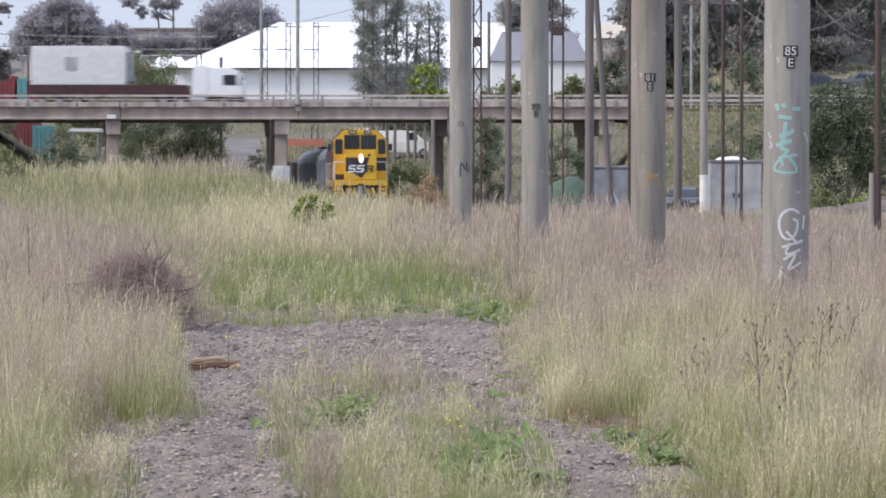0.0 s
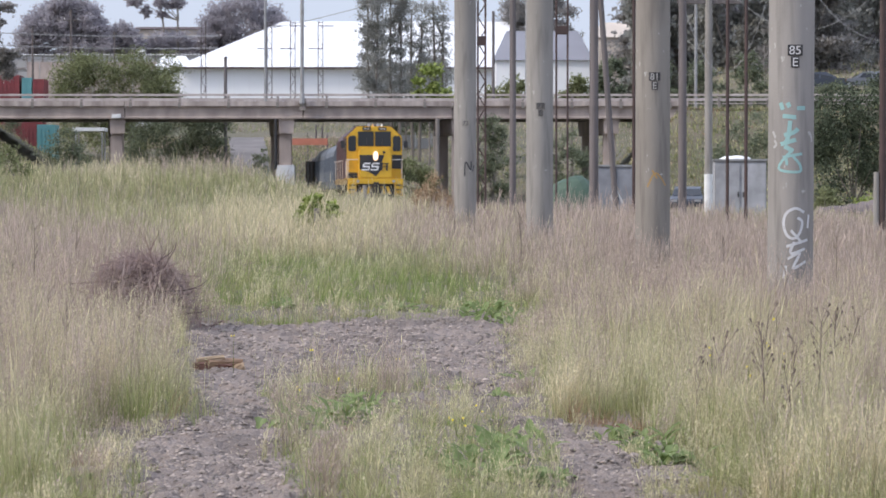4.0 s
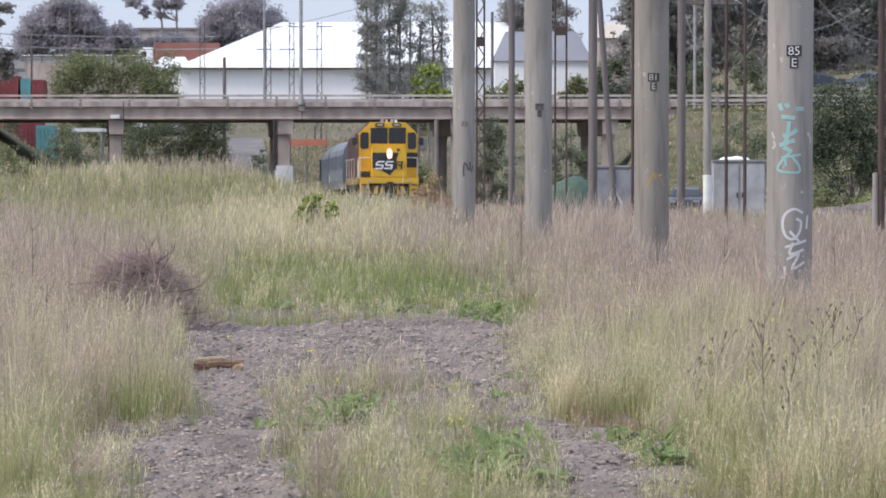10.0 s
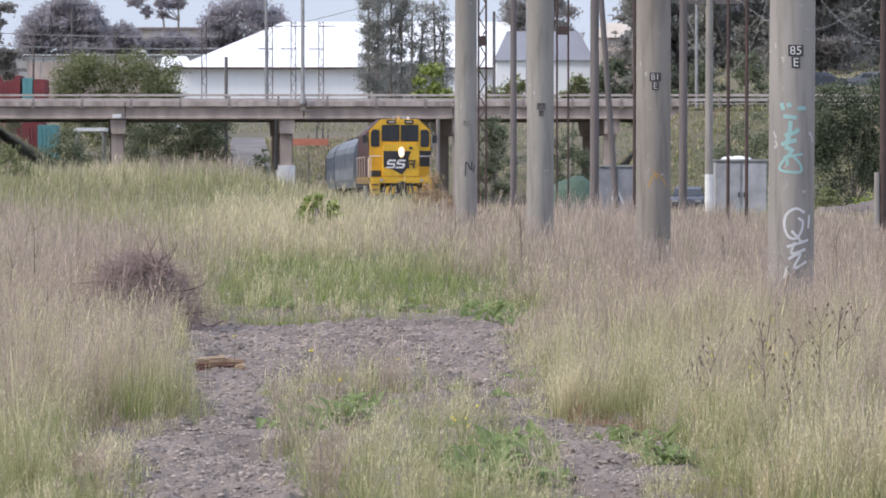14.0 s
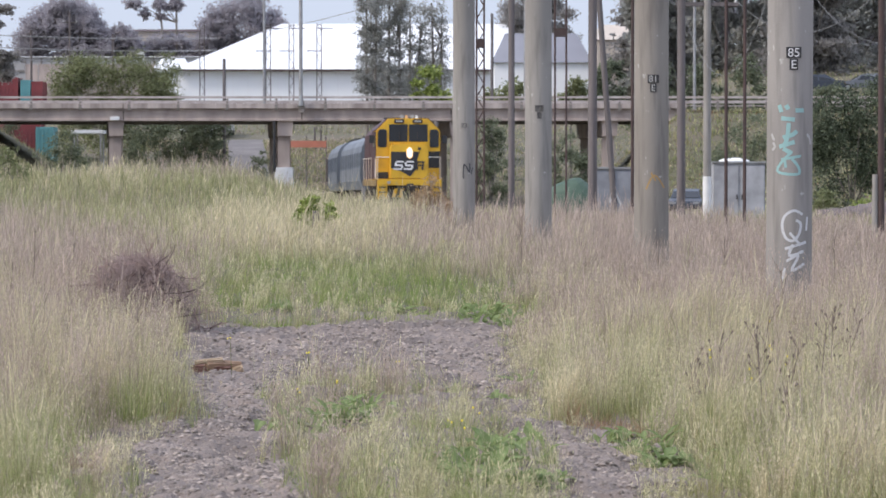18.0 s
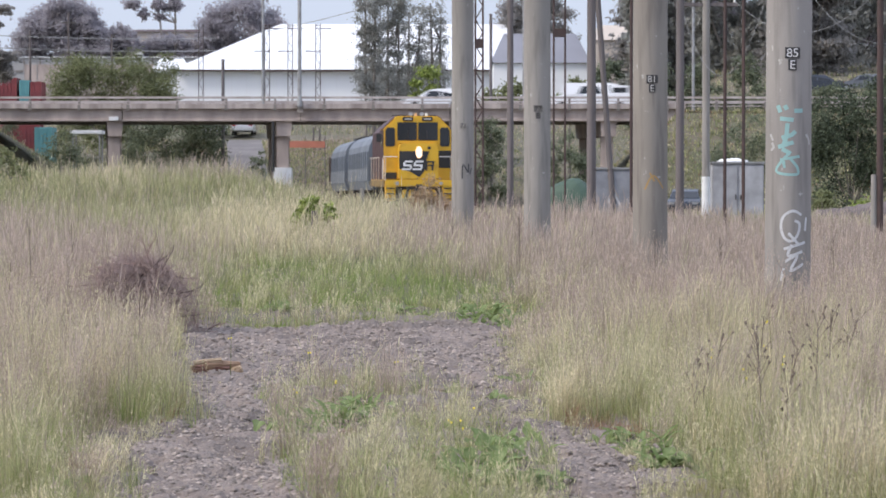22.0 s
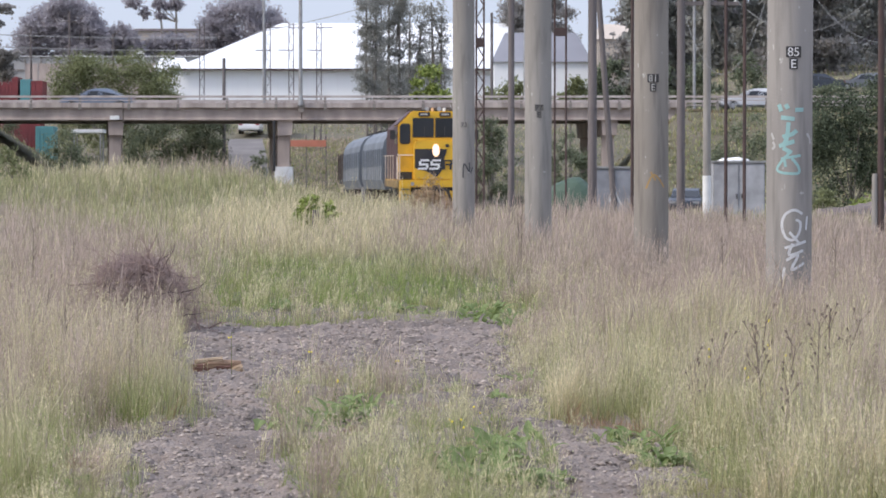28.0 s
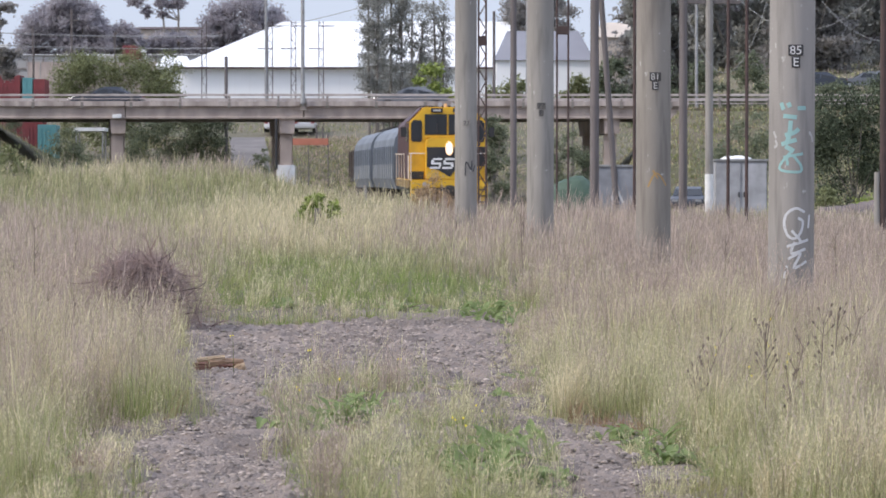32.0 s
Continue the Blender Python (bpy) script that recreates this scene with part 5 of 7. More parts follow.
# ---- buildings and containers beyond the bridge ----
def shed():
    ob = empty("white_shed", pose(0, 0, 0), "large white storage shed with a hipped steel roof", "building")
    x0, x1, y0, y1, ez, rz_ = -26.8, 9.0, 282.0, 318.0, 14.0, 19.6
    z = 5.0
    for n_, b in (("wall", (x0 + 0.6, x1 - 0.6, y0 + 0.6, y0 + 0.9)), ("wall", (x0 + 0.6, x0 + 0.9, y0 + 0.9, y1 - 0.9)), ("wall", (x1 - 0.9, x1 - 0.6, y0 + 0.9, y1 - 0.9)), ("wall", (x0 + 0.6, x1 - 0.6, y1 - 0.9, y1 - 0.6))):
        part(n_, box(b[0], b[1], b[2], b[3], z, ez - 0.06), M["shed_wall"], ob)
    bm = bmesh.new()
    v = [bm.verts.new(q) for q in ((x0, y0, ez), (x1, y0, ez), (x1, y1, ez), (x0, y1, ez), (x0 + 9.8, 300, rz_), (x1 - 2, 300, rz_))]
    for f in ((0, 1, 5, 4), (1, 2, 5), (2, 3, 4, 5), (3, 0, 4), (3, 2, 1, 0)):
        bm.faces.new([v[i] for i in f])
    part("roof", bm, M["white_steel"], ob, "bright white steel roof")
    part("gutter", box(x0 - 0.1, x1, y0 - 0.22, y0 - 0.02, ez - 0.2, ez - 0.02), M["rust"], ob, "rusty eaves gutter")
    src = None
    for k in range(23):
        xx = x0 + 1.4 + k * 1.5
        if src is None:
            src = part("wall_rib", box(-0.05, 0.05, y0 + 0.575, y0 + 0.598, z, ez - 0.3), M["white_steel"], ob)
            src.matrix_basis = pose(xx, 0, 0)
        else:
            share(src, pose(xx, 0, 0), ob)


shed()


def block(name, x0, x1, y0, y1, top, eave, wall, roof, label, category="building"):
    """A plain building with a pitched roof."""
    ob = empty(name, pose(0, 0, 0), label, category)
    z = min(float(land(x0, y0)), float(land(x1, y1))) - 0.3
    part("wall", box(x0, x1, y0, y1, z, eave), wall, ob)
    ym = (y0 + y1) / 2
    bm = bmesh.new()
    v = [bm.verts.new(q) for q in ((x0 - 0.3, y0 - 0.3, eave + 0.01), (x1 + 0.3, y0 - 0.3, eave + 0.01), (x1 + 0.3, y1 + 0.3, eave + 0.01), (x0 - 0.3, y1 + 0.3, eave + 0.01), (x0 + (x1 - x0) * 0.12, ym, top), (x1 - (x1 - x0) * 0.12, ym, top))]
    for f in ((0, 1, 5, 4), (1, 2, 5), (2, 3, 4, 5), (3, 0, 4), (3, 2, 1, 0)):
        bm.faces.new([v[i] for i in f])
    part("roof", bm, roof, ob)
    return ob


block("house", 5.0, 14.0, 268, 276, 17.0, 14.0, M["shed_wall"], M["grey_roof"], "low white building with a grey pitched roof")
block("house", 15.2, 18.6, 276, 284, 18.3, 16.6, M["cream"], M["cream"], "cream rendered house among the trees")
far_wall = block("warehouse", -56, -22, 334, 341, 17.95, 17.7, M["pale_wall"], M["white"], "long low flat-roofed pale grey warehouse")
part("cladding_band", box(-55.9, -22.1, 333.9, 333.99, 15.95, 16.2), M["concrete_dark"], far_wall)
for k in range(14):
    part("wall_post", box(-55.0 + k * 1.9, -54.8 + k * 1.9, 333.86, 333.99, 16.25, 17.6, 0.01), M["concrete_dark"], far_wall)
block("warehouse", -41.5, -27, 365, 375, 23.1, 22.5, M["cream"], M["rust"], "far building with a red-brown roof line")
block("warehouse", -30.0, -26.8, 296, 302, 15.9, 14.6, M["shed_wall"], M["white_steel"], "small white outbuilding beside the shed")


def container(x, y, z, lx, h, mat, label, turn=0.0):
    ob = empty("shipping_container", pose(x, y, z, 0, 0, turn), label, "container", "stacked containers")
    part("body", box(-lx / 2, lx / 2, 0.03, 2.4, 0.0, h, 0.03), mat, ob)
    n = int(lx / 0.28)
    src = None
    for k in range(n):
        m = pose(-lx / 2 + 0.2 + k * (lx - 0.4) / (n - 1), 0, 0)
        if src is None:
            src = part("rib", box(-0.06, 0.06, -0.012, 0.028, 0.15, h - 0.15), mat, ob)
            src.matrix_basis = m
        else:
            share(src, m, ob)
    part("corner_post", box(-lx / 2 - 0.01, -lx / 2 + 0.12, -0.02, 0.026, 0, h), mat, ob)
    part("corner_post", box(lx / 2 - 0.12, lx / 2 + 0.01, -0.02, 0.026, 0, h), mat, ob)
    return ob


zc = float(land(-32, 206)) - 0.05
tree("bush", -31.2, 199, clumps(-33, -29.9, 3.4, 7.6, 30, 0.5, 61, 0.2, "flat"), 6000, 0.08, M["leaf_dark"], "dark green bush before the red containers", category="bush", thick=0.07)
for k in range(3):
    container(-33.1 if k == 2 else -32.3, 206, zc - 0.8 + k * 2.6, 4.4 if k == 2 else 6.06, 2.59, M["red_box"], "dull red shipping container in a stack")
container(-30.35, 206, zc + 4.4, 0.7, 2.4, M["teal_box"], "narrow dull teal locker between the containers")
container(-29.5, 206, zc + 4.4, 0.8, 2.3, M["red_box"], "narrow dull red locker beside the containers")
container(-28.4, 202, 3.2, 1.25, 3.15, M["teal_box"], "pale teal cabinet beyond the bridge")


carport = empty("carport", pose(-25.6, 205, 3.2), "small open shelter with a flat white roof", "shelter")
part("roof", box(-1.15, 1.15, -1.0, 1.0, 2.72, 2.98, 0.02), M["white"], carport)
for sx in (-1, 1):
    for sy in (-1, 1):
        part("post", box(sx * 0.95 - 0.05, sx * 0.95 + 0.05, sy * 0.85 - 0.05, sy * 0.85 + 0.05, -0.8, 2.718), M["galv"], carport)
part("bearing_block", box(-21.65, -21.05, 184.4, 184.61, 6.36, 6.62, 0.02), M["white"], bpy.data.objects["road_bridge"], "small white bearing block")


def cabinet(x0, x1, y, z1, label, roof=False):
    z = float(land((x0 + x1) / 2, y)) - 0.15
    ob = empty("metal_cabinet", pose((x0 + x1) / 2, y, z), label, "cabinet", "trackside cabinets")
    w, h = (x1 - x0) / 2, z1 - z
    part("body", box(-w, w, 0, 1.2, 0, h, 0.02), M["galv_paint"], ob)
    for sx in (-0.5, 0.5):
        d = part("door", box(sx * w - w * 0.46, sx * w + w * 0.46, -0.03, -0.002, 0.15, h - 0.08, 0.008), M["galv_paint"], ob)
        part("handle", box(sx * w * 0.2 - 0.02, sx * w * 0.2 + 0.02, -0.06, -0.031, h * 0.5 - 0.08, h * 0.5 + 0.08), M["black"], d)
    part("roof", box(-w - 0.04, w + 0.04, -0.06, 1.25, h + 0.002, h + 0.07, 0.01), M["galv"], ob)
    return ob


M["galv_paint"] = paint("galv_paint", (0.30, 0.31, 0.34), (0.21, 0.215, 0.235), 2.2, 0.6, bump=0.03, vary=0.08)
c1 = cabinet(4.92, 6.08, 90, 2.34, "grey metal trackside cabinet with faint scrawls")
part("scrawl", prism([(-0.2, 0.9), (0.0, 1.3), (0.25, 0.8), (0.2, 0.75), (0.0, 1.15), (-0.12, 0.85)], -0.036, -0.034, "y"), M["spray_white"], c1, "white spray-paint mark")
M["galv_paint"] = paint("galv_pale", (0.44, 0.44, 0.46), (0.31, 0.31, 0.32), 2.2, 0.6, bump=0.03, vary=0.08)
c2 = cabinet(8.66, 10.3, 90, 2.52, "wide pale grey metal trackside cabinet")
bundle = empty("plastic_sheet", pose(9.35, 90.5, 2.59), "crumpled white plastic sheet lying on the cabinet", "sheet")
bm = bmesh.new()
bmesh.ops.create_icosphere(bm, subdivisions=3, radius=1)
for v in bm.verts:
    v.co = Vector((v.co.x * 0.52, v.co.y * 0.3, max(v.co.z, 0) * (0.09 + 0.04 * math.sin(v.co.x * 9 + v.co.y * 5))))
part("sheet", bm, M["white"], bundle)
M["lane_dust"] = paint("lane_dust", (0.18, 0.15, 0.14), (0.12, 0.10, 0.093), 2.0, 0.95, bump=0.3, grain=14)
mound = empty("earth_mound", pose(13.4, 88, float(land(13.4, 88)) - 0.05), "low heap of grey-brown spoil behind the grass", "mound")
bm = bmesh.new()
bmesh.ops.create_icosphere(bm, subdivisions=4, radius=1)
for v in bm.verts:
    k = 1 + 0.12 * math.sin(v.co.x * 5 + 2 * v.co.y) + 0.07 * math.sin(v.co.x * 13 + v.co.y * 9) + 0.04 * math.sin(v.co.x * 31)
    v.co = Vector((v.co.x * 2.2, v.co.y * 1.3, max(v.co.z, -0.05) * 0.72 * k))
part("spoil", bm, M["lane_dust"], mound)
tarp = empty("tarpaulin_heap", pose(6.0, 130, float(land(6, 130)) - 0.05), "green tarpaulin over a low heap", "tarpaulin")
bm = bmesh.new()
bmesh.ops.create_icosphere(bm, subdivisions=3, radius=1)
for v in bm.verts:
    v.co = Vector((v.co.x * 1.5 + 0.06 * math.sin(v.co.y * 7), v.co.y * 0.8, max(v.co.z, -0.05) * 2.0 + 0.07 * math.sin(v.co.x * 6) * (v.co.z > 0)))
part("cover", bm, paint("tarp_green", (0.075, 0.125, 0.085), (0.055, 0.095, 0.065), 3, 0.6, bump=0.1), tarp)
mesh_f = empty("safety_mesh", pose(0, 215, 0), "orange plastic safety mesh between short posts", "fence")
part("mesh", box(-11.8, -8.8, -0.015, 0.015, 5.1, 5.6), M["orange"], mesh_f, "orange plastic mesh")
for xx in (-11.8, -10.3, -8.8):
    part("post", tube((xx, 0.05, float(land(xx, 215)) - 0.3), (xx, 0.05, 6.0), 0.04, 0.04, 6), M["timber"], mesh_f)


def wire(name, pts, r, label):
    cu = bpy.data.curves.new(name, "CURVE")
    cu.dimensions, cu.bevel_depth, cu.bevel_resolution = "3D", r, 1
    sp = cu.splines.new("POLY")
    sp.points.add(len(pts) - 1)
    for q, co in zip(sp.points, pts):
        q.co = (*co, 1)
    cu.materials.append(M["cable"])
    return tagged(new(name, cu), label, "cable", "overhead wires")


def hang(a, b, sag, n=18):
    a, b = Vector(a), Vector(b)
    return [a.lerp(b, i / n) - Vector((0, 0, 4 * sag * (i / n) * (1 - i / n))) for i in range(n + 1)]


wire("overhead_wire", hang((7.15, 85, 7.4), (9.6, 84, 7.2), 2.2), 0.009, "slack pale wire hung between poles")
wire("overhead_wire", hang((8.8, 85, 7.4), (13.2, 82, 8.1), 1.4), 0.009, "slack pale wire hung between poles")
wire("overhead_wire", hang((11.0, 84, 7.5), (15.5, 83, 7.9), 1.7), 0.009, "slack pale wire looping from the mast")
for zz in (13.5, 14.7, 16.0):
    wire("overhead_wire", hang((-60, 298, zz + 3.2), (-24, 302, zz + 2.2), 0.5), 0.05, "thin grey power line over the warehouse")
wire("overhead_wire", hang((-17, 252, 15.8), (1, 230, 19.0), 0.4), 0.03, "thin power line above the shed")


# ---- the train ----
M["sill"] = paint("sill", (0.26, 0.17, 0.055), (0.13, 0.09, 0.05), 1.5, 0.7, bump=0.05)


def wheel_pair(parent, y, r=0.47):
    """Two rail wheels on an axle."""
    ob = part("axle", tube((-0.86, y, r), (0.86, y, r), 0.08, 0.08, 8), M["wheel_steel"], parent)
    for sx in (-1, 1):
        bm = tube((sx * 0.76, y, r), (sx * 0.90, y, r), r, r * 0.98, 20)
        tube((sx * 0.72, y, r), (sx * 0.757, y, r), r + 0.03, r + 0.03, 20, bm)
        part("wheel", bm, M["wheel_steel"], ob)


def locomotive():
    ob = empty("locomotive", pose(0, 109, 0.95), "yellow and black diesel locomotive with its headlight lit", "locomotive")
    Y, B = M["yellow"], M["black"]
    L = 10.8
    part("frame", box(-1.46, 1.46, 0.75, L - 0.3, 0.78, 1.05, 0.02), Y, ob, "yellow underframe")
    cab = part("cab", prism([(-1.50, 1.055), (1.50, 1.055), (1.50, 3.30), (0.92, 3.88), (-0.92, 3.88), (-1.50, 3.30)], 0.95, 3.5, "y", None, 0.04), Y, ob, "yellow cab with a chamfered roof")
    nose = part("nose", prism([(-0.88, 1.055), (0.88, 1.055), (0.88, 2.54), (0.78, 2.68), (-0.78, 2.68), (-0.88, 2.54)], 0.12, 0.948, "y", None, 0.05), Y, ob, "yellow low nose")
    for sx in (-1, 1):
        part("screen_rubber", box(min(sx * 0.03, sx * 0.90), max(sx * 0.03, sx * 0.90), 0.925, 0.946, 2.80, 3.60, 0.01), B, cab, "black rubber window seal")
        w = part("windscreen", box(min(sx * 0.06, sx * 0.87), max(sx * 0.06, sx * 0.87), 0.905, 0.924, 2.84, 3.57, 0.008), M["glass"], cab, "dark windscreen pane")
        part("wiper", box(sx * 0.42 - 0.015, sx * 0.42 + 0.015, 0.885, 0.90, 2.86, 3.25), B, w)
        part("window_seal", prism([(sx * a_, z_) for a_, z_ in ((1.00, 2.60), (1.06, 2.53), (1.37, 2.53), (1.43, 2.60), (1.43, 3.24), (1.34, 3.37), (1.06, 3.37), (1.00, 3.30))], 0.93, 0.947, "y"), B, cab, "black rubber window seal")
        part("quarter_window", prism([(sx * a_, z_) for a_, z_ in ((1.04, 2.62), (1.08, 2.57), (1.35, 2.57), (1.39, 2.62), (1.39, 3.22), (1.32, 3.32), (1.08, 3.32), (1.04, 3.28))], 0.91, 0.929, "y"), M["glass"], cab, "dark quarter window")
        part("number_box", box(min(sx * 0.20, sx * 0.66), max(sx * 0.20, sx * 0.66), 0.87, 0.94, 3.66, 3.84, 0.02), B, cab, "black number box with illegible digits")
        part("digits", box(min(sx * 0.28, sx * 0.58), max(sx * 0.28, sx * 0.58), 0.858, 0.868, 3.71, 3.78), M["digit_worn"], cab, "pale bar of digits")
        part("side_panel", box(min(sx * 1.502, sx * 1.515), max(sx * 1.502, sx * 1.515), 1.02, 3.45, 2.0, 3.27, 0.005), M["maroon"], cab, "dark maroon cab side")
        part("side_window", box(min(sx * 1.517, sx * 1.53), max(sx * 1.517, sx * 1.53), 1.6, 2.7, 2.55, 3.08, 0.003), M["glass"], cab)
        part("side_door", box(min(sx * 1.502, sx * 1.515), max(sx * 1.502, sx * 1.515), 1.02, 1.72, 1.08, 1.996, 0.005), M["cream"], cab, "faded cream lower door panel")
        part("side_stripe", box(min(sx * 1.502, sx * 1.515), max(sx * 1.502, sx * 1.515), 1.76, 3.45, 1.08, 1.996, 0.005), M["maroon"], cab, "dark maroon lower side panel")
        mr = part("mirror", box(min(sx * 1.60, sx * 1.82), max(sx * 1.60, sx * 1.82), 1.0, 1.10, 2.72, 3.10, 0.02), B, ob)
        part("bracket", box(min(sx * 1.50, sx * 1.64), max(sx * 1.50, sx * 1.64), 1.03, 1.07, 2.86, 2.90), B, mr)
        part("flank_panel", box(min(sx * 0.93, sx * 1.49), max(sx * 0.93, sx * 1.49), 0.925, 0.944, 1.58 if sx > 0 else 1.08, 2.34 if sx > 0 else 1.38, 0.005), B, cab, "black painted flank panel")
        part("white_stripe", box(min(sx * 0.70, sx * 1.52), max(sx * 0.70, sx * 1.52), 0.915, 0.922, 2.06, 2.10), M["white"], cab)
        part("roof_stripe", prism([(sx * 1.515, 3.31), (sx * 0.94, 3.885), (sx * 0.96, 3.902), (sx * 1.535, 3.325)], 1.2, 3.5, "y"), M["maroon"], cab, "dark maroon roof slope")
        # handrails on the front platform and along the walkway
        part("handrail", tube((sx * 1.46, 0.35, 0.98), (sx * 1.46, 0.35, 2.05), 0.016, 0.016, 6), M["cream"], ob)
        part("handrail", tube((sx * 1.46, 0.90, 0.98), (sx * 1.46, 0.90, 2.08), 0.016, 0.016, 6), M["cream"], ob)
        for k in range(4):
            part("handrail", tube((sx * 1.53, 3.8 + k * 1.8, 1.0), (sx * 1.53, 3.8 + k * 1.8, 2.05), 0.022, 0.022, 6), M["cream"], ob)
        part("handrail", tube((sx * 1.53, 3.6, 2.05), (sx * 1.53, L - 0.6, 2.05), 0.022, 0.022, 6), M["cream"], ob)
        part("side_sill", box(min(sx * 1.462, sx * 1.50), max(sx * 1.462, sx * 1.50), 0.8, L - 0.4, 0.72, 1.03, 0.01), M["sill"], ob, "grimy ochre side sill")
        st = part("step_well", box(min(sx * 1.04, sx * 1.48), max(sx * 1.04, sx * 1.48), 0.10, 0.70, 0.12, 0.78, 0.02), Y, ob, "yellow step well")
        for zz in (0.18, 0.42, 0.66):
            part("step", box(min(sx * 1.10, sx * 1.44), max(sx * 1.10, sx * 1.44), 0.03, 0.098, zz, zz + 0.05), B, st)
        part("ditch_light", tube((sx * 0.97, 0.06, 0.90), (sx * 0.97, 0.0, 0.90), 0.08, 0.08, 12), M["rim"], ob)
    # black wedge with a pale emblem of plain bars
    part("nose_wedge", prism([(-0.87, 2.32), (0.46, 2.32), (0.34, 1.95), (0.28, 1.50), (0.02, 1.17), (-0.40, 1.42), (-0.87, 1.55)], 0.103, 0.116, "y"), B, nose, "black pointed nose flash")
    for a, b in ((-0.70, -0.27), (-0.23, 0.20)):
        bm = box(a + 0.07, b, 0.088, 0.10, 1.82, 1.90)
        box(a, b - 0.05, 0.088, 0.10, 1.65, 1.73, 0, bm)
        box(a - 0.05, b - 0.09, 0.088, 0.10, 1.48, 1.56, 0, bm)
        box(a + 0.0, a + 0.10, 0.088, 0.10, 1.73, 1.82, 0, bm)
        box(b - 0.14, b - 0.04, 0.088, 0.10, 1.56, 1.65, 0, bm)
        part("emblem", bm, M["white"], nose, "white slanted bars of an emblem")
    bm = box(0.32, 0.70, 0.088, 0.10, 1.82, 1.88)
    box(0.28, 0.37, 0.088, 0.10, 1.48, 1.82, 0, bm)
    box(0.40, 0.66, 0.088, 0.10, 1.66, 1.72, 0, bm)
    box(0.58, 0.66, 0.088, 0.10, 1.72, 1.82, 0, bm)
    box(0.55, 0.64, 0.088, 0.10, 1.48, 1.66, 0, bm)
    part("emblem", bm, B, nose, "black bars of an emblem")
    # added glowing oval: the halo of the two lamps given a solid shape
    bm = bmesh.new()
    bmesh.ops.create_cone(bm, cap_ends=True, segments=28, radius1=0.155, radius2=0.14, depth=0.07, matrix=Matrix.Translation((0, 0.083, 2.26)) @ Matrix.Diagonal((1, 1, 1.75, 1)) @ Matrix.Rotation(math.pi / 2, 4, "X"))
    part("lamp_housing", bm, M["reflector"], nose, "tall glowing amber oval standing for the headlights' halo")
    for zz in (2.36, 2.16):
        part("headlight", tube((0, 0.07, zz), (0, 0.015, zz), 0.085, 0.095, 20), M["lamp"], nose, "glowing warm headlight")
    part("ledge", box(-0.86, 0.86, 0.60, 0.94, 2.685, 2.76, 0.02), Y, nose)
    part("small_plate", box(0.38, 0.52, 0.10, 0.116, 2.40, 2.52), B, nose)
    # roof gear
    for xx, mm in ((-0.06, "amber"), (0.42, "white")):
        part("beacon", tube((xx, 1.25, 3.885), (xx, 1.25, 4.02), 0.07, 0.05, 12), M[mm], ob)
    for sx in (-0.25, 0.25):
        part("horn", tube((sx, 2.2, 3.95), (sx, 1.7, 3.98), 0.03, 0.09, 10), M["rim"], ob)
    part("aerial", box(-1.0, 1.0, 2.8, 2.9, 3.882, 3.96, 0.01), B, ob)
    hood = part("hood", prism([(-1.41, 1.055), (1.41, 1.055), (1.41, 3.20), (0.86, 3.74), (-0.86, 3.74), (-1.41, 3.20)], 3.51, L - 0.6, "y", None, 0.03), M["maroon"], ob, "dark maroon engine hood")
    for k in range(5):
        for sx in (-1, 1):
            part("hood_door", box(min(sx * 1.412, sx * 1.428), max(sx * 1.412, sx * 1.428), 4.0 + k * 1.25, 5.15 + k * 1.25, 1.45, 2.95, 0.004), M["maroon"], hood)
    for k in range(3):
        part("radiator_fan", tube((0, 6.2 + k * 1.5, 3.70), (0, 6.2 + k * 1.5, 3.84), 0.62, 0.62, 20), M["under"], hood)
    part("exhaust", box(-0.2, 0.2, 4.4, 5.0, 3.7, 3.95, 0.02), M["under"], hood)
    # buffer beam, coupler and plough
    part("buffer_beam", box(-1.48, 1.48, 0.10, 0.30, 0.76, 1.05, 0.02), Y, ob, "yellow buffer beam")
    part("coupler", box(-0.16, 0.16, -0.45, 0.12, 0.55, 0.85, 0.04), M["under"], ob)
    part("plough", prism([(-1.0, 0.14), (1.0, 0.14), (1.0, 0.45), (0.35, 0.75), (-0.35, 0.75), (-1.0, 0.45)], 0.14, 0.22, "y"), M["under"], ob, "dark pilot plate")
    for k, xx in enumerate((-0.75, -0.45, 0.45, 0.75)):
        s_ = 0.12 if xx > 0 else -0.12
        part("chevron", prism([(xx - 0.08, 0.22), (xx + 0.08, 0.22), (xx + 0.08 - s_, 0.62), (xx - 0.08 - s_, 0.62)], 0.122, 0.136, "y"), Y, ob)
    for xx in (-0.55, -0.35, 0.35, 0.55):
        part("air_hose", tube((xx, 0.08, 0.76), (xx * 0.9, -0.05, 0.30), 0.025, 0.025, 6), B, ob)
    part("fuel_tank", box(-1.3, 1.3, 4.6, 6.4, 0.30, 0.95, 0.10), M["under"], ob)
    for y0 in (0.9, 6.6):
        bg = part("bogie", box(-1.15, 1.15, y0, y0 + 3.6, 0.45, 0.85, 0.04), M["under"], ob)
        for k in range(3):
            wheel_pair(bg, y0 + 0.5 + k * 1.3, 0.48)
    return ob


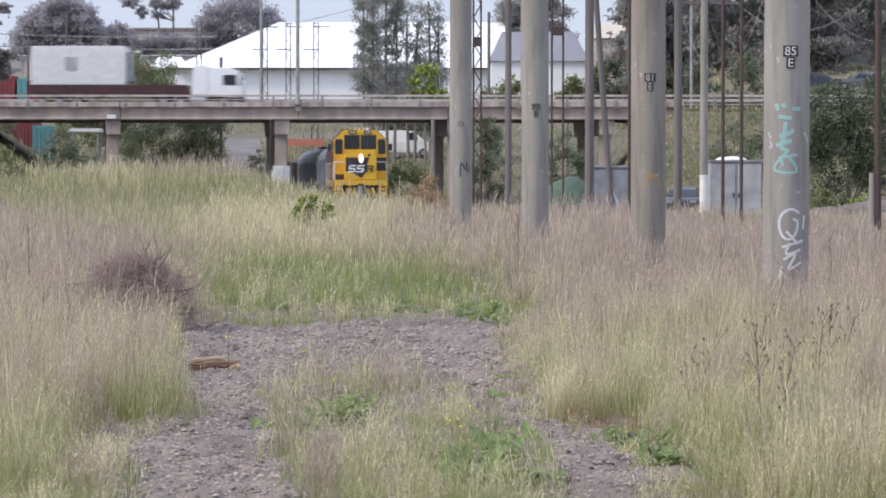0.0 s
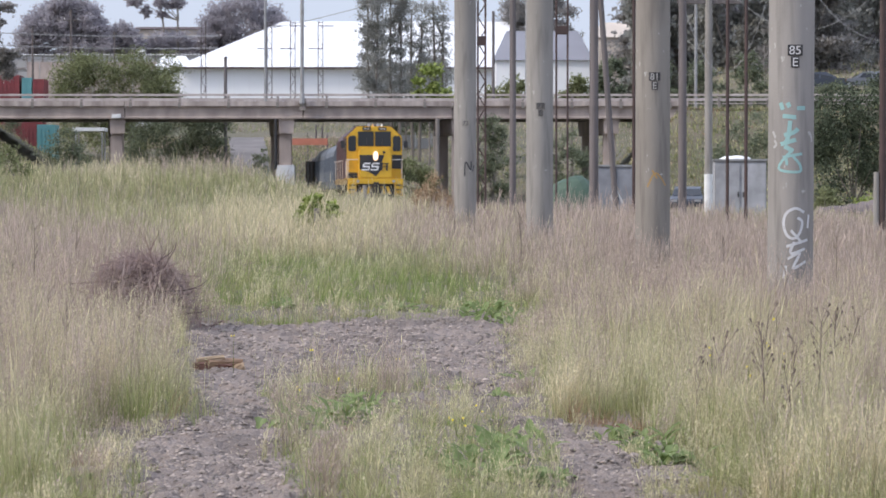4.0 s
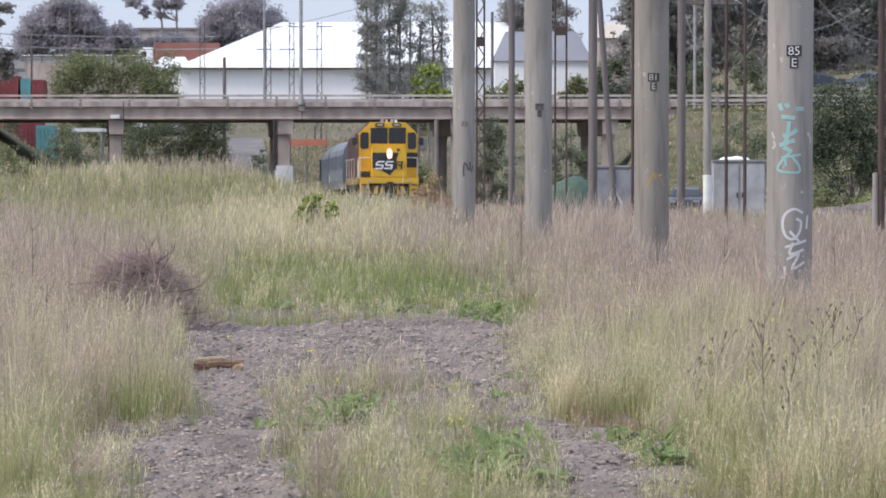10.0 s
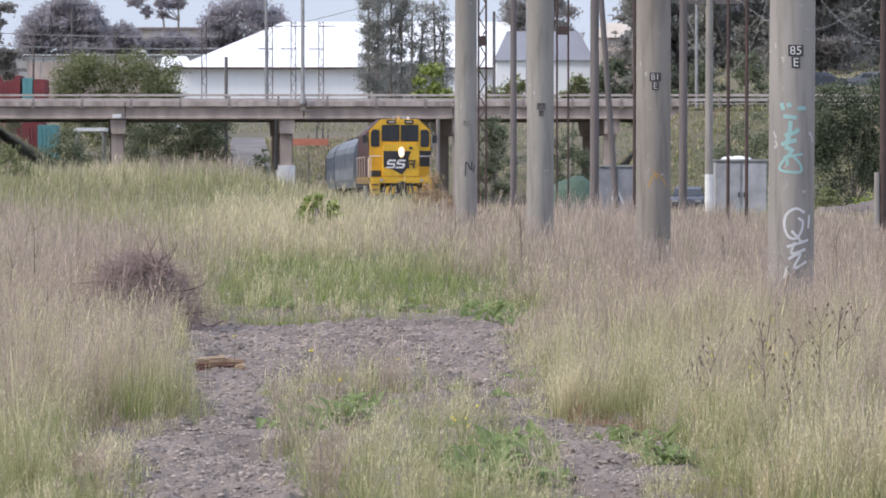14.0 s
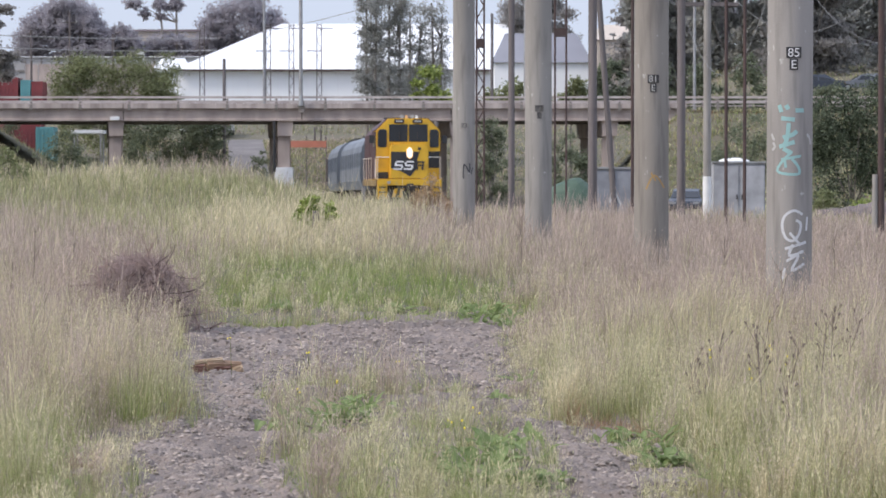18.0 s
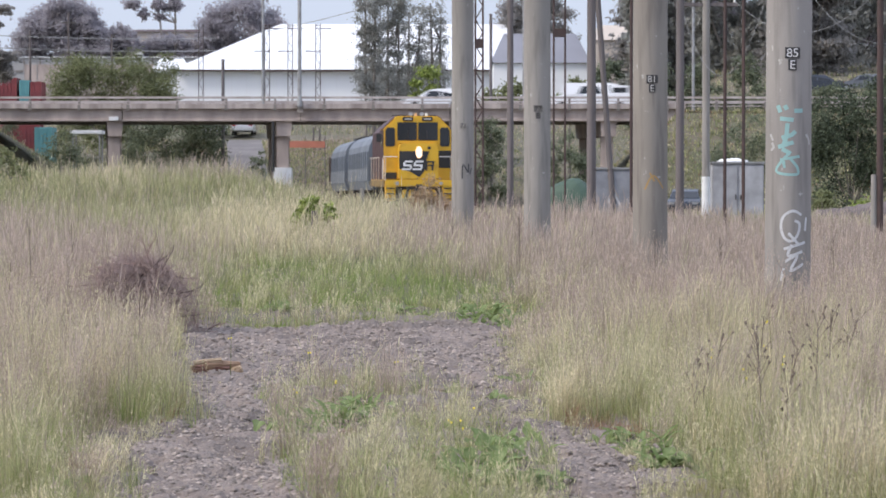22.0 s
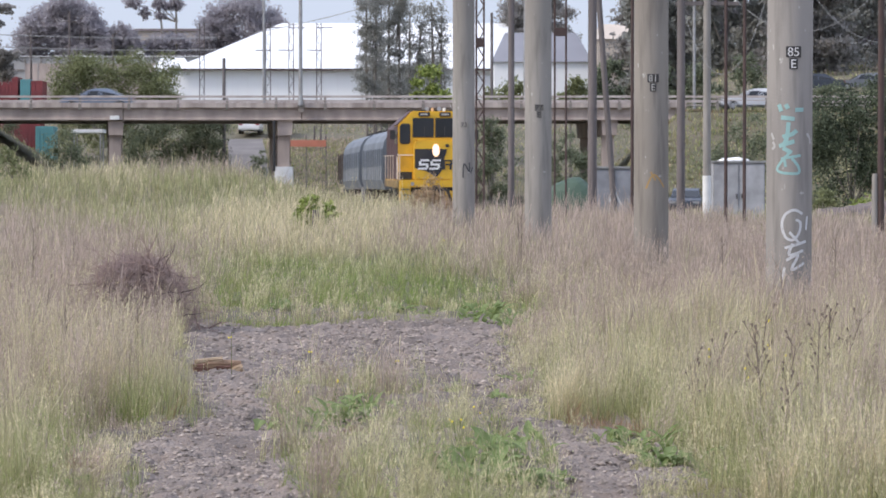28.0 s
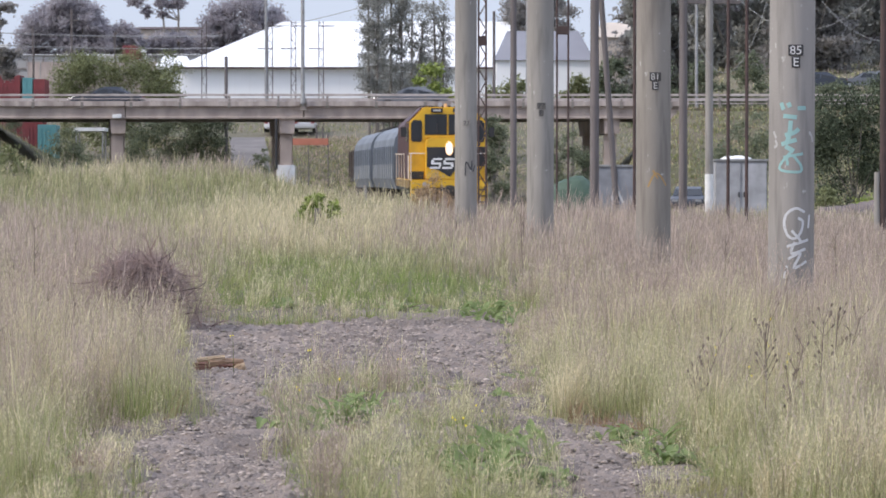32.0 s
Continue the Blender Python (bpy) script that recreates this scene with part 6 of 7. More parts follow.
def hopper(L=12.4):
    ob = empty("hopper_wagon", pose(0, 130, 1.2), "blue-grey covered grain hopper wagon", "wagon", "train wagons")
    W = 1.50
    half = [(1.36, 0.55), (W, 0.95), (W, 2.35), (1.43, 2.72), (1.25, 3.02), (0.92, 3.25), (0.45, 3.37)]
    prof = [(0, 3.40)] + [(a, b) for a, b in half[::-1]] + [(-a, b) for a, b in half]
    body = part("body", prism(prof, 0.75, L - 0.75, "y", None, 0.02), M["wagon"], ob)
    src = None
    for sx in (-1, 1):
        part("lower_plate", box(min(sx * (W + 0.004), sx * (W + 0.016)), max(sx * (W + 0.004), sx * (W + 0.016)), 0.9, L - 0.9, 0.97, 1.62, 0.004), M["wagon_pale"], body, "paler grey lower side plate")
        for k in range(int((L - 2.0) / 1.3) + 1):
            m = pose(sx * (W + 0.03), 1.0 + k * 1.3, 0)
            if src is None:
                src = part("rib", box(-0.022, 0.022, -0.04, 0.04, 0.97, 2.42, 0.006), M["wagon"], body)
                src.matrix_basis = m
            else:
                share(src, m, body)
    for k in range(int((L - 2.4) / 2.2)):
        part("hatch", box(-0.45, 0.45, 1.8 + k * 2.2, 2.7 + k * 2.2, 3.395, 3.50, 0.04), M["under"], body, "dark roof hatch")
        part("hatch_lever", tube((0.5, 2.2 + k * 2.2, 3.37), (0.62, 2.3 + k * 2.2, 3.66), 0.02, 0.015, 5), M["under"], body)
    part("roof_walkway", box(0.5, 0.9, 0.9, L - 0.9, 3.41, 3.45), M["under"], body)
    part("sill", box(-1.35, 1.35, 0.3, L - 0.3, 0.92, 1.12, 0.02), M["under"], ob)
    for yy in (0.35, L - 0.45):
        for sx in (-1, 1):
            part("end_post", box(sx * 1.2 - 0.05, sx * 1.2 + 0.05, yy, yy + 0.1, 1.1, 2.8), M["wagon"], ob)
            part("end_ladder", box(sx * 0.9 - 0.2, sx * 0.9 + 0.2, yy + 0.02, yy + 0.06, 1.12, 2.9), M["under"], ob)
    part("coupler", box(-0.14, 0.14, -0.25, 0.3, 0.75, 1.0), M["under"], ob)
    part("coupler", box(-0.14, 0.14, L - 0.3, L + 0.25, 0.75, 1.0), M["under"], ob)
    for k in range(3):
        part("discharge_chute", prism([(-0.8, 0.9), (0.8, 0.9), (0.35, 0.35), (-0.35, 0.35)], 3.7 + k * 1.8, 5.2 + k * 1.8, "y"), M["under"], ob)
    for y0 in (1.1, L - 3.3):
        bg = part("bogie", box(-1.05, 1.05, y0, y0 + 2.2, 0.35, 0.7, 0.03), M["under"], ob)
        for k in range(2):
            wheel_pair(bg, y0 + 0.25 + k * 1.7, 0.42)
    return ob


loco = locomotive()
lead = tagged(hopper(16.0), "long blue-grey covered wagon behind the locomotive")
wagons = [lead, hopper(13.2)]


def low_wagon():
    ob = empty("low_wagon", pose(0, 160, 1.2), "short low dark wagon at the train's tail", "wagon", "train wagons")
    part("body", box(-1.35, 1.35, 0.4, 4.2, 1.1, 2.5, 0.05), M["under"], ob)
    for sx in (-1, 1):
        for k in range(3):
            part("stanchion", box(sx * 1.39 - 0.035, sx * 1.39 + 0.035, 0.6 + k * 1.5, 0.75 + k * 1.5, 1.12, 2.55, 0.01), M["wheel_steel"], ob)
    part("sill", box(-1.3, 1.3, 0.2, 4.4, 0.88, 1.098, 0.02), M["under"], ob)
    part("load", prism([(-1.1, 2.502), (-0.8, 2.8), (0.2, 2.95), (0.9, 2.75), (1.15, 2.502)], 0.8, 3.9, "y", None, 0.08), M["wheel_steel"], ob)
    for y0 in (0.4, 2.4):
        bg = part("bogie", box(-1.05, 1.05, y0, y0 + 1.8, 0.35, 0.7, 0.03), M["under"], ob)
        for k in range(2):
            wheel_pair(bg, y0 + 0.4 + k * 1.0, 0.42)
    return ob


wagons.append(low_wagon())


def rail_pose(y_front, length):
    """The pose of a vehicle on the track whose front stands at y_front."""
    def on(y):
        return Vector((float(track_x(y)), y, float(rail_z(y))))
    a, b = on(y_front + 0.15 * length), on(y_front + 0.85 * length)
    d = (b - a).normalized()
    front = a - d * (0.15 * length)
    return Matrix.Translation(front) @ d.to_track_quat("Y", "Z").to_matrix().to_4x4()


# ---- small things in the grass ----
def leaf_mesh(length, width, droop, seed):
    """One curved broad leaf growing along +x."""
    r = random.Random(seed)
    bm = bmesh.new()
    rows = []
    for k in range(6):
        f = k / 5
        wv = width * math.sin(math.pi * (0.12 + 0.86 * f)) * (1 + 0.25 * math.sin(k * 2.6 + seed)) / 2
        z_ = length * (0.55 * f - droop * f * f)
        rows.append([bm.verts.new((length * f * 0.85, sg * wv, z_ + (0.10 * wv if sg else -0.25 * wv))) for sg in (-1, 0, 1)])
    for a, b in zip(rows, rows[1:]):
        for i in range(2):
            bm.faces.new((a[i], a[i + 1], b[i + 1], b[i]))
    me = bpy.data.meshes.new("leaf")
    bm.to_mesh(me)
    bm.free()
    me.attributes.new("tip", "FLOAT", "POINT").data.foreach_set("value", np.array([r.random() for _ in me.vertices], dtype=np.float32))
    me.materials.append(M["leaf_weed"])
    return me


LEAVES = [leaf_mesh(0.19, 0.075, 0.5, 1), leaf_mesh(0.15, 0.06, 0.3, 2), leaf_mesh(0.21, 0.07, 0.7, 3)]


def weed(x, y, n, size, seed, upright=0.0):
    r = random.Random(seed)
    ob = empty("weed", pose(x, y, float(on_land(x, y)) - 0.01), "leafy green broad-leaved weed in the grass", "weed", "broad-leaved weeds")
    for k in range(int(n * 2.3)):
        lf = new("leaf", LEAVES[k % 3])
        lf.parent = ob
        lf.matrix_basis = pose(r.gauss(0, 0.085) * size, r.gauss(0, 0.08) * size, upright * size * r.random() * 0.7, r.uniform(-15, 15), -r.uniform(0, 45), 137.5 * k) @ Matrix.Scale(size * r.uniform(0.45, 0.95), 4)
    return ob


for k, (wx, wy, wn_, ws, up) in enumerate(WEEDS):
    weed(wx, wy, wn_, ws, 100 + k, up)


def flower(x, y, h, seed):
    r = random.Random(seed)
    ob = empty("wildflower", pose(x, y, float(on_land(x, y)) - 0.01), "small yellow wildflower on a thin stem", "flower", "yellow wildflowers")
    lean = Vector((r.uniform(-0.06, 0.06), r.uniform(-0.05, 0.05), h))
    part("stem", tube((0, 0, 0), lean, 0.0025, 0.0018, 5), M["g_green"], ob)
    for k in range(2):
        q = lean + Vector((r.uniform(-0.03, 0.03), r.uniform(-0.02, 0.02), r.uniform(-0.05, 0.02)))
        part("blossom", tube(q, q + Vector((0, -0.004, 0.008)), 0.005, 0.007, 8), M["petal"], ob)


for k, (fx, fy, fh) in enumerate(((-0.78, 20.0, 0.24), (-0.95, 19.2, 0.22), (0.17, 17.6, 0.20), (0.10, 16.9, 0.22), (1.86, 19.2, 0.48), (2.15, 19.0, 0.52), (2.22, 18.6, 0.50), (-0.98, 21.2, 0.34), (2.55, 21.5, 0.62),
                                  (-1.75, 23.5, 0.4), (0.10, 16.3, 0.25), (-0.35, 21.3, 0.3), (1.9, 17.5, 0.45), (0.05, 47, 0.4), (0.4, 45, 0.45))):
    flower(fx, fy, fh, k)


def thistle(x, y, h, n, seed):
    r = random.Random(seed)
    ob = empty("dead_thistle", pose(x, y, float(on_land(x, y)) - 0.02), "dead dark brown thistle stalk with dry heads", "weed", "dead thistles")
    pts = [Vector((0, 0, 0)), Vector((r.uniform(-0.04, 0.04), 0, h * 0.5)), Vector((r.uniform(-0.08, 0.08), r.uniform(-0.03, 0.03), h))]
    for a, b in zip(pts, pts[1:]):
        part("stem", tube(a, b, 0.0045, 0.0035, 6), M["twig"], ob)
    for k in range(n):
        f = r.uniform(0.45, 1.0)
        a = pts[0].lerp(pts[1], f * 2) if f < 0.5 else pts[1].lerp(pts[2], f * 2 - 1)
        b = a + Vector((r.uniform(-0.065, 0.065), r.uniform(-0.05, 0.05), r.uniform(0.05, 0.13)))
        part("branch", tube(a, b, 0.0025, 0.0018, 5), M["twig"], ob)
        part("seed_head", tube(b, b + (b - a).normalized() * 0.022, 0.005, 0.009, 7), M["twig"], ob)
    return ob


for k, (tx, ty, th, tn) in enumerate(((1.90, 18.2, 0.72, 12), (2.12, 18.6, 0.62, 9), (1.50, 18.6, 0.55, 8), (1.72, 19.6, 0.58, 8), (2.45, 19.5, 0.80, 11), (2.20, 20.6, 0.78, 9), (2.62, 20.3, 0.85, 10), (1.98, 17.4, 0.50, 8), (2.9, 21.5, 0.7, 8))):
    thistle(tx + 0.02, ty - 1.2, th * 0.95, tn, 300 + k)


def stalk(x, y, h, seed):
    r = random.Random(seed)
    ob = empty("dry_stalk", pose(x, y, float(on_land(x, y)) - 0.02), "tall bare dry weed stalk above the grass", "weed", "dry stalks")
    top = Vector((r.uniform(-0.06, 0.06), 0, h))
    part("stem", tube((0, 0, 0), top, 0.008, 0.004, 6), M["twig"], ob)
    for k in range(6):
        a = top * r.uniform(0.5, 0.98)
        part("branch", tube(a, a + Vector((r.uniform(-0.09, 0.09), r.uniform(-0.05, 0.05), r.uniform(0.06, 0.16))), 0.004, 0.002, 5), M["twig"], ob)


for k, (sx_, sy_, sh) in enumerate(((-5.0, 34.5, 1.0), (-4.7, 36, 1.05), (-4.85, 31.5, 0.8), (1.15, 41, 0.95), (1.3, 46, 0.9), (2.9, 41.3, 1.0), (2.75, 36, 0.85), (-3.6, 25.5, 0.75), (-2.95, 22.0, 0.7), (-3.3, 20.5, 0.75), (3.3, 27, 0.85), (3.6, 36, 0.9), (4.6, 33, 0.95), (5.3, 41, 1.0), (-2.6, 24.2, 0.8), (0.2, 52, 0.9))):
    stalk(sx_, sy_, sh, 400 + k)


# a heap of cut brush
def brush_heap():
    r = random.Random(77)
    cx, cy = -3.25, 30.2
    ob = empty("brush_heap", pose(cx, cy, float(on_land(cx, cy)) - 0.05), "tangled heap of dead grey-brown twigs", "brushwood")
    kinds = []
    for k in range(8):
        bm = bmesh.new()
        a = Vector((0, 0, 0))
        d = Vector((1, 0, r.uniform(-0.2, 0.2))).normalized()
        for i in range(5):
            d = (d + Vector((0, r.uniform(-0.3, 0.3), r.uniform(-0.3, 0.3)))).normalized()
            b = a + d * 0.17
            tube(a, b, 0.0078 - 0.0013 * i, 0.0066 - 0.0013 * i, 5, bm)
            for _ in range(1 if i in (1, 2, 3) else 0):
                tube(a, a + (d + Vector((r.uniform(-0.2, 0.6), r.uniform(-0.9, 0.9), r.uniform(-0.6, 0.9)))).normalized() * r.uniform(0.12, 0.3), 0.0042, 0.0018, 4, bm)
            a = b
        me = bpy.data.meshes.new("twig")
        bm.to_mesh(me)
        bm.free()
        me.materials.append(M["brush"])
        kinds.append(me)
    for k in range(280):
        tw = new("twig", kinds[k % 8])
        tw.parent = ob
        u = r.gauss(0.05, 0.30)
        hgt_ = max(0.02, 0.86 * math.sqrt(max(0.0, 1 - (u / 0.66) ** 2)) * r.random() ** 0.55)
        m = pose(u, r.gauss(0, 0.22), hgt_, r.uniform(0, 360), r.uniform(-60, 20), r.uniform(0, 360))
        tw.matrix_basis = m @ Matrix.Translation((-0.35, 0, 0)) @ Matrix.Scale(r.uniform(0.5, 1.0), 4)
    # stouter branches sticking out to the side and the top
    for k in range(13):
        a = Vector((r.uniform(-0.15, 0.35), r.uniform(-0.3, -0.1), r.uniform(0.12, 0.6)))
        d = Vector((r.uniform(0.1, 1.0), r.uniform(-0.3, 0.1), r.uniform(0.0, 0.9))).normalized()
        bm = bmesh.new()
        for i in range(4):
            b = a + d * r.uniform(0.09, 0.16)
            tube(a, b, 0.011 - 0.002 * i, 0.009 - 0.002 * i, 6, bm)
            tube(b, b + (d + Vector((r.uniform(-0.6, 0.6), 0, r.uniform(-0.2, 0.9)))).normalized() * r.uniform(0.06, 0.14), 0.004, 0.002, 5, bm)
            a, d = b, (d + Vector((r.uniform(-0.3, 0.3), 0, r.uniform(-0.2, 0.3)))).normalized()
        part("branch", bm, M["dark_branch"], ob, "dark bare branch")
    # a dense felt of fine twigs inside
    n = 3600
    u = np.clip(rng.normal(-0.10, 0.30, n), -0.62, 0.58)
    c = np.stack([u, rng.normal(0, 0.24, n), 0.88 * np.sqrt(np.clip(1 - (u / 0.66) ** 2, 0.02, 1)) * rng.random(n) ** 0.6], -1)
    d = rng.normal(size=(n, 3)) * (1, 0.8, 0.8)
    d *= (rng.uniform(0.07, 0.2, n) / np.linalg.norm(d, axis=1))[:, None]
    bow = rng.normal(size=(n, 3)) * 0.025
    e1 = np.cross(d, rng.normal(size=(n, 3)))
    e1 /= np.linalg.norm(e1, axis=1)[:, None]
    e2 = np.cross(d, e1)
    e2 /= np.linalg.norm(e2, axis=1)[:, None]
    co = []
    for f, rr in ((-1, 0.0028), (0, 0.0024), (1, 0.0012)):
        for q in range(3):
            co.append(c + d * f + bow * (1 - f * f) + (e1 * math.cos(q * 2.094) + e2 * math.sin(q * 2.094)) * rr)
    tri = [(k * 3 + q, k * 3 + (q + 1) % 3, k * 3 + 3 + (q + 1) % 3, k * 3 + 3 + q) for k in range(2) for q in range(3)]
    faces = (np.arange(n)[:, None, None] * 9 + np.array(tri)[None]).reshape(-1, 4)
    fine = new("twig_felt", big_mesh("twig_felt", np.stack(co, 1).reshape(-1, 3), faces, M["brush_fine"]))
    fine.parent, fine["kind"] = ob, "stuff"


M["dark_branch"] = paint("dark_branch", (0.13, 0.09, 0.08), (0.085, 0.06, 0.055), 5, 0.9, bump=0.1)
M["brush_fine"] = paint("brush_fine", (0.42, 0.32, 0.295), (0.28, 0.21, 0.195), 5, 0.9, bump=0.1)
M["brush"] = paint("brush", (0.36, 0.26, 0.225), (0.21, 0.15, 0.13), 5, 0.9, bump=0.1, vary=0.3)
brush_heap()


def timber_block():
    x_, y_ = -1.94, 24.4
    ob = empty("timber_block", pose(x_, y_, float(on_land(x_, y_)) - 0.01, 0, 0, 12), "broken dark brown log with pale split faces", "log")
    for p, q, r0, r1, mat, name, seed in (((-0.22, 0.02, 0.06), (0.12, -0.02, 0.075), 0.065, 0.055, "dark_wood", "log", 1), ((-0.10, -0.05, 0.13), (0.20, 0.03, 0.11), 0.035, 0.045, "cutwood", "splinter", 2),
                                          ((0.10, -0.04, 0.04), (0.21, -0.07, 0.09), 0.05, 0.035, "pale_wood", "splinter", 3), ((-0.20, -0.06, 0.15), (0.04, -0.03, 0.17), 0.018, 0.024, "pale_wood", "splinter", 4),
                                          ((-0.05, -0.10, 0.03), (0.17, -0.09, 0.035), 0.026, 0.02, "dark_wood", "splinter", 5)):
        bm = tube(p, q, r0, r1, 9)
        bmesh.ops.subdivide_edges(bm, edges=bm.edges[:], cuts=2, use_grid_fill=True)
        rr = random.Random(seed)
        for v in bm.verts:
            v.co += Vector((rr.uniform(-1, 1), rr.uniform(-1, 1), rr.uniform(-1, 1))) * r0 * 0.22
        part(name, bm, M[mat], ob, "pale split wood" if mat == "pale_wood" else "")


M["dark_wood"] = paint("dark_wood", (0.23, 0.12, 0.09), (0.12, 0.066, 0.05), 9, 0.9, bump=0.3)
M["pale_wood"] = paint("pale_wood", (0.50, 0.38, 0.26), (0.36, 0.26, 0.17), 8, 0.85, bump=0.2)
timber_block()


def stick(x, y, length, turn, r, label, mat="twig"):
    ob = empty("stick", pose(x, y, float(on_land(x, y)) + r, 0, 0, turn), label, "stick", "fallen sticks")
    bm = bmesh.new()
    a = Vector((-length / 2, 0, 0))
    for k in range(5):
        b = a + Vector((length / 5, 0.03 * math.sin(k * 1.9 + x), 0.02 * math.sin(k * 2.3 + y)))
        tube(a, b, r * (1 - 0.12 * k), r * (0.88 - 0.12 * k), 6, bm)
        a = b
    part("stick", bm, M[mat], ob)
    part("side_twig", tube((0, 0, 0), (length * 0.2, length * 0.15, 0.03), r * 0.5, r * 0.3, 5), M[mat], ob)


stick(-2.62, 31.8, 0.45, 8, 0.011, "thin fallen dead branch on the gravel")
stick(-2.45, 32.3, 0.3, -20, 0.008, "thin fallen twig on the gravel")
stick(-0.78, 15.6, 0.30, -52, 0.005, "pale dry stem lying on the earth", "pale_wood")
stick(-1.1, 18.6, 0.14, 25, 0.010, "pale bit of wood on the gravel", "pale_wood")
stick(-0.95, 16.75, 0.22, 6, 0.013, "flat orange-brown scrap of bark", "cutwood")
stick(-1.55, 29.5, 0.25, 15, 0.006, "pale dry stem lying on the gravel", "pale_wood")
stick(-1.75, 24.4, 0.5, 4, 0.006, "thin dark twig beside the timber block")
stick(-2.35, 30.6, 0.14, 0, 0.010, "small bleached scrap on the gravel", "pale_wood")

post("marker_post", -2.78, 100, 0.075, 1.78, M["concrete_pole"], "short pale marker post by the track", category="post", taper=1.0)



# ---- road vehicles ----
def road_wheel(parent, x, y, r, w=0.22):
    t = part("wheel", tube((x, y - w / 2, r), (x, y + w / 2, r), r, r, 20), M["tyre"], parent)
    part("rim", tube((x, y - w / 2 - 0.01, r), (x, y + w / 2 + 0.01, r), r * 0.62, r * 0.62, 14), M["rim"], t)


def car(name, style, colour, label, group="cars on the bridge"):
    """A car facing -x, its middle at the origin. style gives length, height and the shape of the cabin."""
    L, H, W, bonnet, screen, roof0, roof1, tail, deck = style
    ob = empty(name, pose(0, 0, 0), label, "van" if name == "van" else "car", group)
    f, hw = -L / 2, W / 2
    belt = 0.55 * H + 0.12
    body = [(f + 0.03, 0.32), (f, 0.55), (f + 0.06, belt - 0.16), (f + bonnet, belt), (L / 2 - 0.04, deck), (L / 2, 0.6), (L / 2 - 0.05, 0.32)]
    bm = prism(body, -hw, hw, "y", None, 0.06)
    part("body", bm, colour, ob)
    cabin = [(f + bonnet - 0.05, belt - 0.05), (f + screen, H - 0.12), (f + roof0, H), (f + roof1, H), (f + tail, deck - 0.05)]
    bm = bmesh.new()
    lo = [bm.verts.new((u, -hw + (0.05 if v < belt + 0.1 else 0.20), v)) for u, v in cabin]
    hi = [bm.verts.new((u, hw - (0.05 if v < belt + 0.1 else 0.20), v)) for u, v in cabin]
    bm.faces.new(lo), bm.faces.new(hi[::-1])
    for i in range(len(lo)):
        j = (i + 1) % len(lo)
        bm.faces.new((lo[j], lo[i], hi[i], hi[j]))
    part("cabin", bm, colour, ob)
    x0, x1 = f + bonnet + 0.35, f + tail - 0.35
    mid = (x0 + x1) / 2
    zt, zb = H - 0.16, belt + 0.03
    for sy in (-1, 1):
        for a, b in ((x0 + 0.1, mid - 0.05), (mid + 0.05, x1 - 0.05)) if name != "van" else ((x0, x0 + 0.9),):
            sl = 0.32 if a < mid and b <= mid else 0.0
            sr = 0.30 if b > mid else 0.0
            bm = bmesh.new()
            y1, y2 = sy * (hw - 0.062), sy * (hw - 0.182)
            q = [bm.verts.new(v) for v in ((a, y1 + sy * 0.015, zb), (b, y1 + sy * 0.015, zb), (b - sr, y2 + sy * 0.015, zt), (a + sl, y2 + sy * 0.015, zt))]
            bm.faces.new(q)
            r = bmesh.ops.extrude_face_region(bm, geom=bm.faces[:])
            bmesh.ops.translate(bm, vec=(0, -sy * 0.012, 0), verts=[v for v in r["geom"] if isinstance(v, bmesh.types.BMVert)])
            part("side_window", bm, M["glass"], ob)
        for xx in (f + 0.78, L / 2 - 0.80):
            road_wheel(ob, xx, sy * (hw - 0.10), 0.32)
        part("headlight", box(f - 0.012, f + 0.10, sy * hw * 0.72 - 0.18, sy * hw * 0.72 + 0.18, 0.60, 0.74, 0.02), M["headlight"] if "headlights" in label else M["rim"], ob)
        part("tail_light", box(L / 2 - 0.08, L / 2 + 0.012, sy * hw * 0.78 - 0.14, sy * hw * 0.78 + 0.14, 0.72, 0.92, 0.02), M["red_lens"], ob)
        part("mirror", box(f + bonnet + 0.30, f + bonnet + 0.45, sy * (hw + 0.09) - 0.08, sy * (hw + 0.09) + 0.08, belt + 0.02, belt + 0.16, 0.02), colour, ob)
    # windscreen a little above the sloping front of the cabin
    (ua, va), (ub, vb) = cabin[0], cabin[1]
    bm = bmesh.new()
    pts = []
    for k, hw2 in ((0.18, hw - 0.12), (0.92, hw - 0.22)):
        u, v = ua + (ub - ua) * k - 0.012, va + (vb - va) * k + 0.012
        pts += [(u, -hw2, v), (u, hw2, v)]
    q = [bm.verts.new(v) for v in pts]
    bm.faces.new((q[0], q[1], q[3], q[2]))
    part("windscreen", bm, M["glass"], ob)
    part("bumper", box(f - 0.03, f + 0.12, -hw + 0.05, hw - 0.05, 0.32, 0.50, 0.03), M["black"], ob)
    return ob


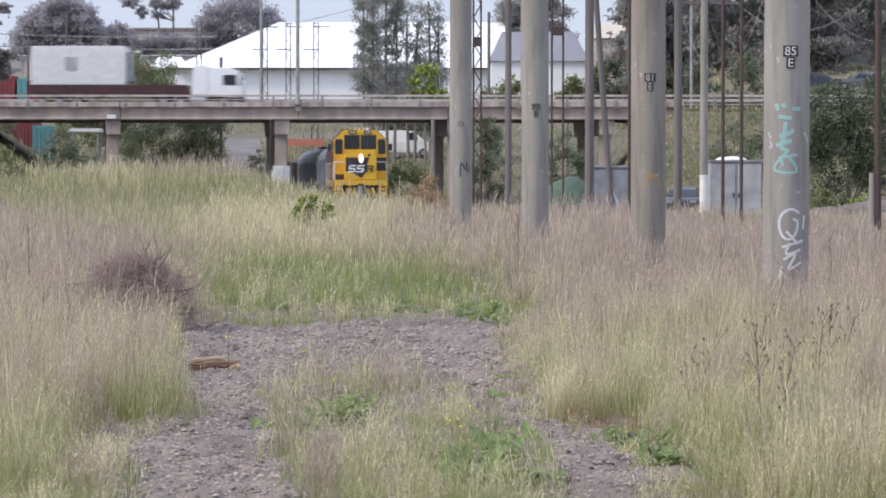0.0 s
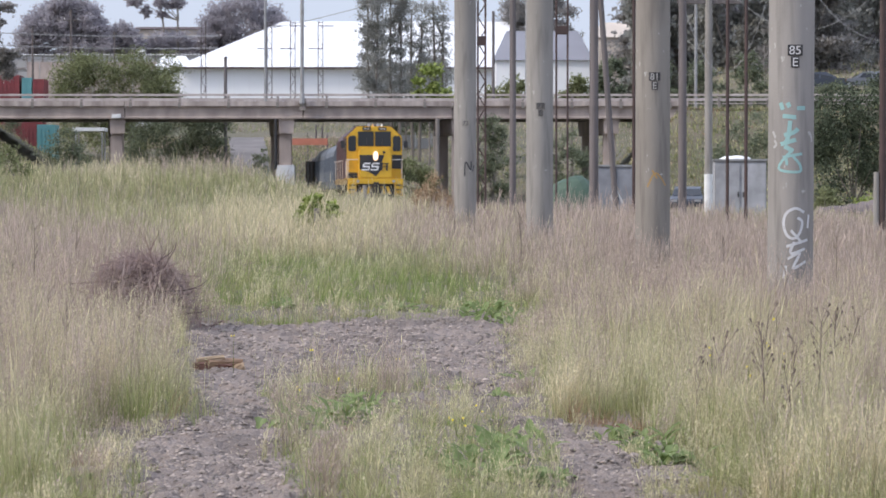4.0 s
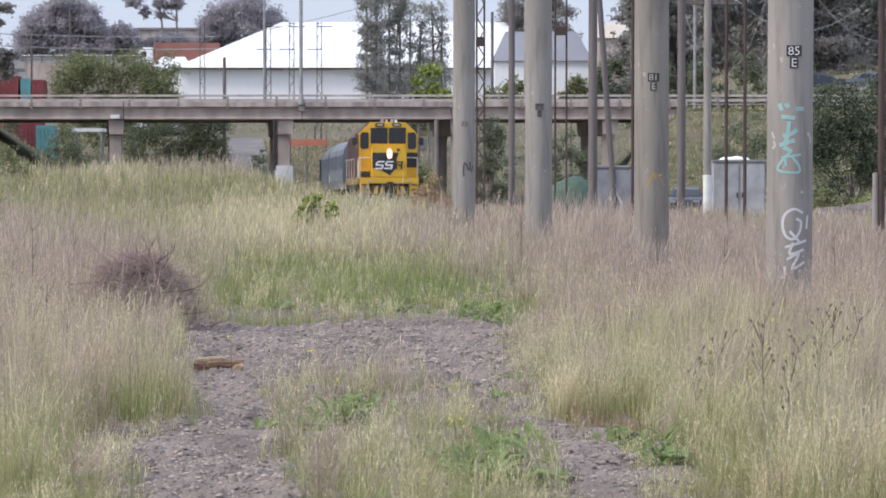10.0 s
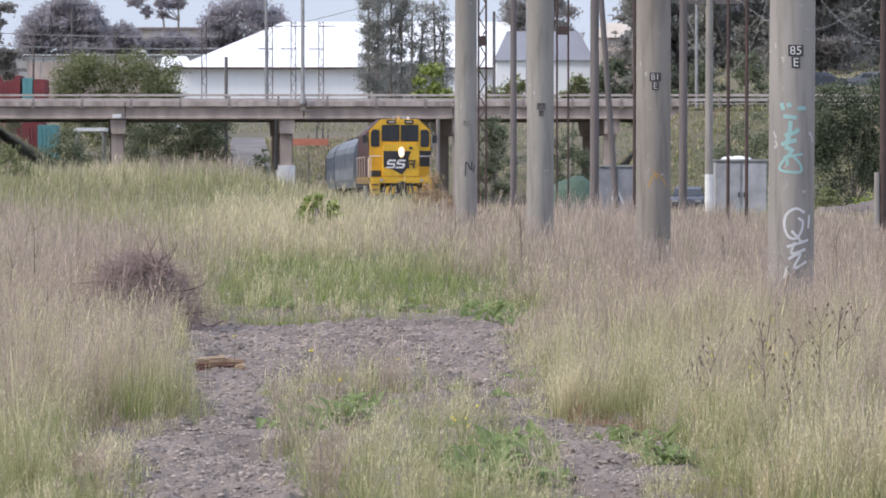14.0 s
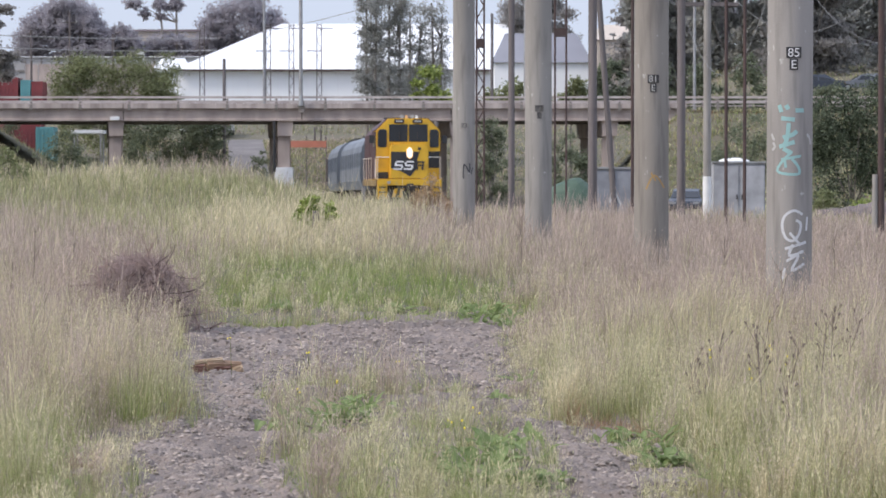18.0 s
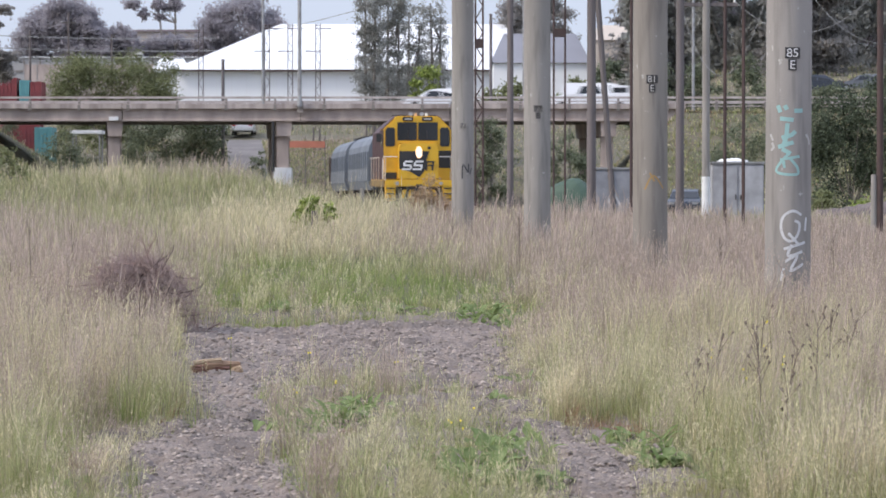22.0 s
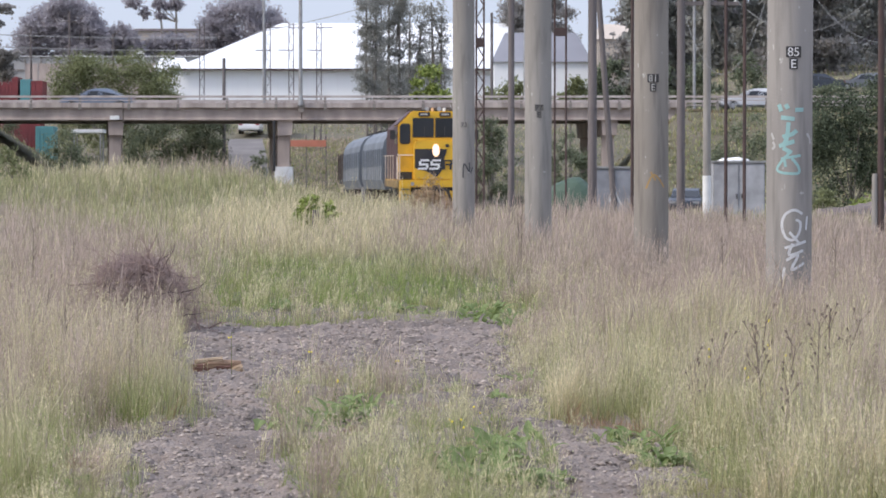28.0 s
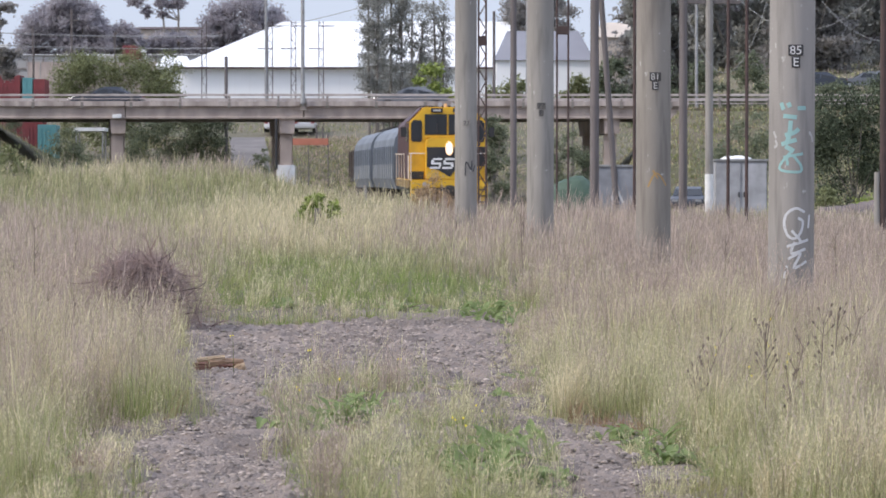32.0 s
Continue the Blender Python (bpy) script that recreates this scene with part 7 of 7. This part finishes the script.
#          length height width bonnet screen roof0 roof1 tail deck
SEDAN = (4.75, 1.45, 1.82, 1.15, 1.85, 2.3, 3.2, 4.15, 0.98)
HATCH = (4.15, 1.50, 1.76, 0.95, 1.65, 2.1, 3.4, 4.05, 1.0)
WAGON_ = (4.6, 1.62, 1.85, 1.0, 1.7, 2.1, 3.9, 4.5, 1.05)
UTE = (5.35, 1.82, 1.88, 1.35, 1.95, 2.3, 3.55, 3.85, 1.10)
VAN = (5.3, 2.05, 1.95, 0.75, 1.45, 1.95, 5.05, 5.25, 1.2)
C = {k: paint("car_" + k, c, tuple(v * 0.93 for v in c), 0.6, 0.28, m_, bump=0.0) for k, c, m_ in
     (("silver", (0.66, 0.67, 0.69), 0.15), ("white", (0.90, 0.90, 0.90), 0.0), ("blue", (0.19, 0.23, 0.30), 0.2), ("dark", (0.06, 0.07, 0.09), 0.3), ("grey", (0.20, 0.21, 0.23), 0.3))}
CARS = {
    "silver_hatch": car("car", HATCH, C["white"], "white hatchback driving over the bridge"),
    "ute": car("ute", UTE, C["white"], "white dual-cab utility with a canopy"),
    "white_sedan": car("car", SEDAN, C["white"], "white sedan driving over the bridge"),
    "blue_sedan": car("car", SEDAN, C["blue"], "dark blue-grey sedan driving over the bridge"),
    "pale_sedan": car("car", SEDAN, C["silver"], "pale silver sedan driving over the bridge"),
    "dark_hatch": car("car", WAGON_, C["dark"], "dark wagon driving over the bridge with headlights on"),
    "dark_sedan": car("car", SEDAN, C["dark"], "dark sedan with headlights lit on the bridge"),
    "last_sedan": car("car", SEDAN, C["grey"], "dark grey sedan with headlights lit on the bridge"),
    "far_sedan": car("car", HATCH, C["white"], "white car in the far lane of the bridge"),
    "van": car("van", VAN, C["white"], "plain white delivery van"),
}
u = CARS["ute"]
part("canopy", prism([(1.22, 1.0), (1.30, 1.72), (2.55, 1.70), (2.64, 1.0)], -0.84, 0.84, "y", None, 0.05), C["white"], u, "white fibreglass canopy")
for sy in (-1, 1):
    part("canopy_window", box(1.45, 2.4, min(sy * 0.842, sy * 0.852), max(sy * 0.842, sy * 0.852), 1.22, 1.56, 0.003), M["glass"], u)


def prime_mover(parent, x, colour):
    """A cab-over tractor whose front stands at x, facing +x."""
    cab = part("truck_cab", prism([(x - 2.3, 1.0), (x - 0.05, 0.9), (x, 1.7), (x - 0.35, 2.75), (x - 0.9, 2.95), (x - 2.3, 2.95)], -1.2, 1.2, "y", None, 0.08), colour, parent, "white cab-over truck cab")
    part("windscreen", prism([(x - 0.02, 1.85), (x - 0.30, 2.65), (x - 0.27, 2.66), (x + 0.012, 1.86)], -1.05, 1.05, "y"), M["glass"], cab)
    for sy in (-1, 1):
        part("side_window", box(x - 1.35, x - 0.45, min(sy * 1.203, sy * 1.215), max(sy * 1.203, sy * 1.215), 1.75, 2.45, 0.003), M["glass"], cab)
        part("mirror", box(x - 0.2, x - 0.1, sy * 1.38 - 0.1, sy * 1.38 + 0.1, 1.7, 2.4, 0.02), M["black"], cab)
        for xx in (x - 1.3, x - 4.2, x - 5.4):
            road_wheel(parent, xx, sy * 1.0, 0.5, 0.3)
    part("bumper", box(x - 0.35, x + 0.04, -1.2, 1.2, 0.4, 0.95, 0.04), M["black"], cab)
    part("chassis", box(x - 6.2, x - 0.4, -0.45, 0.45, 0.75, 1.0), M["under"], parent)
    part("fuel_tank", tube((x - 3.6, -0.95, 0.7), (x - 2.5, -0.95, 0.7), 0.32, 0.32, 14), M["rim"], parent)


def container_truck():
    ob = empty("container_truck", pose(0, 0, 0), "semi-trailer truck carrying a white container", "truck", "trucks on the bridge")
    prime_mover(ob, 0, C["white"])
    part("sleeper_box", box(-3.4, -2.32, -1.15, 1.15, 1.05, 3.1, 0.08), C["white"], ob)
    part("trailer_bed", box(-14.5, -3.7, -1.2, 1.2, 1.1, 1.78, 0.03), M["maroon"], ob, "dark red skeletal trailer")
    bx = part("container", box(-14.3, -7.9, -1.2, 1.2, 1.784, 4.40, 0.04), M["white"], ob, "white refrigerated container")
    for k in range(18):
        part("rib", box(-14.1 + k * 0.35, -14.0 + k * 0.35, -1.225, -1.202, 1.9, 4.28), M["white"], bx)
    part("vent", box(-12.0, -11.2, -1.24, -1.227, 2.75, 3.65, 0.005), M["galv_paint"], bx, "grey vent panel")
    part("end_unit", box(-7.895, -7.6, -0.9, 0.9, 2.0, 4.0, 0.03), M["galv_paint"], bx)
    for xx in (-11.2, -12.4, -13.6):
        for sy in (-1, 1):
            road_wheel(ob, xx, sy * 1.0, 0.5, 0.3)
    return ob


def hook_truck():
    ob = empty("hook_lift_truck", pose(0, 0, 0), "white hook-lift truck towing an empty black trailer", "truck", "trucks on the bridge")
    prime_mover(ob, 0, C["white"])
    part("deck", box(-9.2, -3.0, -0.6, 0.6, 1.05, 1.35, 0.03), M["black"], ob)
    for x_ in (-4.3, -18.1):
        arm = part("hook_arm", prism([(x_ - 0.45, 1.3), (x_ + 0.55, 1.3), (x_ + 0.5, 2.4), (x_ + 0.25, 2.8), (x_ + 0.12, 3.5), (x_ - 0.25, 3.9), (x_ - 0.55, 3.75), (x_ - 0.1, 3.4), (x_ - 0.25, 2.5)], -0.35, 0.35, "y", None, 0.03), M["black"], ob, "black curved hook arm")
        part("ram", tube((x_ - 1.5, 0.4, 1.35), (x_, 0.4, 2.3), 0.09, 0.07, 8), M["rim"], arm)
    part("trailer_bed", box(-18.6, -9.9, -1.15, 1.15, 1.08, 1.45, 0.03), M["black"], ob, "empty black trailer bed")
    part("drawbar", box(-9.95, -9.1, -0.1, 0.1, 0.8, 1.0), M["under"], ob)
    for xx in (-6.4, -7.6, -11.0, -16.2, -17.4):
        for sy in (-1, 1):
            road_wheel(ob, xx, sy * 1.0, 0.5, 0.3)
    part("guard", box(-8.9, -3.2, -1.25, -1.19, 0.6, 1.0, 0.01), C["white"], ob)
    return ob


box_truck = container_truck()
lifter = hook_truck()


def far_truck(colour, label, front=-5.2, back=6.2, top=4.4, cab=-8.0, cab_colour=None, cab_top=3.3):
    """A truck on the distant road, facing -x: its box from front to back, its cab from cab on."""
    ob = empty("semi_trailer", pose(0, 0, 0), label, "truck", "trucks on the far road")
    bx = part("trailer_box", box(front, back, -1.2, 1.2, 1.3, top, 0.05), colour, ob)
    for k in range(int((back - front) / 1.2)):
        part("rib", box(front + 0.5 + k * 1.2, front + 0.56 + k * 1.2, -1.225, -1.203, 1.4, top - 0.1), colour, bx)
    part("chassis", box(cab + 0.2, back - 0.2, -0.5, 0.5, 0.9, 1.298), M["under"], ob)
    c_ = part("truck_cab", prism([(cab, 0.8), (cab + 0.1, cab_top - 1.0), (cab + 0.6, cab_top), (min(cab + 2.2, front - 0.15), cab_top), (min(cab + 2.2, front - 0.15), 0.8)], -1.2, 1.2, "y", None, 0.06), cab_colour or C["white"], ob)
    part("side_window", box(cab + 0.5, cab + 1.1, -1.215, -1.203, cab_top - 1.1, cab_top - 0.5), M["glass"], c_)
    for xx in (cab + 1.0, back - 2.6, back - 1.3):
        for sy in (-1, 1):
            road_wheel(ob, xx, sy * 1.0, 0.5, 0.3)
    return ob


FAR_Y = 324.0
far_z = 13.9
bank = part("far_road", box(-700, 700, FAR_Y - 4, FAR_Y + 4.5, 2.0, far_z), M["ground"])
tagged(bank, "raised far road passing behind the bushes", "road", kind="structure")


van2 = copy_thing(CARS["van"], pose(-3.1, 222.5, float(land(-2.4, 222.5)) + 0.02, 0, 0, 180))
tagged(van2, "white van driving past beyond the bridge", "van", "cars beyond the bridge")
yard_wall = empty("yard_wall", pose(0, 229, 0), "low pale grey wall of a yard beyond the bridge", "wall")
for k in range(4):
    part("panel", box(-4.7 + k * 1.25, -3.5 + k * 1.25, -0.06, 0.06, 4.3, 5.9 + 0.25 * (k % 2), 0.01), M["pale_wall"], yard_wall)
    part("post", box(-4.77 + k * 1.25, -4.71 + k * 1.25, -0.08, 0.08, 4.3, 6.3, 0.01), M["white"], yard_wall)
CROSS = [copy_thing(CARS["pale_sedan"], pose(-19.5, 238, float(land(-19.5, 238)))), copy_thing(CARS["white_sedan"], pose(-21, 238, float(land(-21, 238))))]
for c_ in CROSS:
    tagged(c_, "pale car driving slowly away beyond the bridge", "car", "cars beyond the bridge")


lane = empty("far_lane", pose(0, 0, 0), "worn grey asphalt lane climbing beyond the bridge", "road", kind="structure")
M["lane"] = paint("lane", (0.20, 0.18, 0.17), (0.14, 0.127, 0.12), 0.5, 0.9, bump=0.1)
for a_, b_, wide in (((-12.9, 195.5), (-16.6, 238.5), 1.5),):
    a_, b_ = Vector(a_), Vector(b_)
    nrm = Vector((-(b_ - a_).y, (b_ - a_).x)).normalized() * wide
    bm = bmesh.new()
    prev = None
    for k in range(25):
        q = a_.lerp(b_, k / 24)
        row = [bm.verts.new((e.x, e.y, max(float(land(e.x, e.y)), float(land(q.x, q.y))) + 0.07)) for e in (q - nrm, q - nrm / 2, q, q + nrm / 2, q + nrm)]
        if prev:
            for i in range(4):
                bm.faces.new((prev[i], prev[i + 1], row[i + 1], row[i]))
        prev = row
    part("carriageway", bm, M["lane"], lane)


M["brick_red"] = paint("brick_red", (0.34, 0.14, 0.11), (0.27, 0.11, 0.09), 0.5, 0.7)
M["sign_yellow"] = paint("sign_yellow", (0.72, 0.58, 0.05), (0.60, 0.47, 0.05), 1.5, 0.5, bump=0.0)
M["pale_blue"] = paint("pale_blue", (0.36, 0.50, 0.66), (0.30, 0.43, 0.58), 1.5, 0.5, bump=0.0)
FAR = [far_truck(M["white"], "long white semi-trailer on the distant road"),
       far_truck(M["white"], "white box truck with a yellow cab on the distant road", -2.2, 5.9, 4.55, -3.7, M["sign_yellow"], 4.3),
       far_truck(M["brick_red"], "truck with a dull red box and white cab far behind", -3.7, 3.7, 4.7, -5.7, None, 4.2),
       far_truck(M["white"], "white high-roofed truck on the distant road", 1.4, 4.0, 3.4, -1.2, None, 5.1),
       far_truck(M["pale_wall"], "small red-cabbed truck on the distant road", 1.3, 4.4, 3.4, -1.0, M["red_box"], 4.5)]
part("side_panel", box(0.2, 4.8, -1.24, -1.228, 2.9, 3.9, 0.004), M["pale_blue"], FAR[0], "pale blue panel of illegible bars")
FAR += [far_truck(M["white"], "small white delivery truck on the distant road", -0.9, 1.7, 3.9, -1.9, None, 3.5),
        far_truck(M["white"], "white truck with a sloping cab on the distant road", -0.4, 1.0, 4.5, -1.5, None, 4.2)]
road_wall = empty("roadside_wall", pose(0, 319, 0), "long low grey wall along the distant road", "wall")
for k in range(10):
    part("panel", box(-47.0 + k * 1.5, -45.56 + k * 1.5, -0.08, 0.08, 3.0, 16.2, 0.01), M["concrete"], road_wall)
    part("post", box(-47.05 + k * 1.5, -46.99 + k * 1.5, -0.12, 0.12, 3.0, 16.3, 0.01), M["pale_wall"], road_wall)
for px_, pt_, arm_ in ((-39.6, 20.9, ((19.8, 1.6),)), (-35.0, 18.6, None), (-43.7, 19.0, None)):
    post("power_pole", px_, 301, 0.13, pt_, M["mast_grey"], "slim grey power pole in front of the far trees", arm=arm_)
gantry = empty("gantry", pose(-35.3, 331, 15.6), "small white upright frame beside the far road", "frame")
for sx in (-0.38, 0.38):
    part("upright", box(sx - 0.06, sx + 0.06, -0.06, 0.06, 0.0, 2.55, 0.01), M["white"], gantry)
part("crossbar", box(-0.32, 0.32, -0.06, 0.06, 2.3, 2.548, 0.01), M["white"], gantry)
part("foot", box(-0.5, 0.5, -0.3, 0.3, -8.0, 0.0, 0.02), M["pale_wall"], gantry)
car("car", SEDAN, C["dark"], "dark car parked beside the railway", "parked vehicles").matrix_basis = pose(13.7, 158, float(land(13.7, 158)) - 0.01, 0, 0, 82)
for (cx_, cy_), key in zip(((29.6, 225), (33.9, 226)), ("dark_sedan", "last_sedan")):
    tagged(copy_thing(CARS[key], pose(cx_, cy_, float(land(cx_, cy_)) - 0.01)), "car parked on the bank under trees", "car", "parked vehicles")


# ---- grass tufts that rock in the wind ----
def grass_tuft(x, y, n, tall, mat, seeded):
    """A tuft of its own, with its base at the pivot."""
    px, py = x + rng.normal(0, 0.045, n), y + rng.normal(0, 0.05, n)
    h = tall * (0.45 + 0.6 * rng.random(n))
    out = np.arctan2(py - y, px - x)
    lean = rng.uniform(0.05, 0.4, n)
    wide = np.full(n, 0.0021 if seeded else 0.0032)
    co, fa, ti = panicles(px, py, h, wide, lean, 0.008, out) if seeded else tufts(px, py, h, wide, lean, out=out)
    z = float(on_land(x, y)) - 0.02
    ob = new("grass_tuft", big_mesh("grass_tuft", co - np.array([x, y, z]), fa, mat, ti))
    ob.matrix_basis = pose(x, y, z)
    return tagged(ob, "straw-coloured grass tuft nodding in the wind" if seeded else "green grass tuft nodding in the wind", "grass", "nodding grass tufts")


TUFTS = []
while len(TUFTS) < 84:
    ty = float(np.exp(rng.uniform(np.log(13.6), np.log(25))))
    tx = float(rng.uniform(-0.15, 0.155) * ty)
    if from_path(tx, ty) > 0.12:
        seeded = rng.random() < 0.65
        TUFTS.append(grass_tuft(tx, ty, 46, 0.34 + 0.26 * rng.random(), M["g_straw" if seeded else "g_green"], seeded))


# ---- all that moves ----
def sway(thing, seed, most):
    """Rock a plant about its foot in the gusts that run along x."""
    r = random.Random(seed)
    base, a, b, c = thing.matrix_basis.copy(), r.uniform(0, 6.28), r.uniform(0, 6.28), r.uniform(2.4, 3.4)
    x0 = base.translation.x
    rows = []
    for k in range(65):
        t = 0.5 * k
        g = 0.5 + math.sin(6.283 * t / c + a - 0.5 * x0) + 0.6 * math.sin(6.283 * t / 1.6 + b)
        rows.append((t, base @ pose(0, 0, 0, most * 0.4 * math.sin(6.283 * t / 2.1 + b), most * g, 0)))
    walk(thing, rows)


def motions():
    rows = {k: [] for k in range(4)}
    for t in [0, 2, 4, 6, 8, 10, 12, 14, 16, 18, 20, 22, 24, 26, 28, 30, 32]:
        yf = 158.5 - 1.55 * t
        rows[0].append((t, rail_pose(yf, 10.8)))
        rows[1].append((t, rail_pose(yf + 11.1, 16.0)))
        rows[2].append((t, rail_pose(yf + 27.4, 13.2)))
        rows[3].append((t, rail_pose(yf + 40.8, 4.6)))
    walk(loco, rows[0])
    for k, w in enumerate(wagons):
        walk(w, rows[k + 1])
    for k, thing in enumerate(TUFTS):
        sway(thing, k, 2.6)
    for k, thing in enumerate([o for o in bpy.data.objects if o.parent is None and o.name.split(".")[0] in ("dead_thistle", "dry_stalk", "wildflower", "shrub")]):
        sway(thing, 200 + k, 1.5)
    # lane, place at a time, speed
    near, farl = 187.3, 191.9
    for key, t0, x0, v in (("silver_hatch", 22.0, -0.4, -23.8), ("ute", 22.0, 9.9, -23.8), ("white_sedan", 25.0, 1.5, -23.8), ("blue_sedan", 27.5, -11.8, -22.0),
                           ("pale_sedan", 29.0, -2.2, -23.0), ("dark_hatch", 30.0, -2.3, -21.5), ("dark_sedan", 31.0, -0.6, -21.7), ("last_sedan", 32.0, -2.1, -21.9)):
        walk(CARS[key], [(t, pose(x0 + v * (t - t0), near, 7.032)) for t in (0, 16, 32)])
    for key, t0, x0, v in (("van", 21.0, -12.2, 23.0), ("far_sedan", 23.5, -1.4, 24.0)):
        walk(CARS[key], [(t, pose(x0 + v * (t - t0), farl, 7.032, 0, 0, 180)) for t in (0, 16, 32)])
    walk(van2, [(t, pose(-3.1 + 10.0 * t, 222.5, 4.37, 0, 0, 180)) for t in (0, 16, 32)])
    for c_, t0 in zip(CROSS, (20.0, 25.0)):
        rows = []
        for t in (0, 8, 16, 20, 24, 28, 32):
            cx, cy = -17.9 + 0.50 * (t - t0), 243.0
            rows.append((t, pose(cx, cy, float(land(cx, cy)) + 0.08, 0, 0, -90)))
        walk(c_, rows)
    for tr, t0, x0, v in zip(FAR, (24.0, 8.0, 10.8, 17.0, 31.5, 8.0, 31.0), (-35.2, -36.0, -37.0, -45.9, -41.0, -45.0, -40.3), (-10.0, -10.9, -9.8, -10.0, 10.3, -12.0, -10.5)):
        walk(tr, [(t, pose(x0 + v * (t - t0), FAR_Y if v < 0 else FAR_Y + 2.6, far_z + 0.01, 0, 0, 0 if v < 0 else 180)) for t in (0, 16, 32)])
    walk(box_truck, [(t, pose(-13.2 + 20.9 * t, farl, 7.032)) for t in (0, 16, 32)])
    walk(lifter, [(t, pose(-2.8 + 20.3 * (t - 7.5), farl, 7.032)) for t in (0, 16, 32)])


motions()
